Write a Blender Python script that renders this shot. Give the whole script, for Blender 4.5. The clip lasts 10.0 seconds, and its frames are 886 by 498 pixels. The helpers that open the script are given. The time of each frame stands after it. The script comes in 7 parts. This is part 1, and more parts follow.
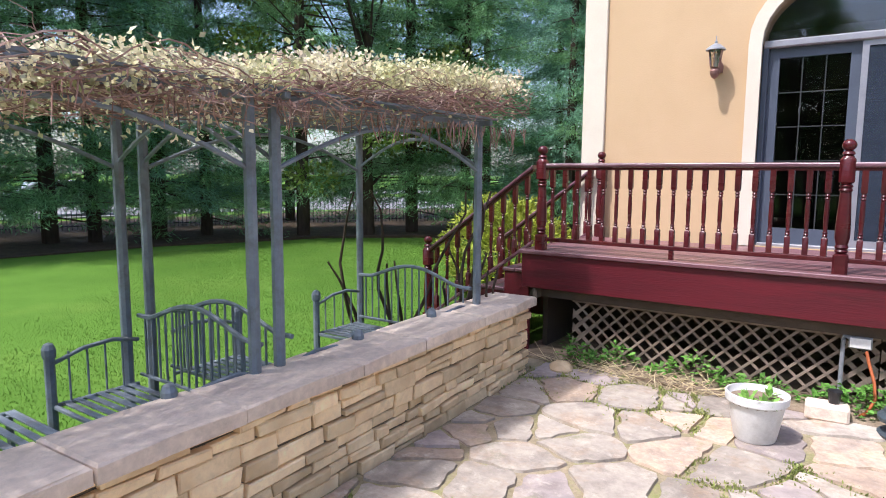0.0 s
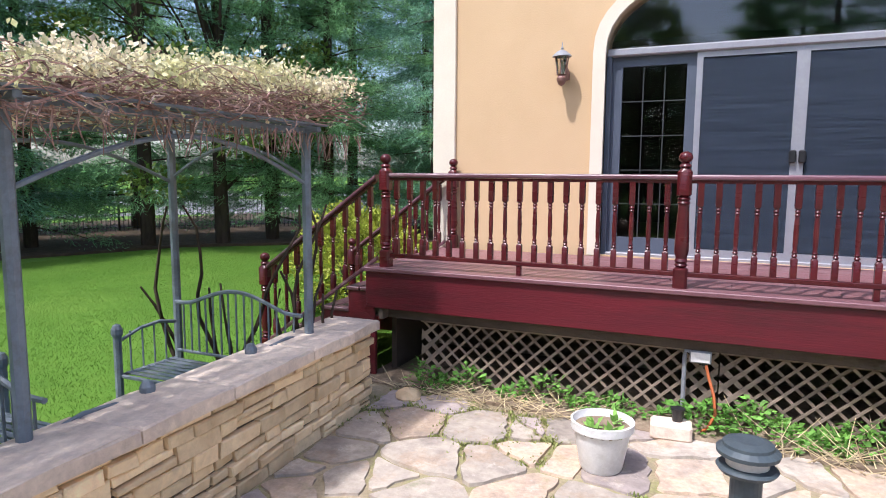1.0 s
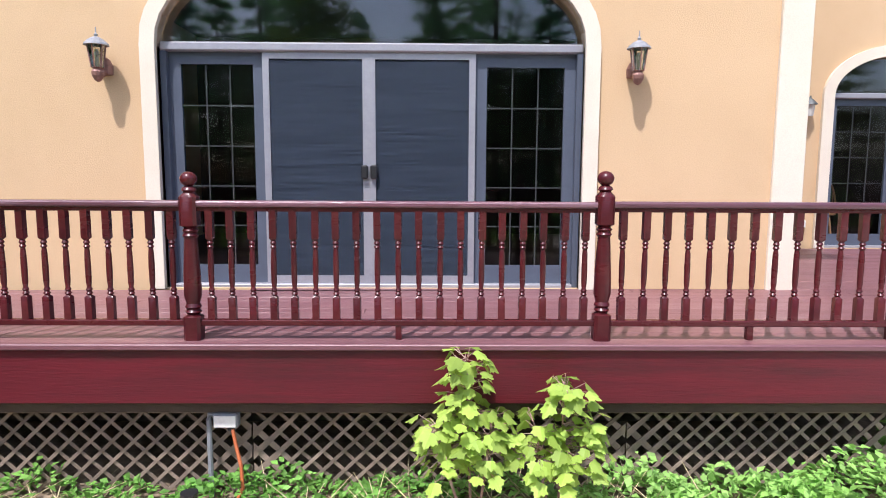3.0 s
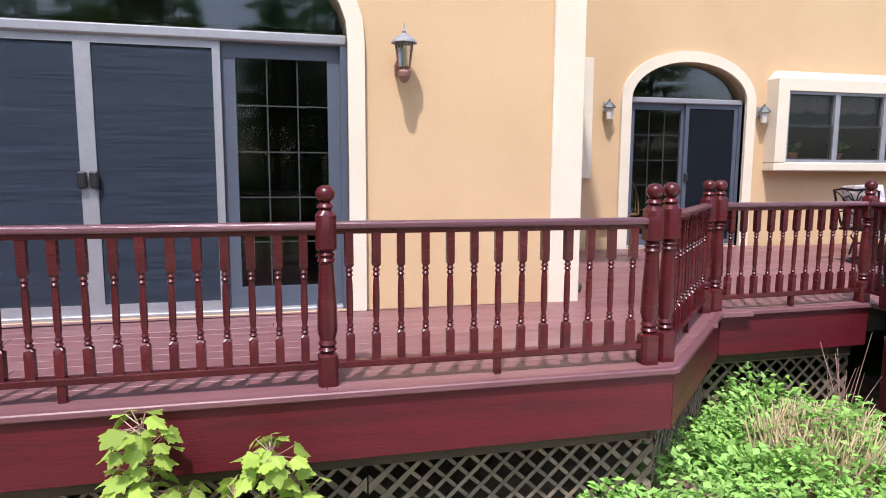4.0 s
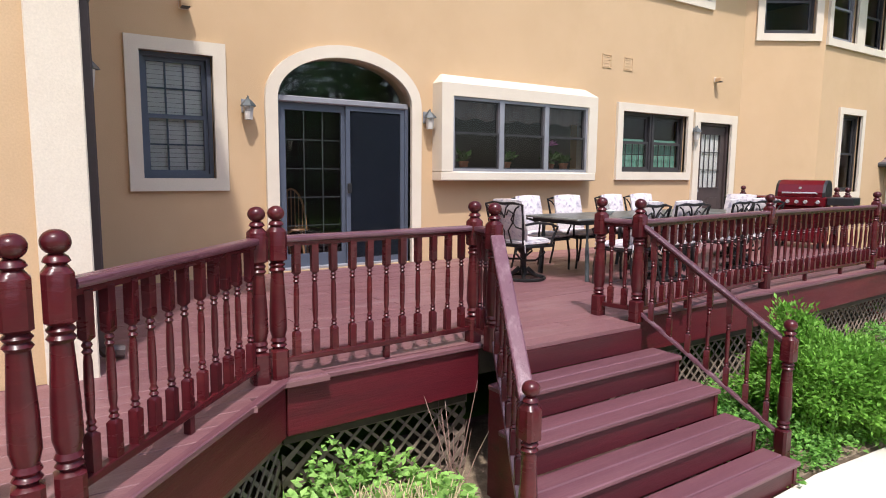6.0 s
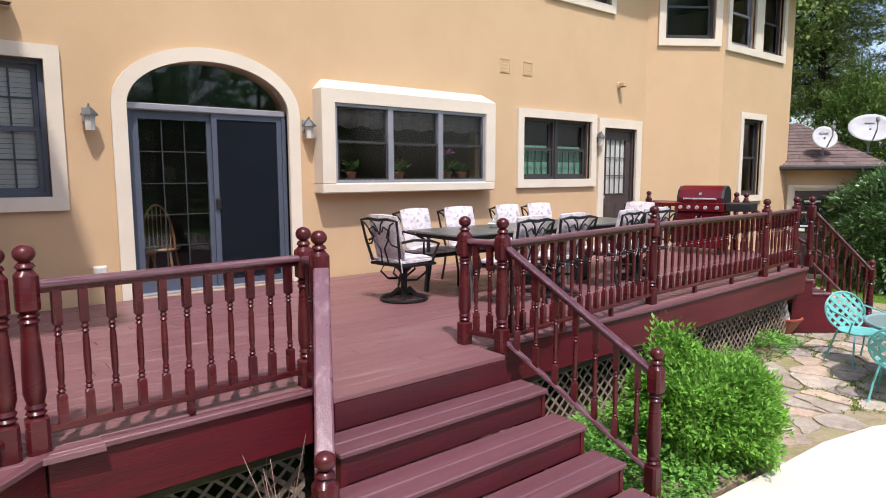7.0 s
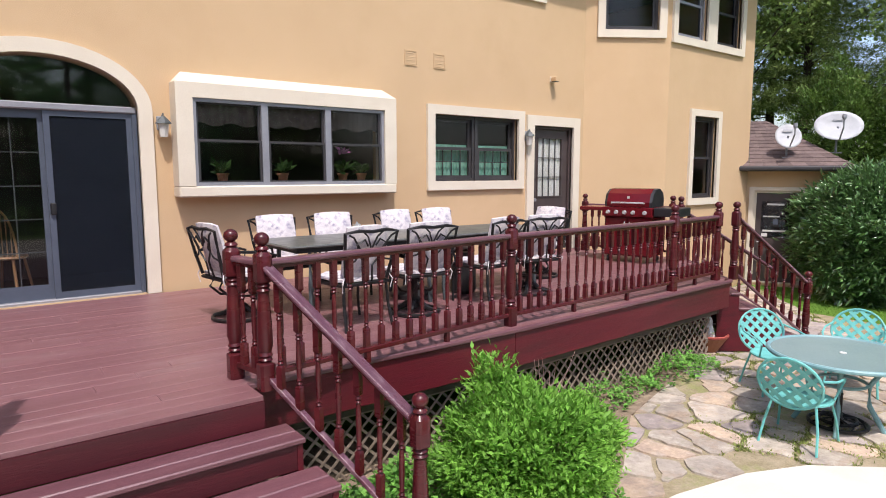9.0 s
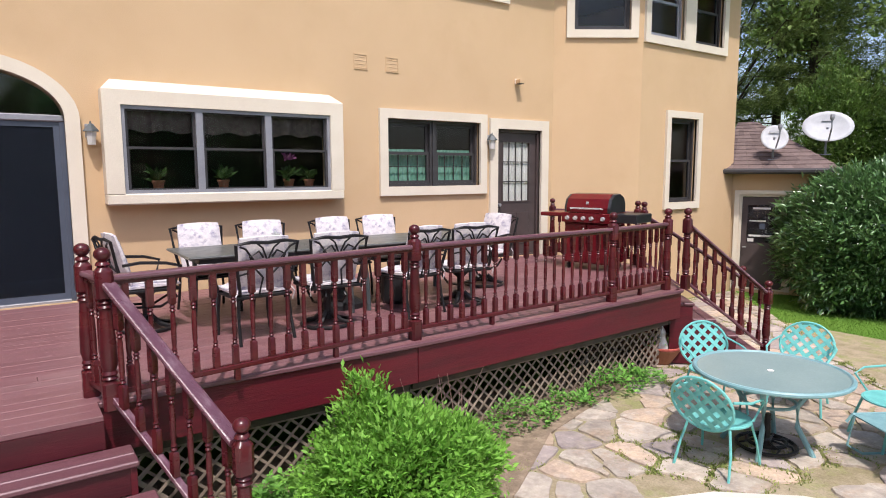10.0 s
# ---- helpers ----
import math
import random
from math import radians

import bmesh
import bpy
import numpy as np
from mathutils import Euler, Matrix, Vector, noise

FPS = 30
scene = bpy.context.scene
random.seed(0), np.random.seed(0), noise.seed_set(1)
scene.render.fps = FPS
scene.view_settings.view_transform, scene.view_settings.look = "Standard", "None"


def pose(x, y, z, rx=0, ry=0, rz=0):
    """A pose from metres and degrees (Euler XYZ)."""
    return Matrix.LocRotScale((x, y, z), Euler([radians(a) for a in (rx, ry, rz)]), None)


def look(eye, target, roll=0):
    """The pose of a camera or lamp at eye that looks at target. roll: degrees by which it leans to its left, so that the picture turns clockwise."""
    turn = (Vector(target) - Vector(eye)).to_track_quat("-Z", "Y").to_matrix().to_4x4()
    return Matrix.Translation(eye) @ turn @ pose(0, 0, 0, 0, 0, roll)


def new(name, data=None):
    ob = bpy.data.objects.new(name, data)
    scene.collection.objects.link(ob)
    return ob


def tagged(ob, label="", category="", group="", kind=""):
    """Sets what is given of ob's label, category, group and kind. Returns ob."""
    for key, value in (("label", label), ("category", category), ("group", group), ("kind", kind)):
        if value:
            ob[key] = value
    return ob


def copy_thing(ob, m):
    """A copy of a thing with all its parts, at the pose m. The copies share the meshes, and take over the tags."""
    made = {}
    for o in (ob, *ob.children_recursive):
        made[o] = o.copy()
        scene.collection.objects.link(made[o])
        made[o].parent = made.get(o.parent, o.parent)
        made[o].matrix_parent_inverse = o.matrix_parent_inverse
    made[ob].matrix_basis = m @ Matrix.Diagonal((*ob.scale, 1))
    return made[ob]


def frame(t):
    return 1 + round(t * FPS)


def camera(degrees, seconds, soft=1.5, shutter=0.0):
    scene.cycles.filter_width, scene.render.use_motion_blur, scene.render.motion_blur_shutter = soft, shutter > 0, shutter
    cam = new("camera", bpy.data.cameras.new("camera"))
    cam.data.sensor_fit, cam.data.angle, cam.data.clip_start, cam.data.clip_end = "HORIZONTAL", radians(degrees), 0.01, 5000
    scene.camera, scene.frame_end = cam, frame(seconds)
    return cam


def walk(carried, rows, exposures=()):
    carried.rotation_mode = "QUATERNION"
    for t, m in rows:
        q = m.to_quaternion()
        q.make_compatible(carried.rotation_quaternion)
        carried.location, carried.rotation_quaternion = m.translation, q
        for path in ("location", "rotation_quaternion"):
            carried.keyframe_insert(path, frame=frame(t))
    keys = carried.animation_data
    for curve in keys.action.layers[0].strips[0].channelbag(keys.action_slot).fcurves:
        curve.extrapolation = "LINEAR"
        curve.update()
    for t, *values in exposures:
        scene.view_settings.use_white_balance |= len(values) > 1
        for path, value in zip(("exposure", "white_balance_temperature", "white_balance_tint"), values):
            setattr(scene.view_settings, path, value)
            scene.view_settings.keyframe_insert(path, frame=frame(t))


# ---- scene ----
cam = camera(70.0, 10.0, 1.0)
PATH = [
    (0, (0.292, 0.373, 1.892), (-0.842, 2.005, 1.657), 0.4),
    (0.5, (0.245, 0.683, 1.938), (-0.732, 2.413, 1.708), 0.4),
    (1, (0.305, 0.999, 1.983), (-0.493, 2.819, 1.752), 0.4),
    (1.5, (0.499, 1.316, 2.009), (-0.102, 3.21, 1.782), 0.4),
    (2, (0.776, 1.636, 2.044), (0.379, 3.583, 1.818), 0.4),
    (2.3, (0.971, 1.806, 2.089), (0.708, 3.775, 1.857), 0.3),
    (2.5, (1.106, 1.915, 2.108), (0.924, 3.894, 1.877), 0.3),
    (2.7, (1.255, 2.032, 2.12), (1.154, 4.017, 1.892), 0.3),
    (3.8, (2.177, 2.649, 2.244), (2.547, 4.599, 1.999), 0.4),
    (4, (2.363, 2.762, 2.252), (2.81, 4.696, 2.009), 0.3),
    (4.4, (2.747, 2.963, 2.28), (3.347, 4.857, 2.049), -0.2),
    (4.5, (2.844, 3.008, 2.283), (3.482, 4.887, 2.037), 0.5),
    (5, (3.344, 3.206, 2.331), (4.159, 5.015, 2.081), 0.6),
    (5.5, (3.858, 3.373, 2.371), (4.825, 5.106, 2.123), 0.6),
    (6, (4.338, 3.479, 2.398), (5.439, 5.131, 2.158), 0.5),
    (7.3, (5.49, 3.5, 2.547), (6.755, 5.03, 2.309), 0.1),
    (7.5, (5.655, 3.496, 2.552), (6.922, 5.024, 2.309), 0.4),
    (8, (6.115, 3.398, 2.572), (7.381, 4.927, 2.331), 0.3),
    (8.5, (6.588, 3.244, 2.574), (7.833, 4.792, 2.333), 0.1),
    (9, (7.06, 3.053, 2.574), (8.272, 4.626, 2.334), -0.0),
    (9.5, (7.563, 2.823, 2.604), (8.739, 4.423, 2.364), -0.1),
    (10, (8.073, 2.558, 2.643), (9.218, 4.18, 2.405), -0.2),
]
walk(cam, [(t, look(eye, target, roll)) for t, eye, target, roll in PATH], [(0.0, 1.08, 6050, 17), (3.0, 1.08, 6100, 17), (5.0, 0.86, 6350, 15), (10.0, 0.72, 6450, 16)])
D, G = 1.17, 0.14          # deck top, paved ground
rnd = random.Random(7)
rng = np.random.default_rng(11)

# ---- light ----
world = bpy.data.worlds.new("sky")
scene.world = world
world.use_nodes = True
wn = world.node_tree.nodes
sky = wn.new("ShaderNodeTexSky")
sky.sky_type, sky.sun_disc = "NISHITA", False
SUN_WAY = Vector((0.46, 1.0, -2.0)).normalized()
sky.sun_elevation = math.asin(-SUN_WAY.z)
sky.sun_rotation = math.atan2(-SUN_WAY.x, -SUN_WAY.y)
sky.air_density, sky.dust_density = 1.0, 2.5
world.node_tree.links.new(sky.outputs[0], wn["Background"].inputs[0])
wn["Background"].inputs[1].default_value = 0.15
sun = new("sun", bpy.data.lights.new("sun", "SUN"))
sun.data.energy, sun.data.angle, sun.data.color = 2.5, radians(1.6), (1.0, 0.965, 0.91)
sun.matrix_basis = look((0, -20, 40), Vector((0, -20, 40)) + SUN_WAY)


# ---- materials ----
def node(nt, kind, **values):
    n = nt.nodes.new(kind)
    for key, value in values.items():
        n.inputs[key.replace("_", " ")].default_value = value
    return n


def surface(name, a, b=None, scale=3.0, rough=0.7, metal=0.0, bump=0.15, fine=60.0, mottle=0.14, stretch=(1, 1, 1), vary=0.0, island=0.0, spec=0.5, c=None, patch=0.0, patch_scale=1.3):
    """Two tones mixed by a coarse and a fine noise, an optional third tone in patches, with relief from the fine noise."""
    m = bpy.data.materials.new(name)
    m.use_nodes = True
    nt, ln = m.node_tree, m.node_tree.links.new
    p = nt.nodes["Principled BSDF"]
    b = b or tuple(v * 0.78 for v in a)
    tc = nt.nodes.new("ShaderNodeTexCoord")
    mp = nt.nodes.new("ShaderNodeMapping")
    mp.inputs["Scale"].default_value = stretch
    ln(tc.outputs["Object"], mp.inputs[0])
    src = mp.outputs[0]
    info = None
    if vary:
        info = nt.nodes.new("ShaderNodeObjectInfo")
        sc = nt.nodes.new("ShaderNodeVectorMath"); sc.operation = "SCALE"
        cb = nt.nodes.new("ShaderNodeCombineXYZ")
        for i in range(3):
            ln(info.outputs["Random"], cb.inputs[i])
        ln(cb.outputs[0], sc.inputs[0]); sc.inputs["Scale"].default_value = 37.0
        ad = nt.nodes.new("ShaderNodeVectorMath")
        ln(src, ad.inputs[0]); ln(sc.outputs[0], ad.inputs[1])
        src = ad.outputs[0]
    n1 = node(nt, "ShaderNodeTexNoise", Scale=scale, Detail=6.0, Roughness=0.62)
    n2 = node(nt, "ShaderNodeTexNoise", Scale=fine, Detail=4.0, Roughness=0.6)
    ln(src, n1.inputs["Vector"]); ln(src, n2.inputs["Vector"])
    r1 = nt.nodes.new("ShaderNodeMapRange")
    r1.inputs[1].default_value, r1.inputs[2].default_value = 0.36, 0.66
    ln(n1.outputs["Fac"], r1.inputs[0])
    mixa = nt.nodes.new("ShaderNodeMix"); mixa.data_type = "RGBA"
    mixa.inputs["A"].default_value, mixa.inputs["B"].default_value = (*a, 1), (*b, 1)
    ln(r1.outputs[0], mixa.inputs["Factor"])
    col = mixa.outputs["Result"]
    if c:
        n3 = node(nt, "ShaderNodeTexNoise", Scale=patch_scale, Detail=7.0, Roughness=0.7)
        ln(src, n3.inputs["Vector"])
        r3 = nt.nodes.new("ShaderNodeMapRange")
        r3.inputs[1].default_value, r3.inputs[2].default_value, r3.inputs[4].default_value = 0.5, 0.66, patch
        ln(n3.outputs["Fac"], r3.inputs[0])
        mixc = nt.nodes.new("ShaderNodeMix"); mixc.data_type = "RGBA"
        mixc.inputs["B"].default_value = (*c, 1)
        ln(col, mixc.inputs["A"]); ln(r3.outputs[0], mixc.inputs["Factor"])
        col = mixc.outputs["Result"]
    hs = nt.nodes.new("ShaderNodeHueSaturation")
    ln(col, hs.inputs["Color"])
    val = nt.nodes.new("ShaderNodeMapRange")
    val.inputs[3].default_value, val.inputs[4].default_value = 1 - mottle, 1 + mottle
    ln(n2.outputs["Fac"], val.inputs[0])
    out = val.outputs[0]
    if vary or island:
        rsrc = info.outputs["Random"] if vary else nt.nodes.new("ShaderNodeNewGeometry").outputs["Random Per Island"]
        rv = nt.nodes.new("ShaderNodeMapRange")
        k = vary or island
        rv.inputs[3].default_value, rv.inputs[4].default_value = 1 - k, 1 + k
        ln(rsrc, rv.inputs[0])
        mu = nt.nodes.new("ShaderNodeMath"); mu.operation = "MULTIPLY"
        ln(out, mu.inputs[0]); ln(rv.outputs[0], mu.inputs[1])
        out = mu.outputs[0]
    ln(out, hs.inputs["Value"])
    ln(hs.outputs[0], p.inputs["Base Color"])
    p.inputs["Metallic"].default_value = metal
    p.inputs["Specular IOR Level"].default_value = spec
    rr = nt.nodes.new("ShaderNodeMapRange")
    rr.inputs[3].default_value, rr.inputs[4].default_value = max(rough - 0.12, 0.03), min(rough + 0.12, 1)
    ln(n1.outputs["Fac"], rr.inputs[0]); ln(rr.outputs[0], p.inputs["Roughness"])
    if bump:
        bp = nt.nodes.new("ShaderNodeBump")
        bp.inputs["Strength"].default_value, bp.inputs["Distance"].default_value = bump, 0.01
        ln(n2.outputs["Fac"], bp.inputs["Height"]); ln(bp.outputs[0], p.inputs["Normal"])
    return m


def weathered(m, colour, scale, lo, hi, amount, stretch=(1, 1, 1)):
    """Adds broad stains that run on across neighbouring pieces."""
    nt, ln = m.node_tree, m.node_tree.links.new
    p = nt.nodes["Principled BSDF"]
    old = p.inputs["Base Color"].links[0].from_socket
    geo = nt.nodes.new("ShaderNodeNewGeometry")
    mp = nt.nodes.new("ShaderNodeMapping")
    mp.inputs["Scale"].default_value = stretch
    n = node(nt, "ShaderNodeTexNoise", Scale=scale, Detail=9.0, Roughness=0.72)
    r = nt.nodes.new("ShaderNodeMapRange")
    r.inputs[1].default_value, r.inputs[2].default_value, r.inputs[4].default_value = lo, hi, amount
    mx = nt.nodes.new("ShaderNodeMix"); mx.data_type = "RGBA"
    mx.inputs["B"].default_value = (*colour, 1)
    ln(geo.outputs["Position"], mp.inputs[0]); ln(mp.outputs[0], n.inputs["Vector"])
    ln(n.outputs["Fac"], r.inputs[0]); ln(r.outputs[0], mx.inputs["Factor"])
    ln(old, mx.inputs["A"]); ln(mx.outputs["Result"], p.inputs["Base Color"])
    return m


def leafy(name, a, b, island=0.35, through_light=0.35):
    """Leaves: diffuse, a little gloss, and light that comes through."""
    m = surface(name, a, b, scale=1.2, rough=0.55, bump=0, fine=9.0, island=island, spec=0.3)
    nt, ln = m.node_tree, m.node_tree.links.new
    p = nt.nodes["Principled BSDF"]
    tr = nt.nodes.new("ShaderNodeBsdfTranslucent")
    mx = nt.nodes.new("ShaderNodeMixShader")
    mx.inputs[0].default_value = through_light
    ln(p.inputs["Base Color"].links[0].from_socket, tr.inputs[0])
    ln(p.outputs[0], mx.inputs[1]); ln(tr.outputs[0], mx.inputs[2])
    ln(mx.outputs[0], nt.nodes["Material Output"].inputs[0])
    return m


def glass_of(name, tint=(0.9, 0.93, 0.95), frosted=0.02, gain=1.0):
    m = bpy.data.materials.new(name)
    m.use_nodes = True
    nt, ln = m.node_tree, m.node_tree.links.new
    tr = nt.nodes.new("ShaderNodeBsdfTransparent"); tr.inputs[0].default_value = (*tint, 1)
    gl = nt.nodes.new("ShaderNodeBsdfGlossy"); gl.inputs["Roughness"].default_value = frosted
    fr = nt.nodes.new("ShaderNodeFresnel"); fr.inputs[0].default_value = 1.5
    mu = nt.nodes.new("ShaderNodeMath"); mu.operation, mu.use_clamp = "MULTIPLY", True
    mu.inputs[1].default_value = 1.15 * gain
    mx = nt.nodes.new("ShaderNodeMixShader")
    ln(fr.outputs[0], mu.inputs[0]); ln(mu.outputs[0], mx.inputs[0])
    ln(tr.outputs[0], mx.inputs[1]); ln(gl.outputs[0], mx.inputs[2])
    ln(mx.outputs[0], nt.nodes["Material Output"].inputs[0])
    return m


def screen_of(name, colour, cover):
    # Stretched noise paints streaky reflections and moiré into the mesh colour.
    m = surface(name, colour, tuple(v * 2.9 for v in colour), scale=2.4, rough=0.5, bump=0.05, fine=160, mottle=0.5, stretch=(0.7, 1, 42), spec=0.12)
    nt, ln = m.node_tree, m.node_tree.links.new
    tr = nt.nodes.new("ShaderNodeBsdfTransparent")
    mx = nt.nodes.new("ShaderNodeMixShader"); mx.inputs[0].default_value = cover
    ln(tr.outputs[0], mx.inputs[1]); ln(nt.nodes["Principled BSDF"].outputs[0], mx.inputs[2])
    ln(mx.outputs[0], nt.nodes["Material Output"].inputs[0])
    return m


STUCCO = surface("peach_stucco", (0.585, 0.413, 0.246), (0.55, 0.384, 0.225), scale=0.7, rough=0.9, bump=0.25, fine=90, spec=0.2, c=(0.52, 0.36, 0.207), patch=0.6, patch_scale=0.5)
CREAM = surface("cream_trim", (0.69, 0.625, 0.51), (0.65, 0.575, 0.465), scale=1.6, rough=0.85, bump=0.2, fine=80, spec=0.25)
STAIN = surface("maroon_stain", (0.074, 0.0082, 0.011), (0.050, 0.006, 0.009), scale=5, rough=0.28, bump=0.2, fine=45, stretch=(0.3, 0.3, 1), vary=0.15, c=(0.11, 0.022, 0.02), patch=0.5, patch_scale=4, spec=0.38)
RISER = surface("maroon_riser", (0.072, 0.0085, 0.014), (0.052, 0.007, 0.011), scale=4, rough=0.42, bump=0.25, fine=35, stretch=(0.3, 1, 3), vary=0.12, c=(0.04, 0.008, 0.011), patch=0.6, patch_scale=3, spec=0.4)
# Lavender tone and pale patches hold the sky's sheen as colour.
HANDRAIL = surface("sky_sheen_maroon_rail", (0.125, 0.046, 0.064), (0.095, 0.028, 0.042), scale=4, rough=0.30, bump=0.3, fine=40, stretch=(0.15, 3, 3), vary=0.12, c=(0.24, 0.15, 0.17), patch=0.65, patch_scale=5, spec=0.85)
# Dark patches put half shade into the colour, along with grime.
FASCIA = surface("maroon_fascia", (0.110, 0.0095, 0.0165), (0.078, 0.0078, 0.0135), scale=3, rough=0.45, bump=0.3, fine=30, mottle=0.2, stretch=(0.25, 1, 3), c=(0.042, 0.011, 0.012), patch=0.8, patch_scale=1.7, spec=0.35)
PLANK = surface("maroon_deck_board", (0.195, 0.088, 0.096), (0.165, 0.070, 0.077), scale=2.2, rough=0.44, bump=0.25, fine=40, mottle=0.16, stretch=(0.22, 3, 3), vary=0.04, c=(0.25, 0.135, 0.137), patch=0.5, patch_scale=2.0, spec=0.7)
weathered(PLANK, (0.33, 0.22, 0.215), 1.5, 0.56, 0.72, 0.6, (0.45, 2.4, 1))
weathered(PLANK, (0.12, 0.05, 0.056), 0.7, 0.5, 0.7, 0.5, (0.6, 1.2, 1))
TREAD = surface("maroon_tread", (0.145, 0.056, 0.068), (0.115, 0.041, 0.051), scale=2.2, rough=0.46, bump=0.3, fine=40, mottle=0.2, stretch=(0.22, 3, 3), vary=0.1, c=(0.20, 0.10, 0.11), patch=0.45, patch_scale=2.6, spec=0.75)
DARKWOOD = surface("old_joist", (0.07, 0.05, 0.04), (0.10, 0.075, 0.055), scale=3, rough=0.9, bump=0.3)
LATTICE = surface("weathered_lattice", (0.27, 0.21, 0.165), (0.18, 0.14, 0.11), scale=6, rough=0.9, bump=0.4, fine=50, vary=0.25, spec=0.15)
STONE = weathered(surface("tan_ledge_stone", (0.90, 0.70, 0.43), (0.74, 0.54, 0.32), scale=5, rough=0.88, bump=0.8, fine=24, mottle=0.24, vary=0.22, c=(0.60, 0.40, 0.21), patch=0.7, patch_scale=3, spec=0.2), (0.36, 0.27, 0.18), 2.2, 0.54, 0.74, 0.35)
CAPSTONE = weathered(surface("grey_brown_cap_stone", (0.84, 0.69, 0.55), (0.68, 0.55, 0.44), scale=4, rough=0.9, bump=0.8, fine=22, mottle=0.3, vary=0.14, c=(0.52, 0.41, 0.35), patch=0.55, patch_scale=3.4, spec=0.2), (0.30, 0.25, 0.24), 3.0, 0.53, 0.72, 0.4)
MORTAR = surface("dark_mortar", (0.19, 0.145, 0.10), (0.11, 0.085, 0.06), scale=8, rough=0.95, bump=0.5, spec=0.1)
FLAG = surface("flagstone", (0.46, 0.40, 0.325), (0.33, 0.285, 0.24), scale=6.5, rough=0.85, bump=1.0, fine=26, mottle=0.45, vary=0.22, c=(0.38, 0.27, 0.18), patch=0.75, patch_scale=3.2, spec=0.22)
JOINT = surface("mossy_joint_soil", (0.36, 0.295, 0.20), (0.25, 0.21, 0.125), scale=5, rough=0.97, bump=0.9, fine=50, mottle=0.35, c=(0.24, 0.26, 0.09), patch=0.8, patch_scale=2.6, spec=0.1)
CONCRETE = surface("pale_pool_concrete", (0.66, 0.60, 0.52), (0.58, 0.53, 0.45), scale=1.5, rough=0.85, bump=0.3, fine=120, spec=0.2)
LAWN = surface("lawn_soil", (0.095, 0.20, 0.027), (0.080, 0.17, 0.023), scale=0.8, rough=0.95, bump=1.0, fine=70, c=(0.145, 0.245, 0.042), patch=0.6, patch_scale=0.5, spec=0.1)
SOIL = surface("leaf_litter_soil", (0.27, 0.205, 0.145), (0.18, 0.135, 0.095), scale=7, rough=0.97, bump=1.0, fine=50, c=(0.38, 0.30, 0.21), patch=0.8, patch_scale=6, spec=0.1)
SLATEGREY = surface("blue_grey_paint", (0.078, 0.094, 0.128), (0.066, 0.080, 0.110), scale=3, rough=0.45, bump=0.05)
ALUMIN = surface("grey_aluminium", (0.34, 0.34, 0.365), (0.29, 0.29, 0.32), scale=4, rough=0.4, metal=0.35, bump=0.05)
DARKFRAME = surface("dark_bronze_sash", (0.045, 0.041, 0.042), (0.033, 0.03, 0.032), scale=4, rough=0.45, bump=0.05)
BROWNDOOR = surface("brown_door_paint", (0.070, 0.050, 0.048), (0.055, 0.040, 0.038), scale=4, rough=0.5, bump=0.1)
BARGREY = surface("grey_glazing_bar", (0.075, 0.075, 0.08), scale=5, rough=0.5, bump=0)
PANE = glass_of("window_glass", gain=0.8)
ARCHPANE = glass_of("arched_light_glass", gain=2.4)
SCREEN = screen_of("insect_screen", (0.016, 0.0215, 0.031), 0.76)
# Darker copy of SCREEN; the weaker reflection at door_2 is in its colour.
DARKSCREEN = screen_of("insect_screen_low_reflection", (0.0045, 0.006, 0.009), 0.7)
# The dimness of the rooms is put into this wall colour.
ROOM = surface("painted_dim_room_wall", (0.05, 0.042, 0.035), scale=1, rough=0.9, bump=0)
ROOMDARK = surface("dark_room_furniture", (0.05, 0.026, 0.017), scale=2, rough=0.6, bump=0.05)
BLIND = surface("white_blind", (0.70, 0.68, 0.64), (0.6, 0.58, 0.55), scale=2, rough=0.8, bump=0.05)
SHINGLE = surface("brown_roof_shingle", (0.17, 0.125, 0.115), (0.12, 0.088, 0.082), scale=5, rough=0.92, bump=0.6, fine=80, vary=0.2, spec=0.15)
BARK = surface("pine_bark", (0.085, 0.062, 0.048), (0.05, 0.037, 0.03), scale=9, rough=0.95, bump=1.0, fine=35, stretch=(1, 1, 0.3), spec=0.1)
NEEDLE = leafy("pine_needles", (0.155, 0.33, 0.145), (0.24, 0.44, 0.20), 0.55, 0.55)
NEEDLE_B = leafy("spruce_needles", (0.19, 0.38, 0.25), (0.25, 0.47, 0.31), 0.5, 0.55)
NEEDLE_C = leafy("hemlock_needles", (0.13, 0.19, 0.045), (0.20, 0.26, 0.07), 0.5, 0.45)
BROADLEAF = leafy("broad_leaves", (0.12, 0.20, 0.042), (0.18, 0.25, 0.058), 0.4)
IRON = surface("grey_green_iron", (0.085, 0.10, 0.105), (0.062, 0.075, 0.08), scale=8, rough=0.5, bump=0.15, metal=0.2)
BLACKIRON = surface("black_iron", (0.016, 0.015, 0.016), scale=8, rough=0.45, bump=0.15, metal=0.3)
LAMPBRONZE = surface("red_brown_lamp_metal", (0.29, 0.155, 0.125), (0.21, 0.105, 0.085), scale=12, rough=0.5, bump=0.2, metal=0.2)
LAMPGREY = surface("weathered_grey_lamp", (0.27, 0.28, 0.30), (0.19, 0.20, 0.22), scale=12, rough=0.55, bump=0.2)
LANTERNGLASS = glass_of("lantern_glass", (0.88, 0.85, 0.81), 0.2, 3.0)
LAMPGLASS = surface("milky_lamp_glass", (0.62, 0.60, 0.56), scale=6, rough=0.2, bump=0)
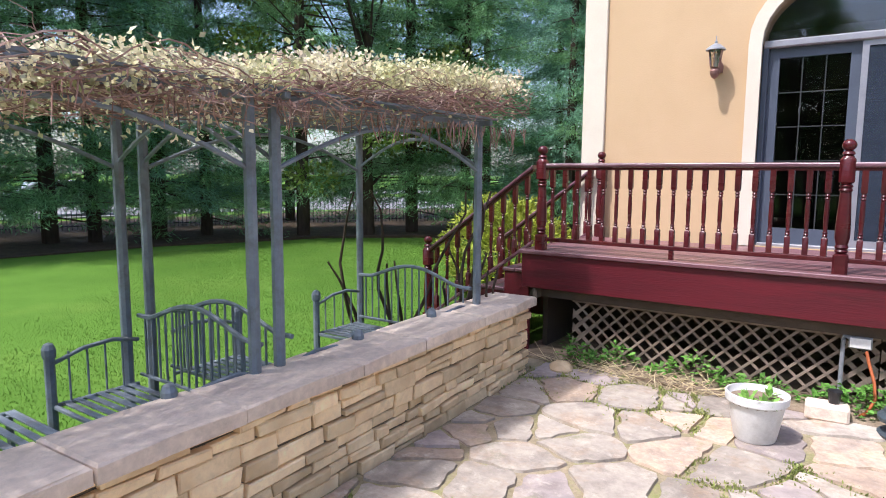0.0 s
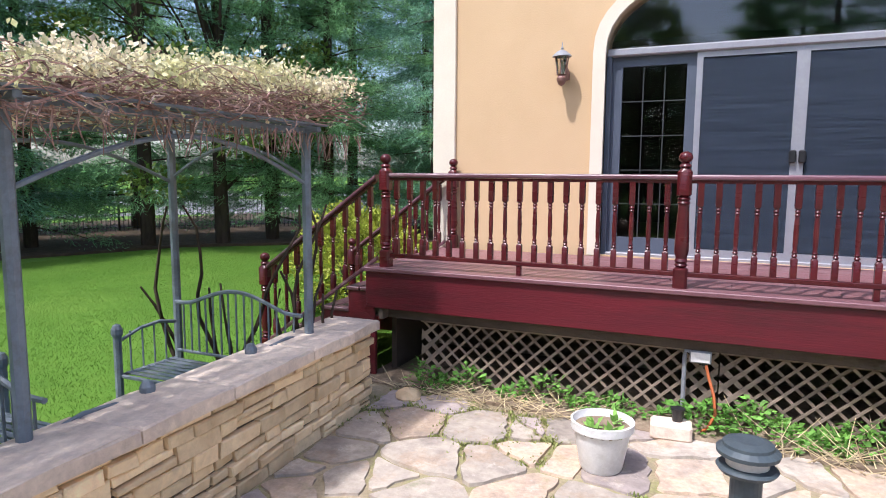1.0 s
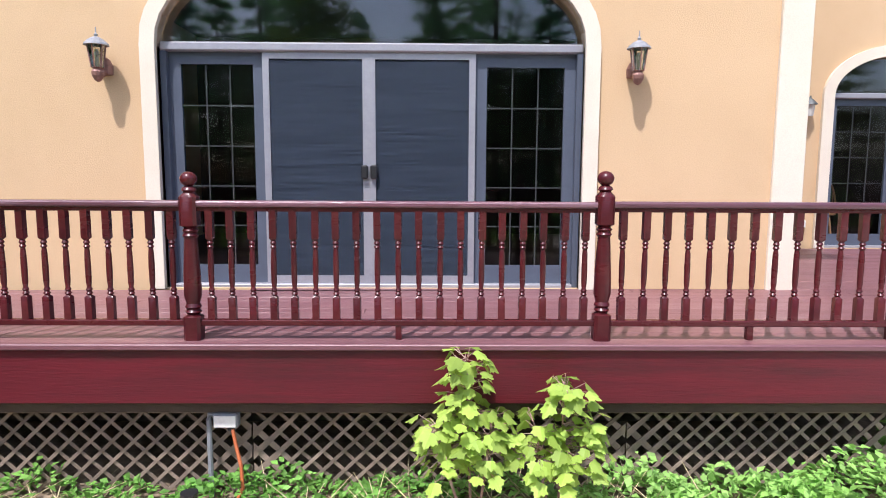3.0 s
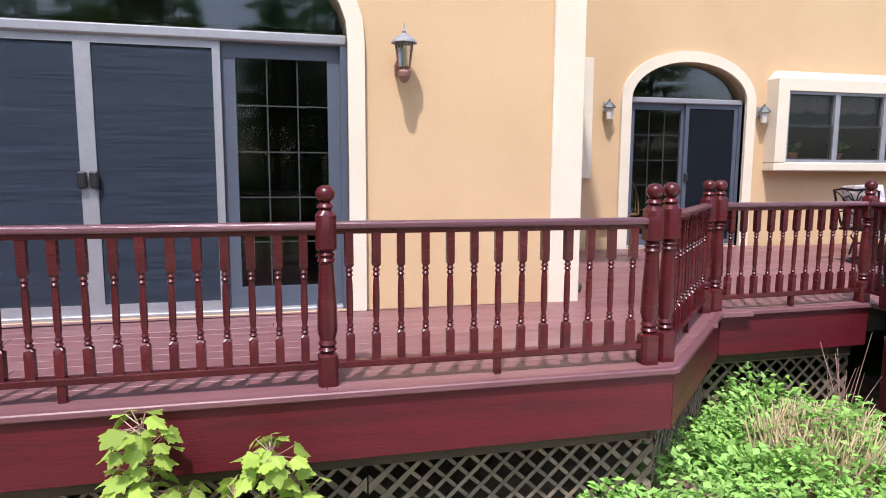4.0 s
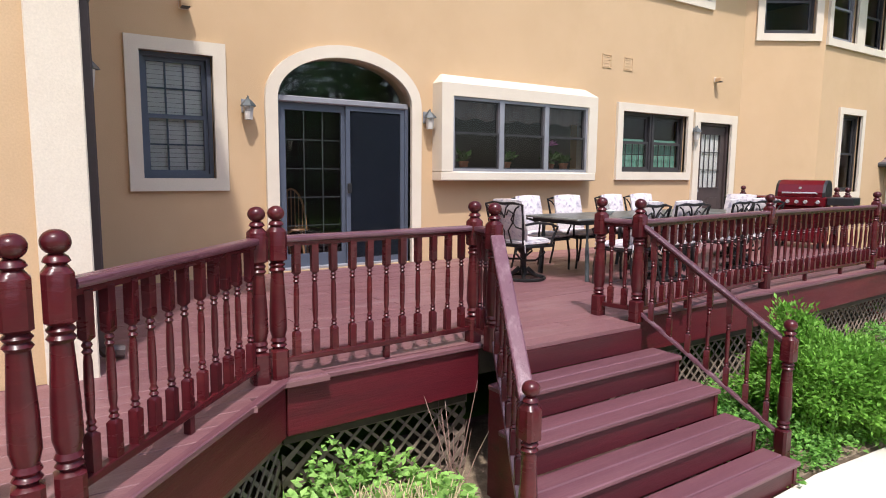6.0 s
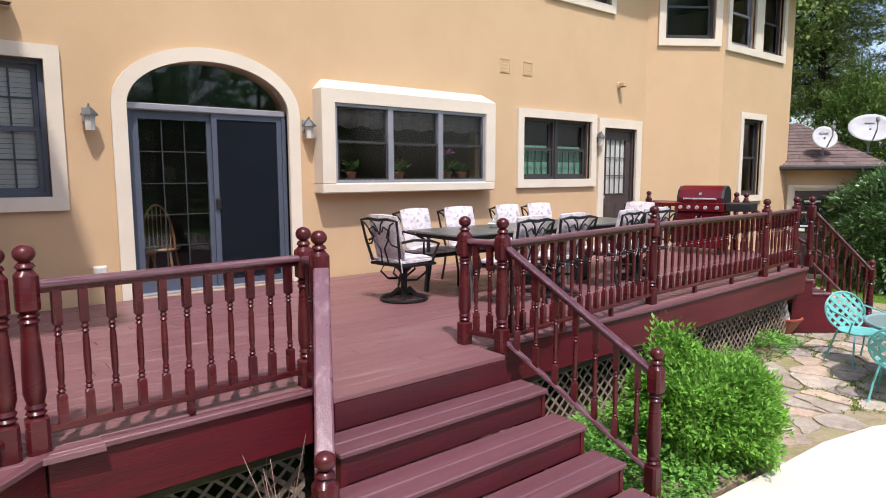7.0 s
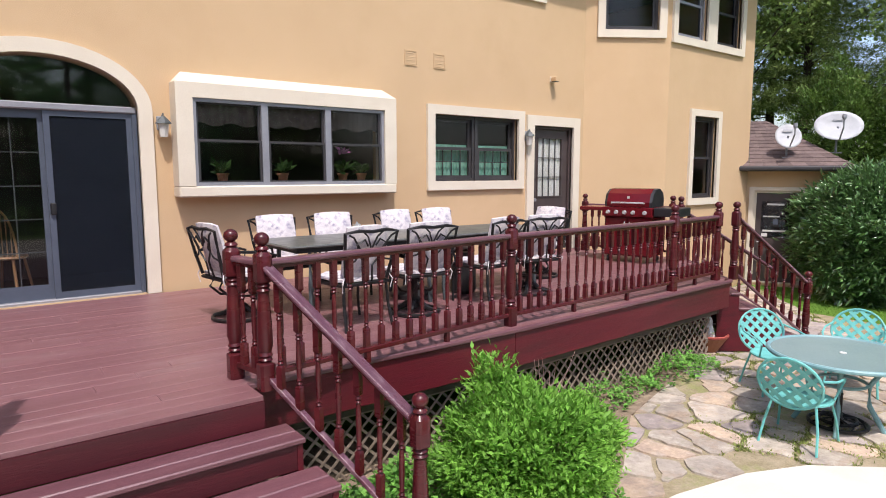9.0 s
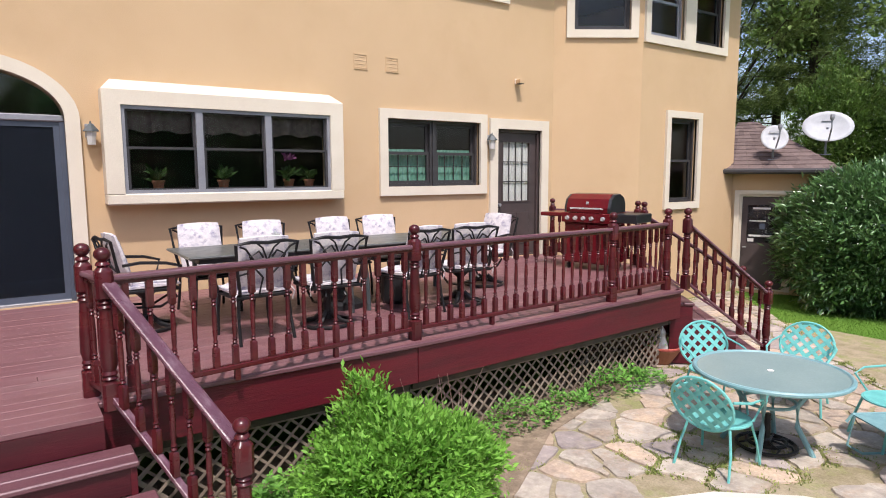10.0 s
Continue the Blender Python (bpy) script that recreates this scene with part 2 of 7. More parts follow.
DISHGREY = surface("pale_grey_dish", (0.43, 0.44, 0.46), (0.37, 0.38, 0.40), scale=5, rough=0.6, bump=0.05)
WHITE = surface("white_plastic", (0.74, 0.74, 0.72), (0.64, 0.63, 0.60), scale=5, rough=0.5, bump=0.08, c=(0.42, 0.40, 0.36), patch=0.35, patch_scale=6)
BLACK = surface("black_plastic", (0.018, 0.018, 0.02), scale=5, rough=0.4, bump=0.05)


# ---- mesh tools ----
def thing(name, label, category, m=None, group="", kind=""):
    ob = new(name)
    if m is not None:
        ob.matrix_basis = m
    return tagged(ob, label, category, group, kind)


def part(name, geo, material, parent=None, label="", at=None):
    if isinstance(geo, bmesh.types.BMesh):
        me = bpy.data.meshes.new(name)
        bmesh.ops.recalc_face_normals(geo, faces=geo.faces[:])
        geo.to_mesh(me)
        geo.free()
    else:
        me = geo
    if not me.materials:
        me.materials.append(material)
    ob = new(name, me)
    ob.parent = parent
    if at is not None:
        ob.matrix_basis = at
    if label:
        ob["label"] = label
    return ob


def structure(name, geo, material, label, category, at=None):
    return tagged(part(name, geo, material, None, "", at), label, category, "", "structure")


def add_box(bm, lo, hi, bevel=0.0):
    v = [bm.verts.new((x, y, z)) for x in (lo[0], hi[0]) for y in (lo[1], hi[1]) for z in (lo[2], hi[2])]
    f = [bm.faces.new([v[i] for i in q]) for q in ((0, 1, 3, 2), (4, 6, 7, 5), (0, 4, 5, 1), (2, 3, 7, 6), (0, 2, 6, 4), (1, 5, 7, 3))]
    if bevel:
        e = {ed for fc in f for ed in fc.edges}
        bmesh.ops.bevel(bm, geom=list(e), offset=bevel, segments=1, affect="EDGES", profile=0.5)
    return bm


def box(lo, hi, bevel=0.0):
    return add_box(bmesh.new(), lo, hi, bevel)


def prism(points, z0, z1, bevel=0.0, top=None):
    """An upright prism over a plan polygon."""
    bm = bmesh.new()
    a = [bm.verts.new((x, y, z0)) for x, y in points]
    b = [bm.verts.new((x, y, z1)) for x, y in (top or points)]
    bm.faces.new(a[::-1]); cap = bm.faces.new(b)
    for i in range(len(a)):
        j = (i + 1) % len(a)
        bm.faces.new((a[i], a[j], b[j], b[i]))
    if bevel:
        bmesh.ops.bevel(bm, geom=list(cap.edges), offset=bevel, segments=1, affect="EDGES", profile=0.5)
    return bm


def add_lathe(bm, profile, seg=12, at=None, square=()):
    """Turns (radius, height) pairs round z; the rings listed in square are square in plan."""
    rings = []
    for k, (r, z) in enumerate(profile):
        ring = []
        for i in range(seg):
            a = 2 * math.pi * (i + 0.5) / seg
            q = r
            if k in square:
                q = r / max(abs(math.cos(a)), abs(math.sin(a)))
            p = Vector((q * math.cos(a), q * math.sin(a), z))
            ring.append(bm.verts.new(at @ p if at else p))
        rings.append(ring)
    for a, b in zip(rings, rings[1:]):
        for i in range(seg):
            j = (i + 1) % seg
            bm.faces.new((a[i], a[j], b[j], b[i]))
    bm.faces.new(rings[0][::-1]); bm.faces.new(rings[-1])
    return bm


def lathe(profile, seg=12, at=None, square=()):
    return add_lathe(bmesh.new(), profile, seg, at, square)


def add_tube(bm, points, r, seg=6, closed=False, flat=1.0):
    pts = [Vector(p) for p in points]
    n = len(pts)
    rings = []
    for i, p in enumerate(pts):
        a = pts[(i - 1) % n] if closed or i else p
        b = pts[(i + 1) % n] if closed or i < n - 1 else p
        d = (b - a).normalized()
        side = d.cross(Vector((0, 0, 1)))
        side = side.normalized() if side.length > 0.05 else d.cross(Vector((0, 1, 0))).normalized()
        up = side.cross(d)
        q = r[i] if isinstance(r, (list, tuple)) else r
        rings.append([bm.verts.new(p + q * (math.cos(t) * side + flat * math.sin(t) * up)) for t in (2 * math.pi * (k + 0.5) / seg for k in range(seg))])
    pairs = list(zip(rings, rings[1:])) + ([(rings[-1], rings[0])] if closed else [])
    for a, b in pairs:
        for k in range(seg):
            j = (k + 1) % seg
            bm.faces.new((a[k], a[j], b[j], b[k]))
    if not closed:
        bm.faces.new(rings[0][::-1]); bm.faces.new(rings[-1])
    return bm


def tube(points, r, seg=6, closed=False, flat=1.0):
    return add_tube(bmesh.new(), points, r, seg, closed, flat)


def smooth(ob, angle=40):
    ob.data.shade_smooth()
    ob.data.set_sharp_from_angle(angle=radians(angle))
    return ob


def sheet(name, verts, faces):
    me = bpy.data.meshes.new(name)
    me.from_pydata([tuple(v) for v in verts], [], faces)
    me.update()
    return me


def leaf_mesh(name, centres, ways, ups, length, width, fold=0.15):
    """Many leaves, each of two folded halves with a pointed tip, from arrays of places and directions."""
    n = len(centres)
    ways = ways / np.linalg.norm(ways, axis=1, keepdims=True)
    side = np.cross(ways, ups)
    side /= np.linalg.norm(side, axis=1, keepdims=True) + 1e-9
    nor = np.cross(side, ways)
    L, W = np.asarray(length).reshape(-1, 1), np.asarray(width).reshape(-1, 1)
    base = centres
    left = centres + ways * L * 0.45 - side * W * 0.5 + nor * W * fold
    right = centres + ways * L * 0.45 + side * W * 0.5 + nor * W * fold
    tip = centres + ways * L - nor * L * 0.08
    v = np.stack([base, right, tip, left], 1).reshape(-1, 3)
    i = np.arange(n) * 4
    f = np.concatenate([np.stack([i, i + 1, i + 2], 1), np.stack([i, i + 2, i + 3], 1)])
    me = bpy.data.meshes.new(name)
    me.vertices.add(len(v)); me.vertices.foreach_set("co", v.astype(np.float32).ravel())
    me.loops.add(len(f) * 3); me.loops.foreach_set("vertex_index", f.astype(np.int32).ravel())
    me.polygons.add(len(f)); me.polygons.foreach_set("loop_start", np.arange(len(f), dtype=np.int32) * 3)
    me.update(calc_edges=True)
    return me


def unit(v):
    return v / (np.linalg.norm(v, axis=-1, keepdims=True) + 1e-9)


def clip_poly(poly, nx, ny, d):
    """Keeps the part of a polygon where nx*x + ny*y <= d."""
    out = []
    for i, p in enumerate(poly):
        q = poly[(i + 1) % len(poly)]
        a, b = nx * p[0] + ny * p[1] - d, nx * q[0] + ny * q[1] - d
        if a <= 0:
            out.append(p)
        if a * b < 0:
            s = a / (a - b)
            out.append((p[0] + s * (q[0] - p[0]), p[1] + s * (q[1] - p[1])))
    return out


# ---- ground ----
def ground_sheet():
    """One sheet to the horizon, lower and gently rolling on the lawn side."""
    xs = np.concatenate([[-600, -200, -80], np.linspace(-40, 60, 51), [90, 220, 600]])
    ys = np.concatenate([[-600, -200, -80], np.linspace(-40, 60, 51), [90, 220, 600]])
    v, f = [], []
    for x in xs:
        for y in ys:
            far = max(0.0, min(1.0, (-2.6 - x) / 2.0))
            z = 0.08 + far * (0.02 * math.sin(x * 0.35) + 0.03 * math.sin(y * 0.3 + 1))
            v.append((x, y, z))
    n = len(ys)
    for i in range(len(xs) - 1):
        for j in range(n - 1):
            f.append((i * n + j, (i + 1) * n + j, (i + 1) * n + j + 1, i * n + j + 1))
    return sheet("ground", v, f)


structure("ground", ground_sheet(), LAWN, "green mown lawn reaching the tree line", "ground")
structure("joint_bed", prism([(-2.3, -6), (4.9, -6), (4.9, 6.4), (-2.6, 6.4)], 0.05, G - 0.012), JOINT, "mossy sandy joints between the flagstones", "patio")
structure("joint_bed_far", prism([(10.6, 0), (19.0, -2), (18.8, 7.9), (20.9, 9.9), (16.0, 9.9), (14.9, 7.6), (10.6, 7.0)], 0.05, G - 0.012), JOINT, "mossy sandy joints between the far flagstones", "patio")
structure("planting_bed", prism([(-2.6, 5.78), (0.2, 5.62), (4.9, 5.5), (9.2, 5.74), (10.5, 5.66), (11.3, 6.1), (12.3, 6.75), (13.2, 7.0), (14.9, 7.5), (14.9, 8.0), (-2.6, 8.0)], 0.05, G + 0.012), SOIL, "brown soil and leaf litter under the deck edge", "planting bed")
pool_edge = [(4.9, 5.5), (7.0, 5.62), (9.2, 5.68), (10.3, 5.60), (11.2, 5.55), (11.95, 5.42), (12.5, 5.18), (13.0, 4.74), (13.4, 4.1), (13.6, 3.2), (13.6, -8), (4.9, -8)]
structure("pool_paving", prism(pool_edge, 0.03, G + 0.03, 0.02), CONCRETE, "pale smooth concrete paving with a curved edge", "pavement")


# ---- house ----
def arch_outline(x0, x1, zb, zs, zt, n=24, power=2.0):
    """Outline of an opening: upright sides to zs, then a rounded head up to zt (a superellipse)."""
    c, r, h = (x0 + x1) / 2, (x1 - x0) / 2, zt - zs
    pts = [(x0, zb)]
    for i in range(n + 1):
        a = math.pi * (1 - i / n)
        ca, sa = math.cos(a), math.sin(a)
        pts.append((c + r * math.copysign(abs(ca) ** (2 / power), ca), zs + h * abs(sa) ** (2 / power)))
    pts.append((x1, zb))
    return pts


def rect_outline(x0, x1, z0, z1):
    return [(x0, z0), (x0, z1), (x1, z1), (x1, z0)]


def wall_mesh(outer, holes, thick):
    """A wall in the x-z plane with openings that go through it; it grows towards +y."""
    bm = bmesh.new()
    edges = []
    for loop in [outer, *holes]:
        vs = [bm.verts.new((x, 0, z)) for x, z in loop]
        edges += [bm.edges.new((vs[i], vs[(i + 1) % len(vs)])) for i in range(len(vs))]
    bmesh.ops.triangle_fill(bm, use_beauty=True, use_dissolve=False, edges=edges)
    geo = bmesh.ops.extrude_face_region(bm, geom=bm.faces[:])
    bmesh.ops.translate(bm, verts=[g for g in geo["geom"] if isinstance(g, bmesh.types.BMVert)], vec=(0, thick, 0))
    return bm


def band(inner, outer, y0, y1):
    """A trim strip between two outlines with as many points each, open at the ends."""
    bm = bmesh.new()
    rows = [[bm.verts.new((x, y, z)) for x, z in loop] for y in (y0, y1) for loop in (inner, outer)]
    ia, oa, ib, ob = rows
    for i in range(len(ia) - 1):
        bm.faces.new((ia[i], ia[i + 1], oa[i + 1], oa[i]))
        bm.faces.new((ib[i + 1], ib[i], ob[i], ob[i + 1]))
        bm.faces.new((ia[i + 1], ia[i], ib[i], ib[i + 1]))
        bm.faces.new((oa[i], oa[i + 1], ob[i + 1], ob[i]))
    for i in (0, -1):
        bm.faces.new((ia[i], oa[i], ob[i], ib[i]))
    return bm


def at_wall(x, y, turn=0.0):
    return pose(x, y, 0, 0, 0, turn)


HOUSE_TOP = 6.6
Y1, Y2 = 7.675, 10.96
DOOR1 = (-0.835, 2.755)
arch1 = arch_outline(*DOOR1, D, 3.22, 4.02, power=2.3)
structure("wall_west_front", wall_mesh(rect_outline(-2.70, 4.63, 0.0, HOUSE_TOP), [arch1], 0.25), STUCCO, "peach stucco house wall with a wide arched opening", "wall", at_wall(0, Y1))
structure("wall_west_side", box((-2.70, Y1 + 0.25, 0), (-2.45, 18, HOUSE_TOP)), STUCCO, "peach stucco side wall of the house", "wall")
structure("wall_wing_side", box((4.38, Y1 + 0.25, 0), (4.63, Y2 + 0.25, HOUSE_TOP)), STUCCO, "peach stucco return wall of the wing", "wall")
WIN_A = (5.45, 6.20, 2.31, 3.66)
DOOR2 = (6.93, 8.775)
arch2 = arch_outline(*DOOR2, D, 3.27, 3.805, power=2.0)
BAY = (9.13, 12.13, 2.285, 3.61)
WIN_B = (12.97, 14.75, 2.44, 3.47)
DOOR3 = (15.13, 16.15, D, 3.39)
UP_A = (13.6, 15.23, 5.60, 6.4)
structure("wall_main", wall_mesh(rect_outline(4.63, 16.45, 0.0, HOUSE_TOP), [rect_outline(*WIN_A), arch2, rect_outline(BAY[0] + 0.1, BAY[1] - 0.1, BAY[2] + 0.1, BAY[3] - 0.1), rect_outline(*WIN_B), rect_outline(*DOOR3), rect_outline(*UP_A)], 0.25), STUCCO, "long peach stucco house wall with windows and doors", "wall", at_wall(0, Y2))
# the slanted and the forward face of the far projection
TA, TB, TC = (16.45, 10.96), (17.80, 10.07), (20.93, 10.07)
ta_len = math.hypot(TB[0] - TA[0], TB[1] - TA[1])
ta_turn = math.degrees(math.atan2(TB[1] - TA[1], TB[0] - TA[0]))
UP_B = (0.36, 1.38, 5.18, 6.45)
UP_C1, UP_C2 = (0.16, 1.20, 5.12, 6.45), (1.54, 2.50, 5.12, 6.45)
WIN_D = (0.87, 1.75, 2.06, 3.68)
structure("wall_slanted", wall_mesh(rect_outline(0, ta_len, 0, HOUSE_TOP), [rect_outline(*UP_B)], 0.25), STUCCO, "slanted peach stucco wall face", "wall", at_wall(*TA, ta_turn))
structure("wall_forward", wall_mesh(rect_outline(0, TC[0] - TB[0], 0, HOUSE_TOP), [rect_outline(*UP_C1), rect_outline(*UP_C2), rect_outline(*WIN_D)], 0.25), STUCCO, "forward peach stucco wall face", "wall", at_wall(*TB))
structure("wall_east_side", box((20.68, 10.33, 0), (20.93, 18, HOUSE_TOP)), STUCCO, "peach stucco end wall of the house", "wall")
structure("wall_back", box((-2.76, 18, 0), (20.85, 18.25, HOUSE_TOP)), STUCCO, "plain back wall of the house", "wall")
roof_plan = [(-3.4, 7.05), (5.3, 7.05), (5.3, 10.4), (16.3, 10.4), (17.6, 9.45), (21.5, 9.45), (21.5, 18.9), (-3.4, 18.9)]
structure("roof", prism(roof_plan, HOUSE_TOP + 0.004, HOUSE_TOP + 0.35), DARKWOOD, "dark eaves slab of the house roof", "roof")
# Invented room shell, added and coloured dark to keep the interior dark.
structure("ceiling", prism([(-2.5, 7.93), (4.45, 7.93), (4.45, 11.22), (20.6, 11.22), (20.6, 17.9), (-2.5, 17.9)], 4.42, 4.6), ROOM, "room ceiling behind the glass, dimness painted in", "ceiling")
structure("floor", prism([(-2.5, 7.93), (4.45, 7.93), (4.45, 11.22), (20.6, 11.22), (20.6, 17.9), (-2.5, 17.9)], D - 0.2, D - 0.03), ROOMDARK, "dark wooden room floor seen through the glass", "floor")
structure("partition_wall", box((-2.5, 13.0, D), (20.6, 13.15, 4.4)), ROOM, "inner wall of the rooms, dimness painted in", "wall")
# corner boards
for name, x0, x1, y in (("trim_corner_west", -2.74, -2.47, Y1), ("trim_corner_east", 4.40, 4.67, Y1)):
    structure(name, box((x0, y - 0.035, D - 0.1), (x1, y + 0.02, HOUSE_TOP - 0.01), 0.008), CREAM, "cream painted corner strip of the house", "trim")
structure("trim_corner_return", box((4.632, Y1 + 0.022, D - 0.1), (4.665, Y1 + 0.13, HOUSE_TOP - 0.01)), CREAM, "cream corner strip returning round the corner", "trim")


def arch_trim(name, x0, x1, zb, zs, zt, w, y, power, proud=0.05):
    inner = arch_outline(x0, x1, zb, zs, zt, power=power)
    outer = arch_outline(x0 - w, x1 + w, zb, zs, zt + w, power=power)
    structure(name, band(inner, outer, -proud, 0.10), CREAM, "cream stucco surround of an arched opening", "trim", at_wall(0, y))


arch_trim("trim_arch_wide", *DOOR1, D, 3.22, 4.02, 0.125, Y1, 2.3)
arch_trim("trim_arch_small", *DOOR2, D, 3.27, 3.805, 0.15, Y2, 2.0)


def square_trim(name, o, w, m, proud=0.05, bottom=True):
    x0, x1, z0, z1 = o
    if bottom:
        inner = [(x0, z0), (x0, z1), (x1, z1), (x1, z0), (x0, z0)]
        outer = [(x0 - w, z0 - w), (x0 - w, z1 + w), (x1 + w, z1 + w), (x1 + w, z0 - w), (x0 - w, z0 - w)]
    else:
        inner = [(x0, z0), (x0, z1), (x1, z1), (x1, z0)]
        outer = [(x0 - w, z0), (x0 - w, z1 + w), (x1 + w, z1 + w), (x1 + w, z0)]
    structure(name, band(inner, outer, -proud, 0.04), CREAM, "cream stucco surround of an opening", "trim", m)


square_trim("trim_window_blind", WIN_A, 0.14, at_wall(0, Y2))
square_trim("trim_window_pair", WIN_B, 0.14, at_wall(0, Y2))
square_trim("trim_back_door", DOOR3, 0.17, at_wall(0, Y2), bottom=False)
square_trim("trim_window_upper", UP_A, 0.14, at_wall(0, Y2))
square_trim("trim_window_slanted", UP_B, 0.14, at_wall(*TA, ta_turn))
square_trim("trim_window_forward", (UP_C1[0], UP_C2[1], UP_C1[2], UP_C1[3]), 0.14, at_wall(*TB))
structure("trim_mullion_forward", box((UP_C1[1], -0.045, UP_C1[2]), (UP_C2[0], 0.03, UP_C1[3])), CREAM, "cream post between two upper windows", "trim", at_wall(*TB))
square_trim("trim_window_tall", WIN_D, 0.13, at_wall(*TB))


def rect_frame(x0, x1, z0, z1, w, y0, y1, rail=None):
    bm = bmesh.new()
    rail = rail or w
    add_box(bm, (x0, y0, z0), (x0 + w, y1, z1))
    add_box(bm, (x1 - w, y0, z0), (x1, y1, z1))
    add_box(bm, (x0 + w, y0, z0), (x1 - w, y1, z0 + rail))
    add_box(bm, (x0 + w, y0, z1 - w), (x1 - w, y1, z1))
    return bm


def pane_at(parent, x0, x1, z0, z1, y):
    ob = part("pane", sheet("pane", [(x0, y, z0), (x1, y, z0), (x1, y, z1), (x0, y, z1)], [(0, 1, 2, 3)]), PANE, parent)
    ob.visible_shadow = False
    return ob


def bars_at(parent, x0, x1, z0, z1, y, cols, rows, material, r=0.009):
    for i in range(1, cols):
        x = x0 + (x1 - x0) * i / cols
        part("glazing_bar", box((x - r, y - 0.006, z0), (x + r, y + 0.006, z1)), material, parent)
    for j in range(1, rows):
        z = z0 + (z1 - z0) * j / rows
        part("glazing_bar", box((x0, y - 0.005, z - r), (x1, y + 0.005, z + r)), material, parent)


def hung_window(name, label, o, m, mat, cols=0, rows=0):
    """An upright window with two sashes."""
    x0, x1, z0, z1 = o
    w = thing(name, label, "window", m, kind="structure")
    part("window_frame", rect_frame(x0, x1, z0, z1, 0.045, 0.06, 0.16), mat, w)
    zm = (z0 + z1) / 2
    for k, (a, b) in enumerate(((z0 + 0.045, zm + 0.02), (zm - 0.02, z1 - 0.045))):
        y = 0.085 + 0.035 * k
        s = part("sash", rect_frame(x0 + 0.046, x1 - 0.046, a, b, 0.045, y, y + 0.03), mat, w)
        pane_at(s, x0 + 0.09, x1 - 0.09, a + 0.044, b - 0.044, y + 0.012)
        if cols:
            bars_at(s, x0 + 0.09, x1 - 0.09, a + 0.044, b - 0.044, y + 0.026, cols, rows, mat)
    return w


m2 = at_wall(0, Y2)
wa = hung_window("window_1", "dark-framed sash window with white blinds drawn", WIN_A, m2, SLATEGREY, 3, 2)
for i in range(26):
    z = WIN_A[2] + 0.08 + i * 0.05
    part("blind_slat", box((WIN_A[0] + 0.07, 0.165, z), (WIN_A[1] - 0.07, 0.171, z + 0.046)), BLIND, wa)
half = (WIN_B[0] + WIN_B[1]) / 2
wb = hung_window("window_2", "dark-framed sash window with a half curtain", (WIN_B[0], half - 0.02, *WIN_B[2:]), m2, DARKFRAME)
wc = hung_window("window_3", "dark-framed sash window with a half curtain", (half + 0.02, *WIN_B[1:]), m2, DARKFRAME)
structure("trim_pair_post", box((half - 0.02, 0.04, WIN_B[2]), (half + 0.02, 0.17, WIN_B[3])), DARKFRAME, "dark post between a pair of windows", "trim", m2)
CURTAIN = surface("green_white_curtain", (0.14, 0.34, 0.25), (0.22, 0.42, 0.33), scale=9, rough=0.9, bump=0.1)
for w, x0, x1 in ((wb, WIN_B[0], half), (wc, half, WIN_B[1])):
    bm = bmesh.new()
    prev = None
    for i in range(33):
        x = x0 + 0.08 + (x1 - x0 - 0.16) * i / 32
        y = 0.175 + 0.010 * math.sin(i * 1.9)
        cur = [bm.verts.new((x, y, WIN_B[2] + 0.05)), bm.verts.new((x, y, WIN_B[2] + 0.58))]
        if prev:
            bm.faces.new((prev[0], cur[0], cur[1], prev[1]))
        prev = cur
    part("curtain", bm, CURTAIN, w, "pale green half curtain")
    bars_at(w, x0 + 0.09, x1 - 0.09, WIN_B[2] + 0.09, WIN_B[2] + 0.52, 0.118, 4, 2, DARKFRAME, 0.007)
hung_window("window_4", "dark upper window with cream surround", UP_A, m2, DARKFRAME)
hung_window("window_5", "dark upper window reflecting trees", UP_B, at_wall(*TA, ta_turn), DARKFRAME)
mB = at_wall(*TB)
hung_window("window_6", "upper sash window with a grey screen", UP_C1, mB, ALUMIN)
hung_window("window_7", "dark upper sash window", UP_C2, mB, DARKFRAME)
hung_window("window_8", "tall narrow dark sash window", WIN_D, mB, DARKFRAME)


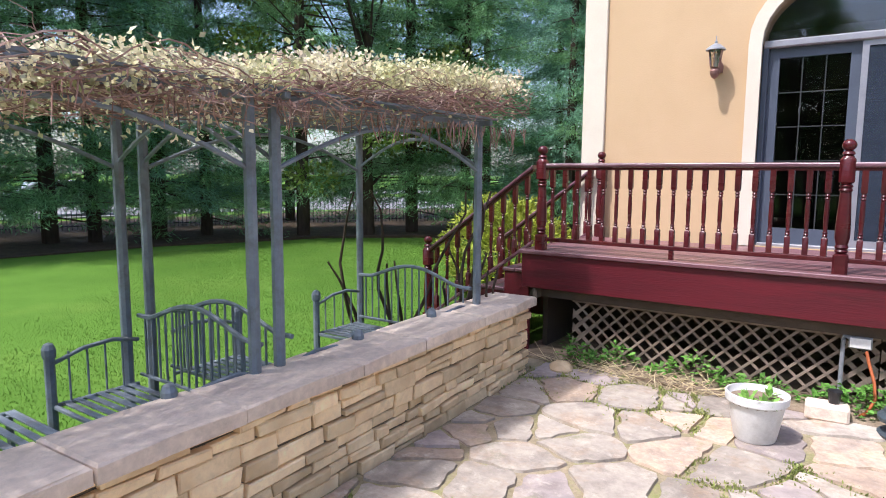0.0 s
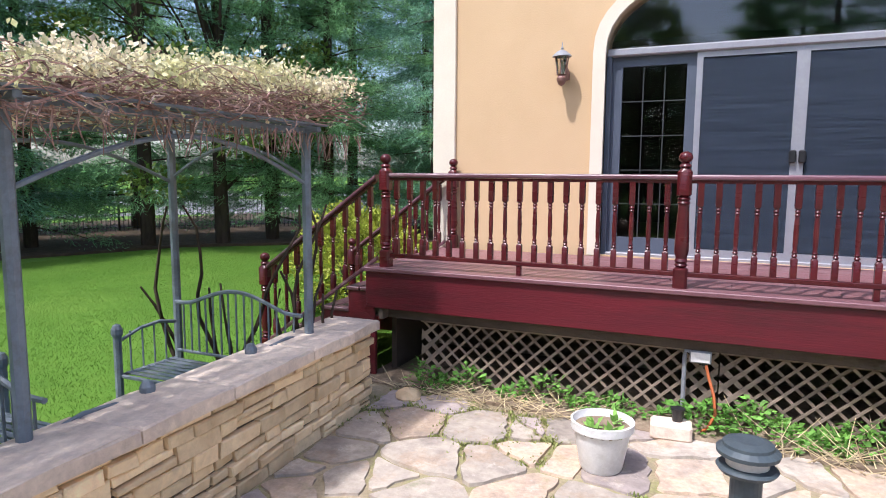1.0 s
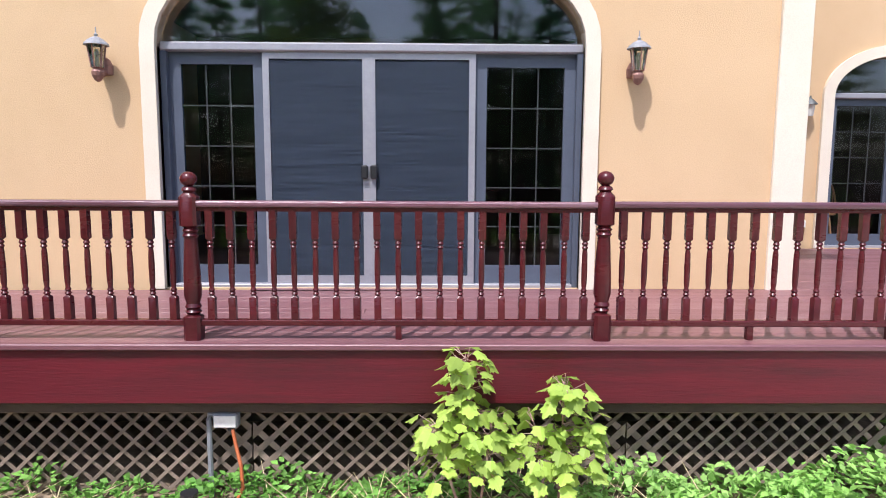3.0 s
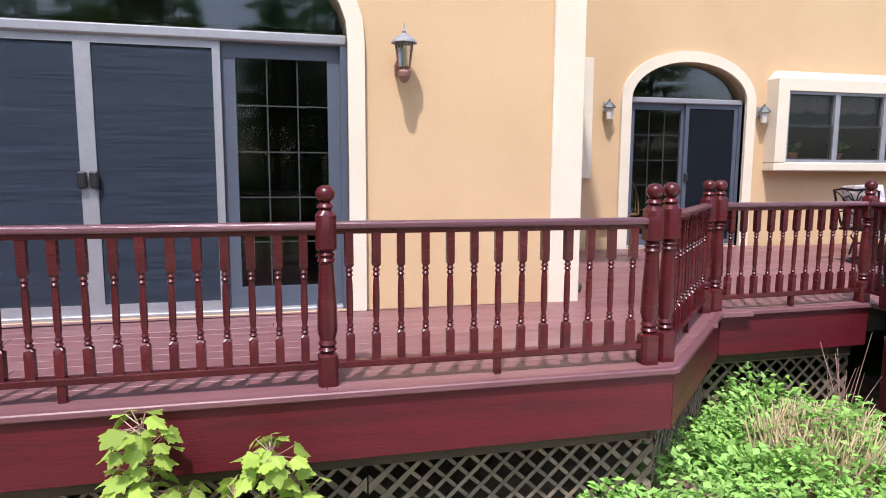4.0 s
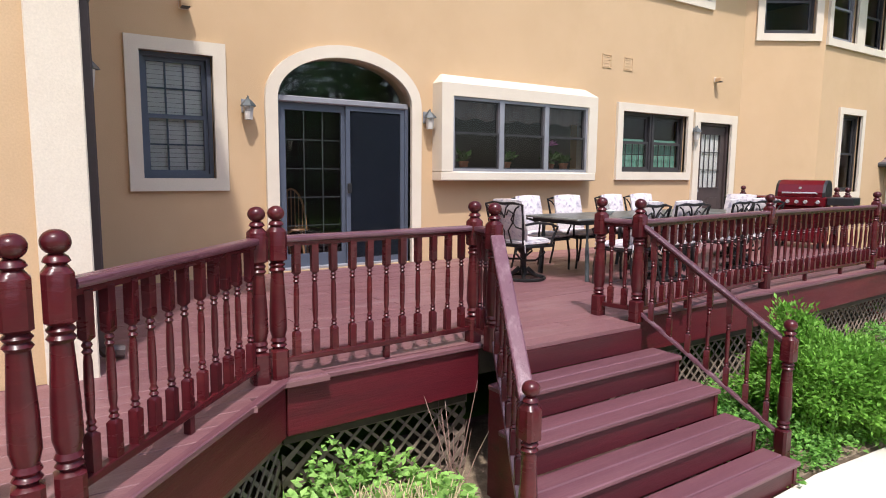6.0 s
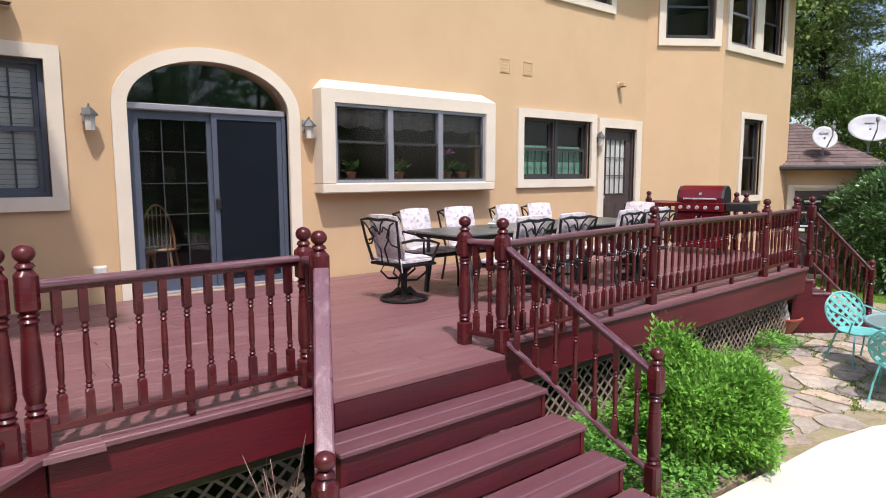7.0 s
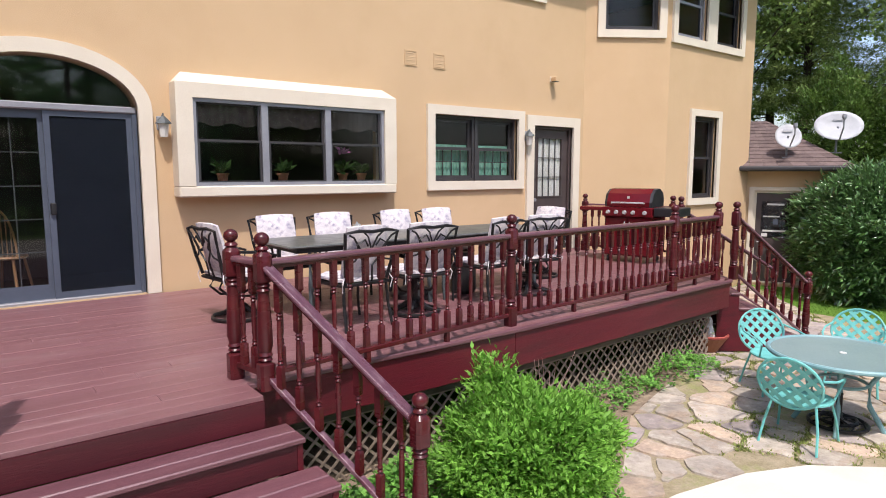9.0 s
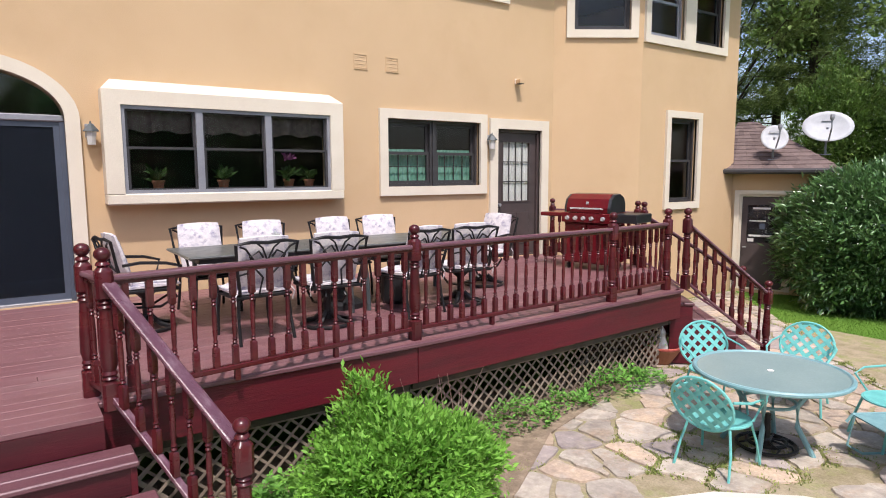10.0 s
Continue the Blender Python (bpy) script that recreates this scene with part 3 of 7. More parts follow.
def sliding_door(name, label, x0, x1, zt, panels, m, arch, screen=SCREEN, slider=ALUMIN):
    """Sliding glass doors below an arched light. panels: (x0, x1, screened, barred)."""
    w = thing(name, label, "glass door", m, kind="structure")
    fr = bmesh.new()
    add_box(fr, (x0, 0.055, D), (x0 + 0.05, 0.19, zt)); add_box(fr, (x1 - 0.05, 0.055, D), (x1, 0.19, zt))
    part("door_frame", fr, SLATEGREY, w)
    part("transom", box((x0, 0.045, zt), (x1, 0.19, zt + 0.075), 0.012), ALUMIN, w)
    part("door_sill", box((x0 + 0.05, 0.03, D - 0.005), (x1 - 0.05, 0.19, D + 0.03), 0.006), ALUMIN, w)
    inner = [p for p in arch[1:-1] if p[1] >= zt + 0.075]
    inner = [(inner[0][0], zt + 0.076), *inner, (inner[-1][0], zt + 0.076)]
    g = part("pane", sheet("pane", [(x, 0.12, z) for x, z in inner[::-1]], [tuple(range(len(inner)))]), ARCHPANE, w); g.visible_shadow = False
    for px0, px1, screened, barred, wide in panels:
        y = 0.075 if screened else 0.115
        mat = slider if screened else SLATEGREY
        leaf = part("door_panel", rect_frame(px0, px1, D + 0.03, zt, wide, y, y + 0.035, 0.16 if not screened else 0.07), mat, w)
        ix0, ix1, iz0, iz1 = px0 + wide, px1 - wide, D + (0.19 if not screened else 0.10), zt - wide
        pane_at(leaf, ix0, ix1, iz0, iz1, (y if not screened else 0.135) + 0.012)
        if screened:
            sc = part("insect_screen", box((ix0, y + 0.01, iz0), (ix1, y + 0.012, iz1)), screen, leaf)
            sc.visible_shadow = False
        if barred:
            bars_at(leaf, ix0, ix1, iz0, iz1, y + 0.024, 3, 5, DARKFRAME if screened else BARGREY, 0.005)
    return w


sd1 = sliding_door("door_1", "wide blue-grey sliding doors with insect screens under an arched light", *DOOR1, 3.19,
                   [(-0.785, 0.03, 0, 1, 0.10), (0.02, 0.925, 1, 0, 0.055), (0.925, 1.84, 1, 0, 0.055), (1.83, 2.72, 0, 1, 0.11)], at_wall(0, Y1), arch1)
for x in (0.885, 0.965):
    part("door_handle", box((x - 0.03, 0.03, D + 0.95), (x + 0.03, 0.075, D + 1.07), 0.012), BLACK, sd1, "black pull handle")
# Screen and slider colours are darkened here for the weaker reflection.
sd2 = sliding_door("door_2", "blue-grey sliding door with insect screen under an arched light", *DOOR2, 3.235,
                   [(6.98, 7.90, 0, 1, 0.09), (7.86, 8.725, 1, 0, 0.06)], at_wall(0, Y2), arch2, DARKSCREEN, SLATEGREY)
part("door_handle", box((7.87, 0.04, D + 0.95), (7.93, 0.075, D + 1.08), 0.012), BLACK, sd2, "black pull handle")


# ---- bay window and back door ----
def bay_window():
    x0, x1, z0, z1 = BAY
    w = thing("window_9", "projecting cream box window with three dark sashes", "window", at_wall(0, Y2), kind="structure")
    dp = 0.24
    shell = bmesh.new()
    add_box(shell, (x0, -dp, z0), (x1, 0.02, z0 + 0.13), 0.015)
    add_box(shell, (x0, -dp, z0 + 0.13), (x0 + 0.19, 0.02, z1 - 0.17))
    add_box(shell, (x1 - 0.19, -dp, z0 + 0.13), (x1, 0.02, z1 - 0.17))
    part("box_surround", shell, CREAM, w)
    # sloping top
    bm = bmesh.new()
    lo = [(x0, -dp, z1 - 0.17), (x1, -dp, z1 - 0.17), (x1, 0.02, z1 - 0.17), (x0, 0.02, z1 - 0.17)]
    mi = [(x0, -dp, z1), (x1, -dp, z1), (x1, 0.02, z1), (x0, 0.02, z1)]
    hi = [(x0 + 0.12, -0.05, z1 + 0.13), (x1 - 0.12, -0.05, z1 + 0.13), (x1 - 0.12, 0.02, z1 + 0.13), (x0 + 0.12, 0.02, z1 + 0.13)]
    rows = [[bm.verts.new(p) for p in r] for r in (lo, mi, hi)]
    for a, b in zip(rows, rows[1:]):
        for i in range(4):
            j = (i + 1) % 4
            bm.faces.new((a[i], a[j], b[j], b[i]))
    bm.faces.new(rows[0][::-1]); bm.faces.new(rows[2])
    part("box_top", bm, CREAM, w)
    a, b = x0 + 0.19, x1 - 0.19
    for k in range(3):
        p, q = a + (b - a) * k / 3, a + (b - a) * (k + 1) / 3
        za, zb = z0 + 0.13, z1 - 0.17
        fr = part("window_frame", rect_frame(p, q, za, zb, 0.042, -dp + 0.03, -dp + 0.11), ALUMIN, w)
        zm = (za + zb) / 2 + 0.02
        for i, (c, d) in enumerate(((za + 0.03, zm + 0.02), (zm - 0.02, zb - 0.03))):
            y = -dp + 0.045 + 0.03 * i
            s = part("sash", rect_frame(p + 0.043, q - 0.043, c, d, 0.03, y, y + 0.025), DARKFRAME, w)
            pane_at(s, p + 0.06, q - 0.06, c + 0.03, d - 0.03, y + 0.01)
    bm = bmesh.new()
    prev = None
    for i in range(61):
        x, y = a + (b - a) * i / 60, -dp + 0.16 + 0.014 * math.sin(i * 1.3)
        cur = [bm.verts.new((x, y, z1 - 0.17)), bm.verts.new((x, y, z1 - 0.46 + 0.02 * math.sin(i * 0.7)))]
        if prev:
            bm.faces.new((prev[0], cur[0], cur[1], prev[1]))
        prev = cur
    part("valance", bm, surface("brown_valance", (0.10, 0.07, 0.06), (0.16, 0.12, 0.10), scale=14, rough=0.9, bump=0.1), w, "gathered brown patterned valance")
    # sill boards inside
    part("inner_sill", box((a, -dp + 0.12, z0 + 0.131), (b, 0.24, z0 + 0.145)), ROOMDARK, w)


bay_window()


def back_door():
    x0, x1, z0, z1 = DOOR3
    w = thing("door_3", "brown panelled door with a leaded glass light", "door", at_wall(0, Y2), kind="structure")
    part("door_frame", rect_frame(x0, x1, z0, z1, 0.05, 0.03, 0.14, 0.03), BROWNDOOR, w)
    a, b, zt = x0 + 0.052, x1 - 0.052, z1 - 0.052
    gx0, gx1, gz0, gz1 = a + 0.15, b - 0.15, z0 + 0.98, zt - 0.16
    leaf = bmesh.new()
    add_box(leaf, (a, 0.07, z0 + 0.035), (gx0, 0.115, zt)); add_box(leaf, (gx1, 0.07, z0 + 0.035), (b, 0.115, zt))
    add_box(leaf, (gx0, 0.07, z0 + 0.035), (gx1, 0.115, gz0)); add_box(leaf, (gx0, 0.07, gz1), (gx1, 0.115, zt))
    d = part("door_leaf", leaf, BROWNDOOR, w)
    pane_at(d, gx0, gx1, gz0, gz1, 0.088)
    bars_at(d, gx0, gx1, gz0, gz1, 0.084, 4, 3, DARKFRAME, 0.008)
    part("light_bead", rect_frame(gx0 - 0.02, gx1 + 0.02, gz0 - 0.02, gz1 + 0.02, 0.022, 0.058, 0.072), BROWNDOOR, d)
    for k in range(2):
        p = a + 0.12 + k * (b - a - 0.24) / 2 + 0.02
        q = p + (b - a - 0.24) / 2 - 0.04
        part("door_panel", box((p, 0.062, z0 + 0.2), (q, 0.072, z0 + 0.78), 0.008), BROWNDOOR, d)
    part("door_handle", tube([(a + 0.06, 0.02, z0 + 0.92), (a + 0.06, 0.07, z0 + 0.92)], 0.028, 10), ALUMIN, d, "brass-grey knob")
    bm = bmesh.new()
    prev = None
    for i in range(25):
        x = gx0 + (gx1 - gx0) * i / 24
        cur = [bm.verts.new((x, 0.105 + 0.008 * math.sin(i * 2.1), gz0)), bm.verts.new((x, 0.105 + 0.008 * math.sin(i * 2.1), gz1))]
        if prev:
            bm.faces.new((prev[0], cur[0], cur[1], prev[1]))
        prev = cur
    part("curtain", bm, BLIND, d, "white lace curtain")


back_door()

# ---- deck ----
EDGE_W, EDGE_E = 5.82, 7.06
deck_plan = [(-2.55, EDGE_W), (4.40, EDGE_W), (5.58, EDGE_E - 0.04), (7.06, EDGE_E), (7.06, 6.80), (8.52, 6.80), (8.52, EDGE_E + 0.03), (11.0, EDGE_E + 0.03), (15.08, EDGE_E + 0.19), (16.45, 8.80), (16.28, 10.90), (4.66, 10.90), (4.66, 7.62), (-2.55, 7.62)]
structure("deck_joists", prism([(-2.5, 5.90), (4.36, 5.90), (5.56, 7.12), (11.0, 7.14), (14.98, 7.32), (16.3, 8.82), (16.2, 10.85), (4.8, 10.85), (4.8, 7.6), (-2.5, 7.6)], D - 0.26, D - 0.045), DARKWOOD, "dark timber frame under the deck", "deck frame")


def span(poly, y):
    """The x ranges of a plan polygon on a line of given y."""
    xs = []
    for i, p in enumerate(poly):
        q = poly[(i + 1) % len(poly)]
        if (p[1] - y) * (q[1] - y) < 0:
            xs.append(p[0] + (y - p[1]) / (q[1] - p[1]) * (q[0] - p[0]))
    return sorted(xs)


deck = structure("deck", prism([(-2.5, 5.91), (4.35, 5.91), (5.55, 7.13), (7.07, 7.13), (7.07, 6.9), (8.5, 6.9), (8.5, 7.15), (11.0, 7.15), (14.98, 7.33), (16.3, 8.86), (16.2, 10.8), (4.9, 10.8), (4.9, 7.55), (-2.5, 7.55)], D - 0.04, D - 0.03), DARKWOOD, "maroon stained timber deck with worn boards", "deck")
BOARD = 0.142


def board_mesh(x0, x1, x2, x3, y0, y1):
    return prism([(x0, y0), (x1, y0), (x2, y1), (x3, y1)], D - 0.032, D, 0.0015)


def lay_boards():
    y = EDGE_W
    while y < 10.88:
        a, b = y + 0.0011, min(y + BOARD - 0.0011, 10.89)
        lo, hi = span(deck_plan, a + 1e-4), span(deck_plan, b - 1e-4)
        if len(lo) != len(hi):
            lo = hi = span(deck_plan, (a + b) / 2)
        if len(lo) >= 2:
            for k in range(0, len(lo) - 1, 2):
                xa, xb, xc, xd = lo[k], lo[k + 1], hi[k + 1], hi[k]
                cuts = [xa]
                x = xa + 1.2 + 2.4 * rnd.random()
                while x < xb - 1.0:
                    cuts.append(x)
                    x += 3.0 + 1.8 * rnd.random()
                cuts.append(xb)
                for c0, c1 in zip(cuts, cuts[1:]):
                    first, last = c0 == xa, c1 == xb
                    part("board", board_mesh(c0 if first else c0 + 0.002, c1 if last else c1 - 0.002, xc if last else c1 - 0.002, xd if first else c0 + 0.002, a, b), PLANK, deck, "", pose(0, 0, rnd.uniform(-0.0015, 0.001)))
        y += BOARD


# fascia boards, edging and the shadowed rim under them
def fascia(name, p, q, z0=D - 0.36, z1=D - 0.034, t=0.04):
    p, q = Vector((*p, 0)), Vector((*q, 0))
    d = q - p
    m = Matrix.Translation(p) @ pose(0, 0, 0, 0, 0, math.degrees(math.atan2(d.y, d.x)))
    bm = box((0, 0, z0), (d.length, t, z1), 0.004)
    ob = structure(name, bm, FASCIA, "maroon fascia board of the deck, worn paint with half shade painted in", "fascia", m)
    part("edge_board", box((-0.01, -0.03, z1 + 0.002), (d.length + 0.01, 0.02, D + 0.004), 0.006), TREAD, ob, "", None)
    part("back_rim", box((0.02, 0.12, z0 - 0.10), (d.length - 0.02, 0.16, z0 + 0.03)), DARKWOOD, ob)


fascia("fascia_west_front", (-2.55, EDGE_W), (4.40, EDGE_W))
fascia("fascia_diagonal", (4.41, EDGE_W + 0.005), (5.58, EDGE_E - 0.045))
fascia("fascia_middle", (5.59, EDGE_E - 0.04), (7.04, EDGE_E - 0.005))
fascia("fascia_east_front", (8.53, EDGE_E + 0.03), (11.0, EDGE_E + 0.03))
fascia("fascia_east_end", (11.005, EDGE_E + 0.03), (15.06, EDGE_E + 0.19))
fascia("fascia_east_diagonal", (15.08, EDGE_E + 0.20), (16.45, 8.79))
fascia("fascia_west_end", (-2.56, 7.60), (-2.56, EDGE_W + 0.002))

# lattice skirting: slats crossed at 45 degrees
slat_len = 0.92


def lattice(p, q, z0, z1, name="lattice_panel"):
    p, q = Vector((*p, 0)), Vector((*q, 0))
    d = q - p
    n = d.length
    m = Matrix.Translation(p) @ pose(0, 0, 0, 0, 0, math.degrees(math.atan2(d.y, d.x)))
    pan = thing(name, "weathered brown wooden lattice skirting under the deck", "lattice", m, "lattice skirting")
    h = z1 - z0
    full = {}
    step = 0.135
    for side in (0, 1):
        x = -h + 0.03
        while x < n:
            a, b = max(x, 0), min(x + h, n)
            if b - a > 0.04:
                za, zb = (a - x), (b - x)
                key = (side, round(za, 2), round(zb, 2))
                w = 0.030
                if key not in full:
                    bm = bmesh.new()
                    y0 = 0.008 * side
                    pts = [(0, za - w), (0, za + w), (zb - za, zb + w), (zb - za, zb - w)]
                    if side:
                        pts = [(u, h - v) for u, v in pts]
                    f = [bm.verts.new((u, y0, z0 + min(max(v, 0), h))) for u, v in pts]
                    g = [bm.verts.new((u, y0 + 0.007, z0 + min(max(v, 0), h))) for u, v in pts]
                    bm.faces.new(f); bm.faces.new(g[::-1])
                    for i in range(4):
                        j = (i + 1) % 4
                        bm.faces.new((f[i], g[i], g[j], f[j]))
                    me = bpy.data.meshes.new("slat")
                    bmesh.ops.recalc_face_normals(bm, faces=bm.faces[:]); bm.to_mesh(me); bm.free()
                    full[key] = me
                part("slat", full[key], LATTICE, pan, "", pose(a, 0, 0))
            x += step
    part("lattice_rail", box((0, -0.012, z1 - 0.02), (n, 0.02, z1 + 0.05)), LATTICE, pan)
    return pan


LZ0, LZ1 = G + 0.01, D - 0.47
lattice((-2.10, 6.02), (0.35, 6.02), LZ0, LZ1)
lattice((0.36, 6.02), (2.7, 6.02), LZ0, LZ1)
lattice((2.71, 6.02), (4.42, 6.02), LZ0, LZ1)
lattice((4.44, 6.04), (5.60, 7.20), LZ0, LZ1)
lattice((5.62, 7.22), (7.05, 7.22), LZ0, LZ1)
lattice((8.65, 7.26), (11.0, 7.26), LZ0, LZ1)
lattice((11.01, 7.26), (14.9, 7.42), LZ0, LZ1)
# Added dark panels stand in for the deep shade behind the lattice.
structure("crawl_shade_back", box((-2.5, 7.2, 0), (4.3, 7.25, D - 0.3)), DARKWOOD, "dark panel standing in for shade under the deck", "wall")
structure("crawl_shade_side", box((-2.50, 6.2, 0), (-2.45, 7.19, D - 0.3)), DARKWOOD, "dark panel standing in for shade at the deck end", "wall")
structure("crawl_shade_far", box((4.9, 9.4, 0), (15.9, 9.45, D - 0.3)), DARKWOOD, "dark panel standing in for shade under the far deck", "wall")

# ---- posts and railings ----
POST_PROFILE = [(0.045, 0.0), (0.045, 0.17), (0.030, 0.185), (0.043, 0.20), (0.033, 0.215), (0.043, 0.23), (0.035, 0.25), (0.046, 0.30), (0.044, 0.42), (0.036, 0.58), (0.033, 0.64), (0.043, 0.655), (0.033, 0.67), (0.043, 0.685), (0.032, 0.70), (0.045, 0.715), (0.045, 0.88), (0.028, 0.91), (0.040, 0.92), (0.034, 0.935), (0.022, 0.945)]
BALL_PROFILE = [(0.020, 0.940)] + [(0.044 * math.sin(a) + 0.001, 0.985 - 0.044 * math.cos(a)) for a in np.linspace(0.35, math.pi, 9)]


def post_meshes(extra=0.0):
    return [(r * 1.12, z + extra if k else z) for k, (r, z) in enumerate(POST_PROFILE)]


post_me = {}


def post(x, y, z=D, extra=0.0, label="turned maroon newel post with a ball finial"):
    """A turned post with square blocks; extra lengthens its foot."""
    if extra not in post_me:
        p = lathe(post_meshes(extra), 16, None, (0, 1, 15, 16))
        b = lathe([(r * 1.1, h + extra) for r, h in BALL_PROFILE], 14)
        a1, b1 = bpy.data.meshes.new("shaft"), bpy.data.meshes.new("ball")
        for bm, me in ((p, a1), (b, b1)):
            bmesh.ops.recalc_face_normals(bm, faces=bm.faces[:]); bm.to_mesh(me); bm.free()
        post_me[extra] = (a1, b1)
    t = thing("newel_post", label, "post", pose(x, y, z), "deck newel posts")
    smooth(part("shaft", post_me[extra][0], STAIN, t), 35)
    smooth(part("ball", post_me[extra][1], STAIN, t), 80)
    return t


BAL = [(0.0205, 0.0), (0.0205, 0.145), (0.0125, 0.158), (0.0205, 0.168), (0.013, 0.180), (0.019, 0.192), (0.0125, 0.206), (0.0165, 0.24), (0.0178, 0.33), (0.016, 0.42), (0.0125, 0.447), (0.020, 0.458), (0.012, 0.470), (0.020, 0.482), (0.013, 0.496), (0.0205, 0.510), (0.0205, 0.685)]
bal_me = bpy.data.meshes.new("baluster")
bb = lathe(BAL, 12, None, (0, 1, 15, 16))
bmesh.ops.recalc_face_normals(bb, faces=bb.faces[:]); bb.to_mesh(bal_me); bb.free()
bal_me.materials.append(STAIN)
bal_me.shade_smooth(); bal_me.set_sharp_from_angle(angle=radians(35))


def railing(p, q, gap=0.128, drop0=0.0, drop1=0.0, blocks=1, label="maroon railing with slender turned balusters", inset=0.05, low=0.0):
    """A railing between two posts; drop0 and drop1 lower its ends, for stairs; low shortens the balusters."""
    p, q = Vector((*p, D - drop0)), Vector((*q, D - drop1))
    flat = Vector((q.x - p.x, q.y - p.y, 0))
    n = flat.length
    m = Matrix.Translation((p.x, p.y, 0)) @ pose(0, 0, 0, 0, 0, math.degrees(math.atan2(flat.y, flat.x)))
    r = thing("railing", label, "railing", m, "deck railings")
    slope = (q.z - p.z) / n

    def bar(name, h0, h1, w, bev, mat=STAIN):
        bm = bmesh.new()
        a, b = inset, n - inset
        za, zb = p.z + slope * a, p.z + slope * b
        lo = [bm.verts.new(v) for v in ((a, -w, za + h0), (a, w, za + h0), (a, w, za + h1), (a, -w, za + h1))]
        hi = [bm.verts.new(v) for v in ((b, -w, zb + h0), (b, w, zb + h0), (b, w, zb + h1), (b, -w, zb + h1))]
        bm.faces.new(lo[::-1]); bm.faces.new(hi)
        for i in range(4):
            j = (i + 1) % 4
            bm.faces.new((lo[i], lo[j], hi[j], hi[i]))
        if bev:
            bmesh.ops.bevel(bm, geom=[e for e in bm.edges if abs((e.verts[0].co - e.verts[1].co).x) > 0.1], offset=bev, segments=2, affect="EDGES", profile=0.5)
        return part(name, bm, mat, r)
    stair = drop0 or drop1
    bar("top_rail", 0.815 - low, 0.853 - low, 0.047 if stair else 0.038, 0.012, HANDRAIL)
    bar("under_rail", 0.790 - low, 0.814 - low, 0.020, 0)
    bar("bottom_rail", 0.085, 0.122, 0.024, 0.006, HANDRAIL if stair else STAIN)
    k = max(2, round((n - 2 * inset) / gap))
    for i in range(k):
        x = inset + (n - 2 * inset) * (i + 0.5) / k
        part("baluster", bal_me, STAIN, r, "", pose(x, 0, p.z + slope * x + 0.115, rnd.uniform(-0.4, 0.4), rnd.uniform(-0.4, 0.4), rnd.uniform(-6, 6)) @ Matrix.Diagonal((1, 1, (0.685 - low) / 0.685, 1)))
    if not drop0 and not drop1:
        for i in range(blocks):
            x = n * (i + 1) / (blocks + 1)
            part("foot_block", box((x - 0.018, -0.018, D + 0.003), (x + 0.018, 0.018, D + 0.086)), STAIN, r)
    return r


PA, PB, PC, PD = (-2.42, 5.945), (0.055, 5.935), (2.50, 5.94), (4.30, 5.93)
PE, PF, PG = (4.425, 5.965), (5.44, 7.04), (5.565, 7.075)
PH, PI, PJ = (7.05, 7.14), (8.51, 7.27), (8.585, 6.92)
PK, PL, PM, PN = (11.05, 7.21), (13.78, 7.29), (14.92, 7.38), (15.17, 7.27)
for (x, y), e in ((PA, -0.03), (PB, -0.03), (PC, -0.015), (PD, -0.005), ((-2.46, 7.58), -0.03)):
    post(x, y, D, e)
for x, y in (PE, PF, PG, PH, PI, PJ, PK, PL, PM, PN):
    post(x, y)
post(7.01, 6.86)
railing(PA, PB, low=0.022); railing(PB, PC, 0.1235, low=0.022); railing(PC, PD, low=0.018); railing(PE, PF); railing(PG, PH)
railing(PI, PJ, blocks=0); railing(PJ, PK, 0.138, blocks=2); railing(PK, PL, 0.138, blocks=2); railing(PL, PM)
railing((7.04, 7.12), (7.01, 6.88), blocks=0)
# far corner, where steps lead down to the lawn
for x, y in ((16.24, 8.74), (16.42, 9.0)):
    post(x, y)
railing((16.09, 10.52), (16.40, 9.02))


# ---- stairs ----
def stair_flight(name, label, tops, width_ends, m=None):
    """Treads and risers. tops: nosing (depth, height); width_ends: (left, right) for each."""
    s = thing(name, label, "stairs", m)
    for k, ((y, z), (a, b)) in enumerate(zip(tops, width_ends)):
        back = tops[k - 1][0] if k else y + 0.3
        if k:
            for i, (u, v) in enumerate(((y, y + (back - y) * 0.5 - 0.003), (y + (back - y) * 0.5 + 0.003, back + 0.02))):
                part("tread", box((a, u, z - 0.036), (b, v, z), 0.008), TREAD, s)
        low = tops[k + 1][1] if k + 1 < len(tops) else G + 0.02
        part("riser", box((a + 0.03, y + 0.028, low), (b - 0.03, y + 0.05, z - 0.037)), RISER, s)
        if not k:
            continue
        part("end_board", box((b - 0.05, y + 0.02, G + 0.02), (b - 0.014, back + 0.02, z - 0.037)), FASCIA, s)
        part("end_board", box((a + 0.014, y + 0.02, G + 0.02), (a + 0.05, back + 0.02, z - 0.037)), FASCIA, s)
    return s


RISE = (D - G) / 5
front_tops = [(6.77, D + 0.002), (6.50, D - RISE), (6.20, D - 2 * RISE), (5.93, D - 3 * RISE), (5.66, D - 4 * RISE)]
stair_flight("stairs", "broad maroon wooden stairs from deck to paving", front_tops, [(7.03, 8.55), (6.92, 8.66), (6.80, 8.74), (6.70, 8.83), (6.60, 8.92)])
NL, NR = (6.49, 5.87), (9.08, 5.89)
post(*NL, G, 0.16, "turned maroon newel post at the stair foot")
post(*NR, G, 0.16, "turned maroon newel post at the stair foot")
railing((7.01, 6.84), NL, 0.14, 0.0, 0.86, 0, "sloping maroon stair railing with turned balusters")
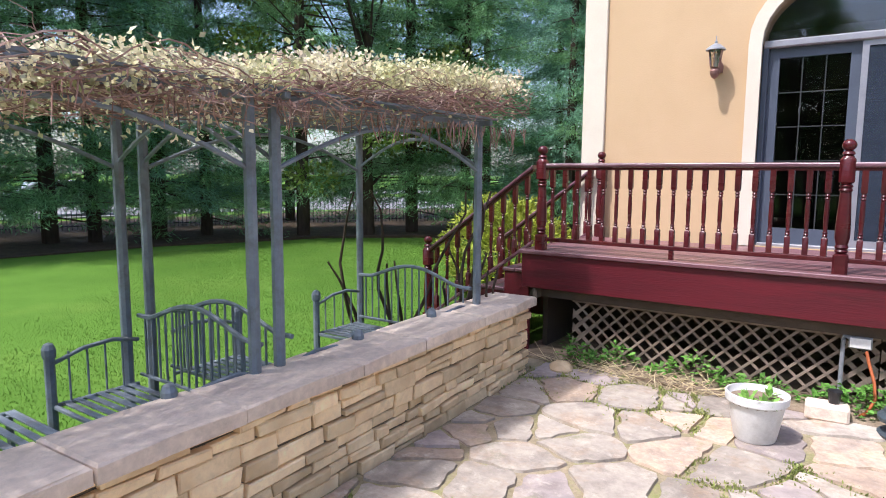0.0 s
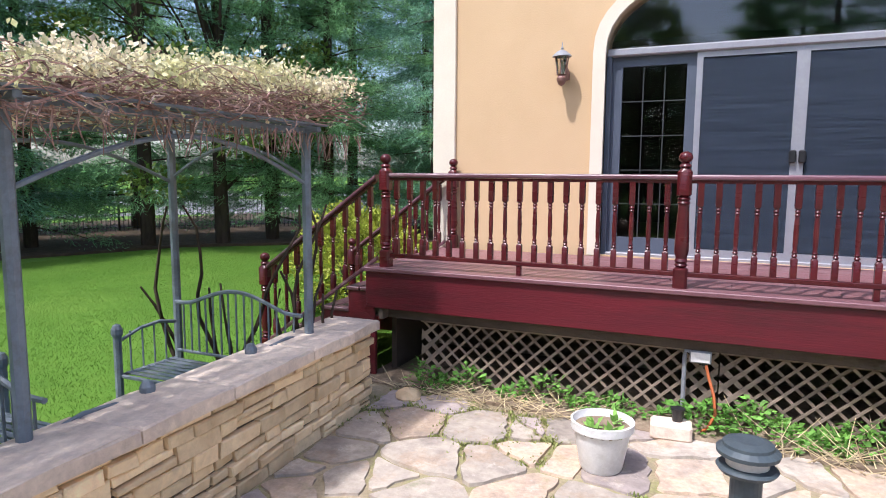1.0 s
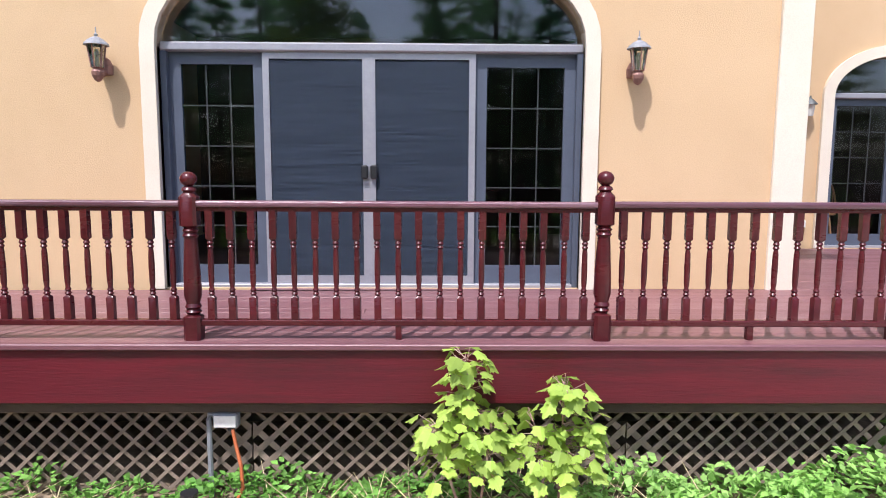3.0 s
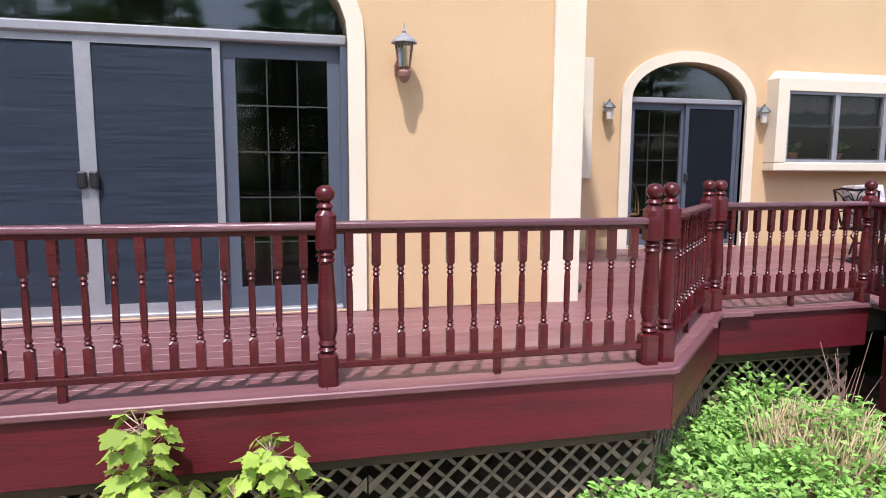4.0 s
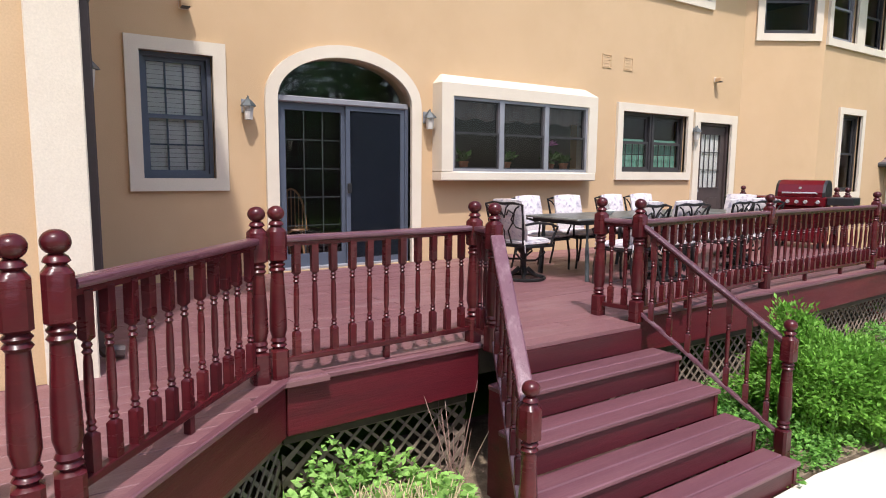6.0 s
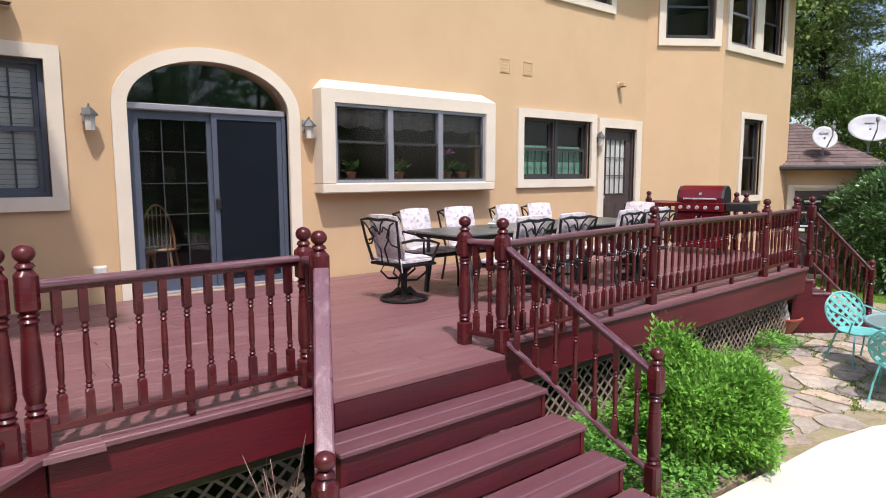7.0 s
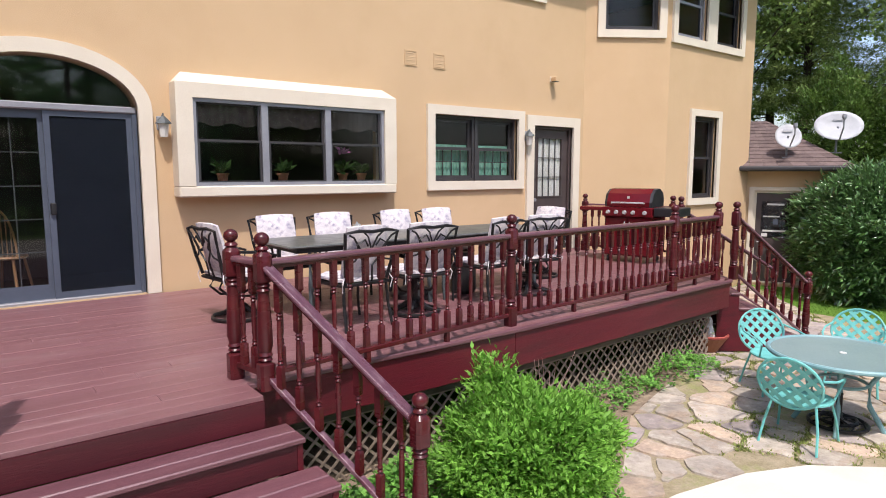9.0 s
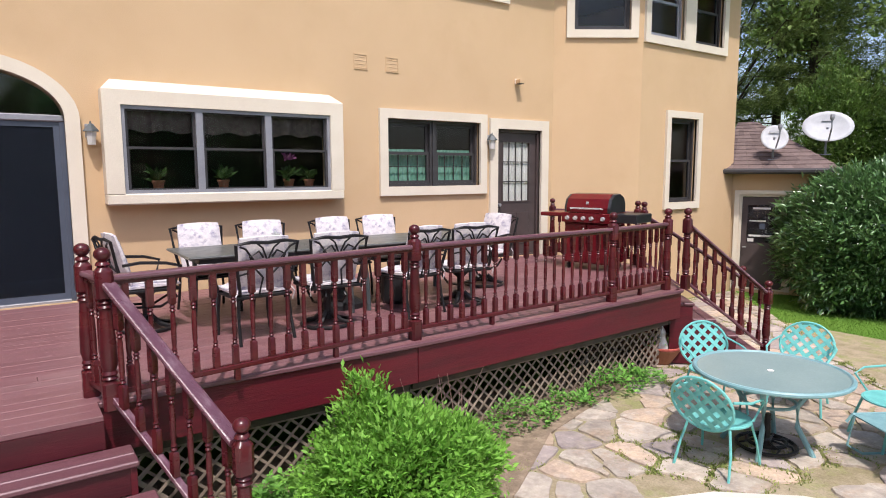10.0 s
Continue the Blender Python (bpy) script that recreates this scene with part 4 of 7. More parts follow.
railing(PJ, NR, 0.14, 0.0, 0.86, 0, "sloping maroon stair railing with turned balusters")

# steps from the west end of the deck to the lawn
west = Matrix.Translation((-2.55, 6.78, 0)) @ pose(0, 0, 0, 0, 0, -90)
stair_flight("lawn_stairs", "maroon wooden steps from the deck end to the lawn", [(0.0, D), (-0.28, D - RISE), (-0.56, D - 2 * RISE), (-0.84, D - 3 * RISE), (-1.12, D - 4 * RISE)], [(-0.72, 0.86)] * 5, west)
post(-3.78, 5.95, G, 0.05, "turned maroon newel post at the lawn steps")
post(-3.78, 7.56, G, 0.05, "turned maroon newel post at the lawn steps")
railing((-2.46, 5.945), (-3.78, 5.95), 0.14, 0.0, 0.95, 0, "sloping maroon railing beside the lawn steps")
railing((-2.50, 7.56), (-3.78, 7.56), 0.14, 0.0, 0.95, 0, "sloping maroon railing beside the lawn steps")

# steps from the far corner
east = Matrix.Translation((15.68, 8.06, 0)) @ pose(0, 0, 0, 0, 0, 50)
stair_flight("corner_stairs", "maroon wooden steps from the far deck corner to the paving", [(0.0, D), (-0.28, D - RISE), (-0.56, D - 2 * RISE), (-0.84, D - 3 * RISE), (-1.12, D - 4 * RISE)], [(-0.84, 0.84)] * 5, east)
post(16.36, 6.82, G, 0.05, "turned maroon newel post at the corner steps")
post(17.36, 7.74, G, 0.05, "turned maroon newel post at the corner steps")
railing(PN, (16.36, 6.82), 0.14, 0.0, 0.97, 0, "sloping maroon railing beside the corner steps")
railing((16.24, 8.74), (17.36, 7.74), 0.14, 0.0, 0.97, 0, "sloping maroon railing beside the corner steps")


# ---- wall fittings ----
def coach_lantern(x, y, z):
    t = thing("wall_lantern", "red-brown coach lantern with clear glass on the stucco wall", "wall lamp", pose(x, y, z), "coach lanterns")
    m = pose(0, -0.16, 0)
    part("wall_plate", lathe([(0.005, -0.13), (0.05, -0.12), (0.055, -0.05), (0.03, 0.0), (0.005, 0.02)], 10, pose(0, -0.015, 0)), LAMPBRONZE, t)
    part("bracket", tube([(0, -0.02, -0.06), (0, -0.08, -0.13), (0, -0.15, -0.14), (0, -0.16, -0.09)], [0.02, 0.022, 0.02, 0.016], 8), LAMPBRONZE, t)
    part("scroll", lathe([(0.004, -0.20), (0.028, -0.185), (0.046, -0.15), (0.05, -0.12), (0.034, -0.095), (0.05, -0.085)], 12, m), LAMPBRONZE, t)
    part("glass", lathe([(0.045, -0.085), (0.068, 0.09)], 6, m), LANTERNGLASS, t, "clear tapered lantern glass")
    part("bulb_holder", lathe([(0.018, -0.08), (0.018, 0.0), (0.022, 0.02), (0.012, 0.06)], 8, m), LAMPGLASS, t)
    cage = bmesh.new()
    for i in range(6):
        a = 2 * math.pi * (i + 0.5) / 6
        add_tube(cage, [(0.047 * math.cos(a), -0.16 + 0.047 * math.sin(a), -0.085), (0.070 * math.cos(a), -0.16 + 0.070 * math.sin(a), 0.09)], 0.005, 4)
    part("cage", cage, LAMPBRONZE, t)
    part("cap", lathe([(0.098, 0.09), (0.092, 0.105), (0.06, 0.135), (0.025, 0.155), (0.012, 0.16), (0.016, 0.175), (0.006, 0.19), (0.004, 0.235)], 12, m), LAMPGREY, t, "weathered pale cap with finial")


coach_lantern(-1.25, Y1, 3.095)
coach_lantern(3.16, Y1, 3.10)


def small_lantern(x, y, z, turn=0):
    t = thing("small_wall_lantern", "small grey wall lantern with milky glass", "wall lamp", pose(x, y, z, 0, 0, turn), "small lanterns")
    part("wall_plate", box((-0.05, -0.02, -0.04), (0.05, 0.0, 0.12), 0.008), LAMPGREY, t)
    m = pose(0, -0.11, 0)
    part("arm", tube([(0, -0.01, 0.06), (0, -0.08, 0.13), (0, -0.11, 0.12)], 0.011, 6), LAMPGREY, t)
    part("glass", lathe([(0.045, -0.12), (0.062, 0.03)], 6, m), LAMPGLASS, t, "milky glass body")
    part("cap", lathe([(0.092, 0.03), (0.085, 0.045), (0.035, 0.10), (0.012, 0.12), (0.008, 0.15)], 6, m), IRON, t)


small_lantern(6.56, Y2, 3.10)
small_lantern(9.02, Y2, 3.10)
small_lantern(4.63, 8.38, 3.03, 90)
small_lantern(14.94, Y2, 3.16)


def louvre(x):
    t = thing("wall_vent", "small peach-painted louvre vent in the wall", "vent", pose(x, Y2, 4.255), "wall vents")
    part("vent_frame", rect_frame(-0.11, 0.11, -0.11, 0.11, 0.014, -0.012, 0.004), STUCCO, t)
    part("backing", box((-0.1, -0.004, -0.1), (0.1, 0.002, 0.1)), STUCCO, t)
    for i in range(4):
        z = -0.085 + i * 0.05
        part("slat", prism([(-0.095, -0.009), (0.095, -0.009), (0.095, 0.0), (-0.095, 0.0)], z, z + 0.008, 0, [(-0.095, -0.006), (0.095, -0.006), (0.095, 0.0), (-0.095, 0.0)]), STUCCO, t)


louvre(12.55)
louvre(13.08)


def flood_light(x, z):
    t = thing("flood_light", "small peach-coloured flood light under the eaves", "wall lamp", pose(x, Y2, z), "flood lights")
    part("base_plate", box((-0.05, -0.03, -0.05), (0.05, 0.0, 0.05), 0.01), CREAM, t)
    part("hood", prism([(-0.055, -0.15), (0.055, -0.15), (0.045, -0.03), (-0.045, -0.03)], -0.035, 0.04, 0.012), STUCCO, t)
    part("lens", box((-0.04, -0.145, -0.047), (0.04, -0.05, -0.035)), BLACK, t)


flood_light(5.92, 4.17)
flood_light(15.57, 4.20)
t = thing("outlet_cover", "beige weatherproof outlet cover on the wall", "outlet", pose(6.58, Y2, D + 0.34))
part("cover", box((-0.07, -0.06, -0.06), (0.07, 0.0, 0.06), 0.012), CREAM, t)
part("lid", box((-0.055, -0.068, -0.045), (0.055, -0.06, 0.045), 0.003), WHITE, t)
t = thing("downspout", "dark brown rain pipe beside the house corner", "downspout", pose(4.70, 7.98, 0))
part("pipe", box((-0.045, -0.05, D + 0.1), (0.045, 0.05, HOUSE_TOP), 0.012), BROWNDOOR, t)
for z in (D + 0.5, 3.4, 5.6):
    part("strap", box((-0.075, -0.058, z), (0.05, 0.058, z + 0.03), 0.004), BROWNDOOR, t)
part("shoe", tube([(0, 0, D + 0.12), (0.03, 0, D + 0.07), (0.14, 0, D + 0.05)], 0.045, 8), BROWNDOOR, t)

# ---- things behind the glass ----
CLAY = surface("clay_pot", (0.36, 0.15, 0.08), (0.28, 0.11, 0.06), scale=9, rough=0.85, bump=0.3)
# Leaf colour lowered to carry the dimness indoors.
POTGREEN = leafy("house_plant_leaf", (0.035, 0.075, 0.018), (0.05, 0.10, 0.025), 0.3)
PETAL = surface("pink_petal", (0.55, 0.16, 0.40), scale=10, rough=0.6, bump=0)


def leaf_clump(r, n, size, spread, up=0.6, wide=0.5):
    d = unit(r.normal(0, 1, (n, 3)) * np.array([1, 1, 0.5]) + np.array([0, 0, up]))
    c = d * r.uniform(0.0, 0.6, (n, 1)) * spread
    L = r.uniform(0.6, 1.2, n) * size
    return leaf_mesh("foliage", c, d + r.normal(0, 0.3, (n, 3)), r.normal(0, 1, (n, 3)) + np.array([0, 0, 1.0]), L, L * wide)


for k, (x, flower) in enumerate(((9.75, 0), (10.55, 0), (11.45, 1), (11.75, 0))):
    t = thing("potted_plant", "small potted plant on the window sill inside", "plant", pose(x, Y2 + 0.12, BAY[2] + 0.146), "sill plants")
    part("pot", lathe([(0.05, 0), (0.07, 0.11), (0.08, 0.11), (0.08, 0.135), (0.06, 0.135)], 12), CLAY, t)
    part("foliage", leaf_clump(np.random.default_rng(k), 34, 0.13, 0.2, 1.3), POTGREEN, t, "", pose(0, 0, 0.13))
    if flower:
        part("blossom", leaf_clump(np.random.default_rng(k + 9), 40, 0.07, 0.12, 1.0), PETAL, t, "pink blossom", pose(0, 0, 0.40))


def windsor_chair(m):
    t = thing("spindle_chair", "light wooden spindle-back chair inside the room", "chair", m)
    wood = surface("honey_wood", (0.36, 0.19, 0.09), (0.28, 0.14, 0.06), scale=6, rough=0.45, bump=0.1)
    part("seat", lathe([(0.19, 0.43), (0.22, 0.45), (0.21, 0.47)], 14), wood, t)
    part("hoop", tube([(0.20 * math.cos(a), 0.18, 0.47 + 0.55 * math.sin(a)) for a in np.linspace(0, math.pi, 13)], 0.014, 6), wood, t)
    for i in range(7):
        u = -0.15 + i * 0.05
        part("spindle", tube([(u, 0.18, 0.46), (u, 0.18, 0.47 + 0.55 * math.sqrt(max(0, 1 - (u / 0.2) ** 2)))], 0.007, 5), wood, t)
    for sx in (-1, 1):
        for sy in (-1, 1):
            part("leg", tube([(0.12 * sx, 0.12 * sy, 0.45), (0.18 * sx, 0.18 * sy, 0)], 0.016, 6), wood, t)


windsor_chair(pose(7.50, 12.0, D - 0.03, 0, 0, 150))
windsor_chair(pose(7.15, 11.75, D - 0.03, 0, 0, 60))
t = thing("dining_sideboard", "low dark wooden sideboard inside the room", "cabinet", pose(1.2, 11.6, D - 0.03))
part("body", box((-1.2, -0.22, 0.0), (1.2, 0.22, 0.8), 0.01), ROOMDARK, t)
part("top", box((-1.25, -0.25, 0.801), (1.25, 0.25, 0.84), 0.008), ROOMDARK, t)

# ---- dining set on the deck ----
CUSHION = surface("white_floral_cushion", (0.66, 0.61, 0.60), (0.55, 0.51, 0.53), scale=7, rough=0.9, bump=0.6, fine=22, mottle=0.25, c=(0.24, 0.22, 0.31), patch=0.95, patch_scale=10, spec=0.1)
TABLETOP = surface("grey_green_table_top", (0.10, 0.105, 0.095), (0.075, 0.08, 0.072), scale=7, rough=0.32, bump=0.08)


def puff(lo, hi, bulge=0.02):
    """A soft cushion: a rounded slab, swollen in the middle."""
    bm = bmesh.new()
    nx, ny = 7, 7
    cx, cy = (lo[0] + hi[0]) / 2, (lo[1] + hi[1]) / 2
    grid = []
    for s in (0, 1):
        rows = []
        for i in range(nx):
            row = []
            for j in range(ny):
                u, v = 2 * i / (nx - 1) - 1, 2 * j / (ny - 1) - 1
                f = (1 - abs(u) ** 4) * (1 - abs(v) ** 4)
                x = cx + (hi[0] - lo[0]) / 2 * u * (1 - 0.05 * v * v)
                y = cy + (hi[1] - lo[1]) / 2 * v * (1 - 0.05 * u * u)
                zc, zh = (lo[2] + hi[2]) / 2, (hi[2] - lo[2]) / 2
                z = zc + (1 if s else -1) * (zh * (0.25 + 0.75 * f ** 0.5)) + (bulge * math.sin(5 * u + 3 * v) * 0.25 if s else 0)
                row.append(bm.verts.new((x, y, z)))
            rows.append(row)
        grid.append(rows)
    for s in (0, 1):
        for i in range(nx - 1):
            for j in range(ny - 1):
                q = (grid[s][i][j], grid[s][i + 1][j], grid[s][i + 1][j + 1], grid[s][i][j + 1])
                bm.faces.new(q if s else q[::-1])
    ring = [(i, 0) for i in range(nx)] + [(nx - 1, j) for j in range(1, ny)] + [(i, ny - 1) for i in range(nx - 2, -1, -1)] + [(0, j) for j in range(ny - 2, 0, -1)]
    for (a, b), (c, d) in zip(ring, ring[1:] + ring[:1]):
        bm.faces.new((grid[0][a][b], grid[0][c][d], grid[1][c][d], grid[1][a][b]))
    return bm


def patio_chair(swivel, label):
    """A cast black chair with scrolled back; it faces -y, its back at +y."""
    t = thing("patio_chair", label, "chair", pose(0, 0, 0), "chairs round the dining table")
    back = pose(0, 0.25, 0.44, -14) @ Matrix.Diagonal((1, 1, 0.84, 1))
    fr = bmesh.new()
    add_tube(fr, [back @ Vector(p) for p in ((-0.22, 0, 0), (-0.255, 0, 0.25), (-0.28, -0.01, 0.54), (-0.15, 0.0, 0.565), (0, 0, 0.55), (0.15, 0.0, 0.565), (0.28, -0.01, 0.54), (0.255, 0, 0.25), (0.22, 0, 0))], 0.016, 6)
    part("back_frame", fr, BLACKIRON, t)
    sc = bmesh.new()
    for s in (-1, 1):
        add_tube(sc, [back @ Vector((s * x, 0.012, z)) for x, z in ((0.05, 0.0), (0.03, 0.18), (0.12, 0.30), (0.16, 0.42), (0.08, 0.47), (0.04, 0.40))], 0.010, 5)
        add_tube(sc, [back @ Vector((s * x, 0.012, z)) for x, z in ((0.25, 0.22), (0.16, 0.24), (0.10, 0.34), (0.20, 0.50), (0.25, 0.53))], 0.010, 5)
        add_tube(sc, [back @ Vector((s * x, 0.012, z)) for x, z in ((0.0, 0.36), (0.05, 0.50), (0.10, 0.55))], 0.009, 5)
    part("scrolled_splat", sc, BLACKIRON, t)
    part("seat_frame", tube([(-0.24, -0.24, 0.40), (0.24, -0.24, 0.40), (0.25, 0.24, 0.41), (-0.25, 0.24, 0.41)], 0.016, 6, True), BLACKIRON, t)
    part("seat_mesh", box((-0.23, -0.23, 0.395), (0.23, 0.23, 0.402)), BLACKIRON, t)
    for s in (-1, 1):
        part("arm", tube([(s * 0.26, 0.26, 0.66), (s * 0.30, 0.12, 0.68), (s * 0.31, -0.10, 0.66), (s * 0.30, -0.24, 0.62), (s * 0.27, -0.20, 0.50), (s * 0.25, -0.18, 0.40)], 0.015, 6), BLACKIRON, t)
    if swivel:
        part("hub", lathe([(0.05, 0.06), (0.035, 0.16), (0.04, 0.30), (0.10, 0.36), (0.10, 0.39)], 10), BLACKIRON, t)
        part("base_ring", tube([(0.25 * math.cos(a), 0.25 * math.sin(a), 0.02) for a in np.linspace(0, 2 * math.pi, 21)[:-1]], 0.018, 6, True), BLACKIRON, t)
        for k in range(4):
            a = math.pi * (k / 2 + 0.25)
            part("spoke", tube([(0.04 * math.cos(a), 0.04 * math.sin(a), 0.13), (0.14 * math.cos(a), 0.14 * math.sin(a), 0.05), (0.25 * math.cos(a), 0.25 * math.sin(a), 0.025)], [0.03, 0.024, 0.018], 6), BLACKIRON, t)
        for s in (-1, 1):
            part("spring_hoop", tube([(s * 0.09, -0.22, 0.39), (s * 0.10, -0.26, 0.30), (s * 0.10, -0.10, 0.22), (s * 0.10, 0.14, 0.24), (s * 0.10, 0.24, 0.33), (s * 0.09, 0.20, 0.40)], 0.013, 5), BLACKIRON, t)
    else:
        for sx in (-1, 1):
            part("leg", tube([(sx * 0.23, -0.22, 0.40), (sx * 0.24, -0.25, 0.2), (sx * 0.25, -0.24, 0.0)], 0.015, 6), BLACKIRON, t)
            part("leg", tube([(sx * 0.23, 0.23, 0.40), (sx * 0.24, 0.25, 0.2), (sx * 0.25, 0.30, 0.0)], 0.015, 6), BLACKIRON, t)
    smooth(part("seat_cushion", puff((-0.25, -0.26, 0.405), (0.25, 0.24, 0.49)), CUSHION, t, "white floral seat cushion"), 60)
    cu = smooth(part("back_cushion", puff((-0.23, -0.02, 0.02), (0.23, 0.57, 0.11)), CUSHION, t, "white floral back cushion"), 60)
    cu.matrix_basis = back @ pose(0, -0.015, 0.02, 90)
    for s in (-1, 1):
        part("cushion_tie", tube([back @ Vector((s * 0.24, 0.0, 0.06)), back @ Vector((s * 0.27, 0.03, 0.0)), back @ Vector((s * 0.26, 0.03, -0.10))], 0.006, 4), CUSHION, t)
    return t


ch_leg = patio_chair(False, "black scrolled metal chair with white floral cushions")
ch_swi = patio_chair(True, "black swivel metal chair with white floral cushions")
ch_swi.matrix_basis = pose(9.18, 9.05, D, 0, 0, 97)
first = True
for x, y, a, swivel in ((9.93, 8.18, 184, 0), (10.66, 8.20, 177, 1), (11.62, 8.22, 188, 0), (12.33, 8.25, 172, 1), (9.90, 9.52, 4, 0), (10.57, 9.52, -5, 0), (11.50, 9.52, 3, 0), (12.14, 9.54, -3, 0), (13.30, 9.02, -80, 1)):
    m = pose(x, y, D, 0, 0, a)
    if not swivel and first:
        ch_leg.matrix_basis, first = m, False
    else:
        copy_thing(ch_swi if swivel else ch_leg, m)

t = thing("dining_table", "long dark grey-green metal dining table with a glassy top", "table", pose(11.2, 8.92, D))
part("tabletop", box((-1.75, -0.46, 0.70), (1.75, 0.46, 0.725), 0.012), TABLETOP, t)
part("apron", rect_frame(-1.65, 1.65, -0.40, 0.40, 0.025, 0.0, 0.05), BLACKIRON, t, "", pose(0, 0, 0.65, 90))
for sx in (-1.5, -0.1, 0.1, 1.5):
    for sy in (-1, 1):
        part("leg", tube([(sx, sy * 0.36, 0.70), (sx, sy * 0.37, 0.35), (sx * 1.01, sy * 0.40, 0.0)], 0.024, 8), IRON, t)
t = thing("table_ornament", "small white ornament on the dining table", "ornament", pose(10.45, 8.95, D + 0.7252))
part("dish", lathe([(0.06, 0), (0.09, 0.03), (0.10, 0.05), (0.05, 0.06)], 12), WHITE, t)
part("flower", leaf_clump(np.random.default_rng(5), 26, 0.07, 0.08, 1.0), WHITE, t, "", pose(0, 0, 0.05))
t = thing("umbrella_base", "black round umbrella base under the table", "umbrella base", pose(11.15, 8.9, D))
part("weight", lathe([(0.26, 0.0), (0.26, 0.05), (0.18, 0.10), (0.05, 0.14), (0.035, 0.36), (0.028, 0.36)], 18), BLACK, t)
t = thing("gas_bottle", "tall blue-black gas bottle under the table", "gas bottle", pose(11.75, 8.75, D))
part("body", lathe([(0.13, 0), (0.15, 0.04), (0.15, 0.32), (0.08, 0.40), (0.05, 0.41)], 14), BLACK, t)
part("collar", lathe([(0.075, 0.40), (0.08, 0.48), (0.07, 0.48)], 12), BLACK, t)


# ---- barbecue ----
REDPAINT = surface("dark_red_enamel", (0.125, 0.006, 0.011), (0.105, 0.005, 0.009), scale=3, rough=0.22, bump=0.02)
CHROME = surface("chrome", (0.80, 0.80, 0.80), scale=6, rough=0.25, metal=0.6, bump=0)


def barbecue():
    t = thing("gas_grill", "dark red gas barbecue with black end caps and chrome knobs", "barbecue", pose(15.60, 9.16, D, 0, 0, -76))
    part("cabinet", box((-0.38, -0.25, 0.10), (0.38, 0.25, 0.72), 0.012), REDPAINT, t)
    for s in (-1, 1):
        part("cabinet_door", box((s * 0.185 - 0.18, -0.27, 0.12), (s * 0.185 + 0.18, -0.252, 0.70), 0.008), REDPAINT, t)
        part("door_handle", tube([(s * 0.04, -0.275, 0.5), (s * 0.04, -0.30, 0.52), (s * 0.04, -0.30, 0.62), (s * 0.04, -0.275, 0.64)], 0.008, 6), CHROME, t)
        for y in (-0.2, 0.2):
            part("wheel", tube([(s * 0.32 - 0.012, y, 0.05), (s * 0.32 + 0.012, y, 0.05)], 0.05, 12), BLACK, t)
    cp = part("control_panel", prism([(-0.40, -0.31), (0.40, -0.31), (0.40, 0.26), (-0.40, 0.26)], 0.725, 0.87, 0.01), REDPAINT, t)
    for i in range(5):
        x = -0.30 + i * 0.135 + (0.05 if i == 4 else 0)
        k = part("knob", tube([(x, -0.312, 0.79), (x, -0.335, 0.79), (x, -0.35, 0.79)], [0.034, 0.03, 0.026], 12), CHROME, cp)
    lid = bmesh.new()
    prof = [(-0.27, 0.875), (-0.275, 0.95), (-0.22, 1.08), (-0.10, 1.15), (0.06, 1.16), (0.20, 1.10), (0.25, 1.0), (0.25, 0.875)]
    a = [lid.verts.new((-0.34, y, z)) for y, z in prof]
    b = [lid.verts.new((0.34, y, z)) for y, z in prof]
    for i in range(len(prof)):
        j = (i + 1) % len(prof)
        lid.faces.new((a[i], a[j], b[j], b[i]))
    li = part("lid", lid, REDPAINT, t)
    for s in (-1, 1):
        cap = bmesh.new()
        c = [cap.verts.new((s * 0.34, y, z)) for y, z in prof]
        d = [cap.verts.new((s * 0.38, y * 0.97, 0.875 + (z - 0.875) * 0.97)) for y, z in prof]
        cap.faces.new(c); cap.faces.new(d[::-1])
        for i in range(len(prof)):
            j = (i + 1) % len(prof)
            cap.faces.new((c[i], d[i], d[j], c[j]))
        part("end_cap", cap, BLACK, li, "black cast end cap")
    part("lid_handle", tube([(-0.26, -0.275, 0.93), (-0.25, -0.32, 0.94), (0.25, -0.32, 0.94), (0.26, -0.275, 0.93)], 0.013, 8), CHROME, li, "chrome bar handle")
    part("badge", box((-0.02, -0.262, 1.0), (0.02, -0.25, 1.04), 0.004), CHROME, li)
    part("side_shelf", box((-0.82, -0.26, 0.80), (-0.41, 0.24, 0.86), 0.012), REDPAINT, t)
    part("side_shelf", box((0.41, -0.28, 0.74), (0.80, 0.25, 0.87), 0.012), BLACK, t)


barbecue()
post(16.09, 10.56)


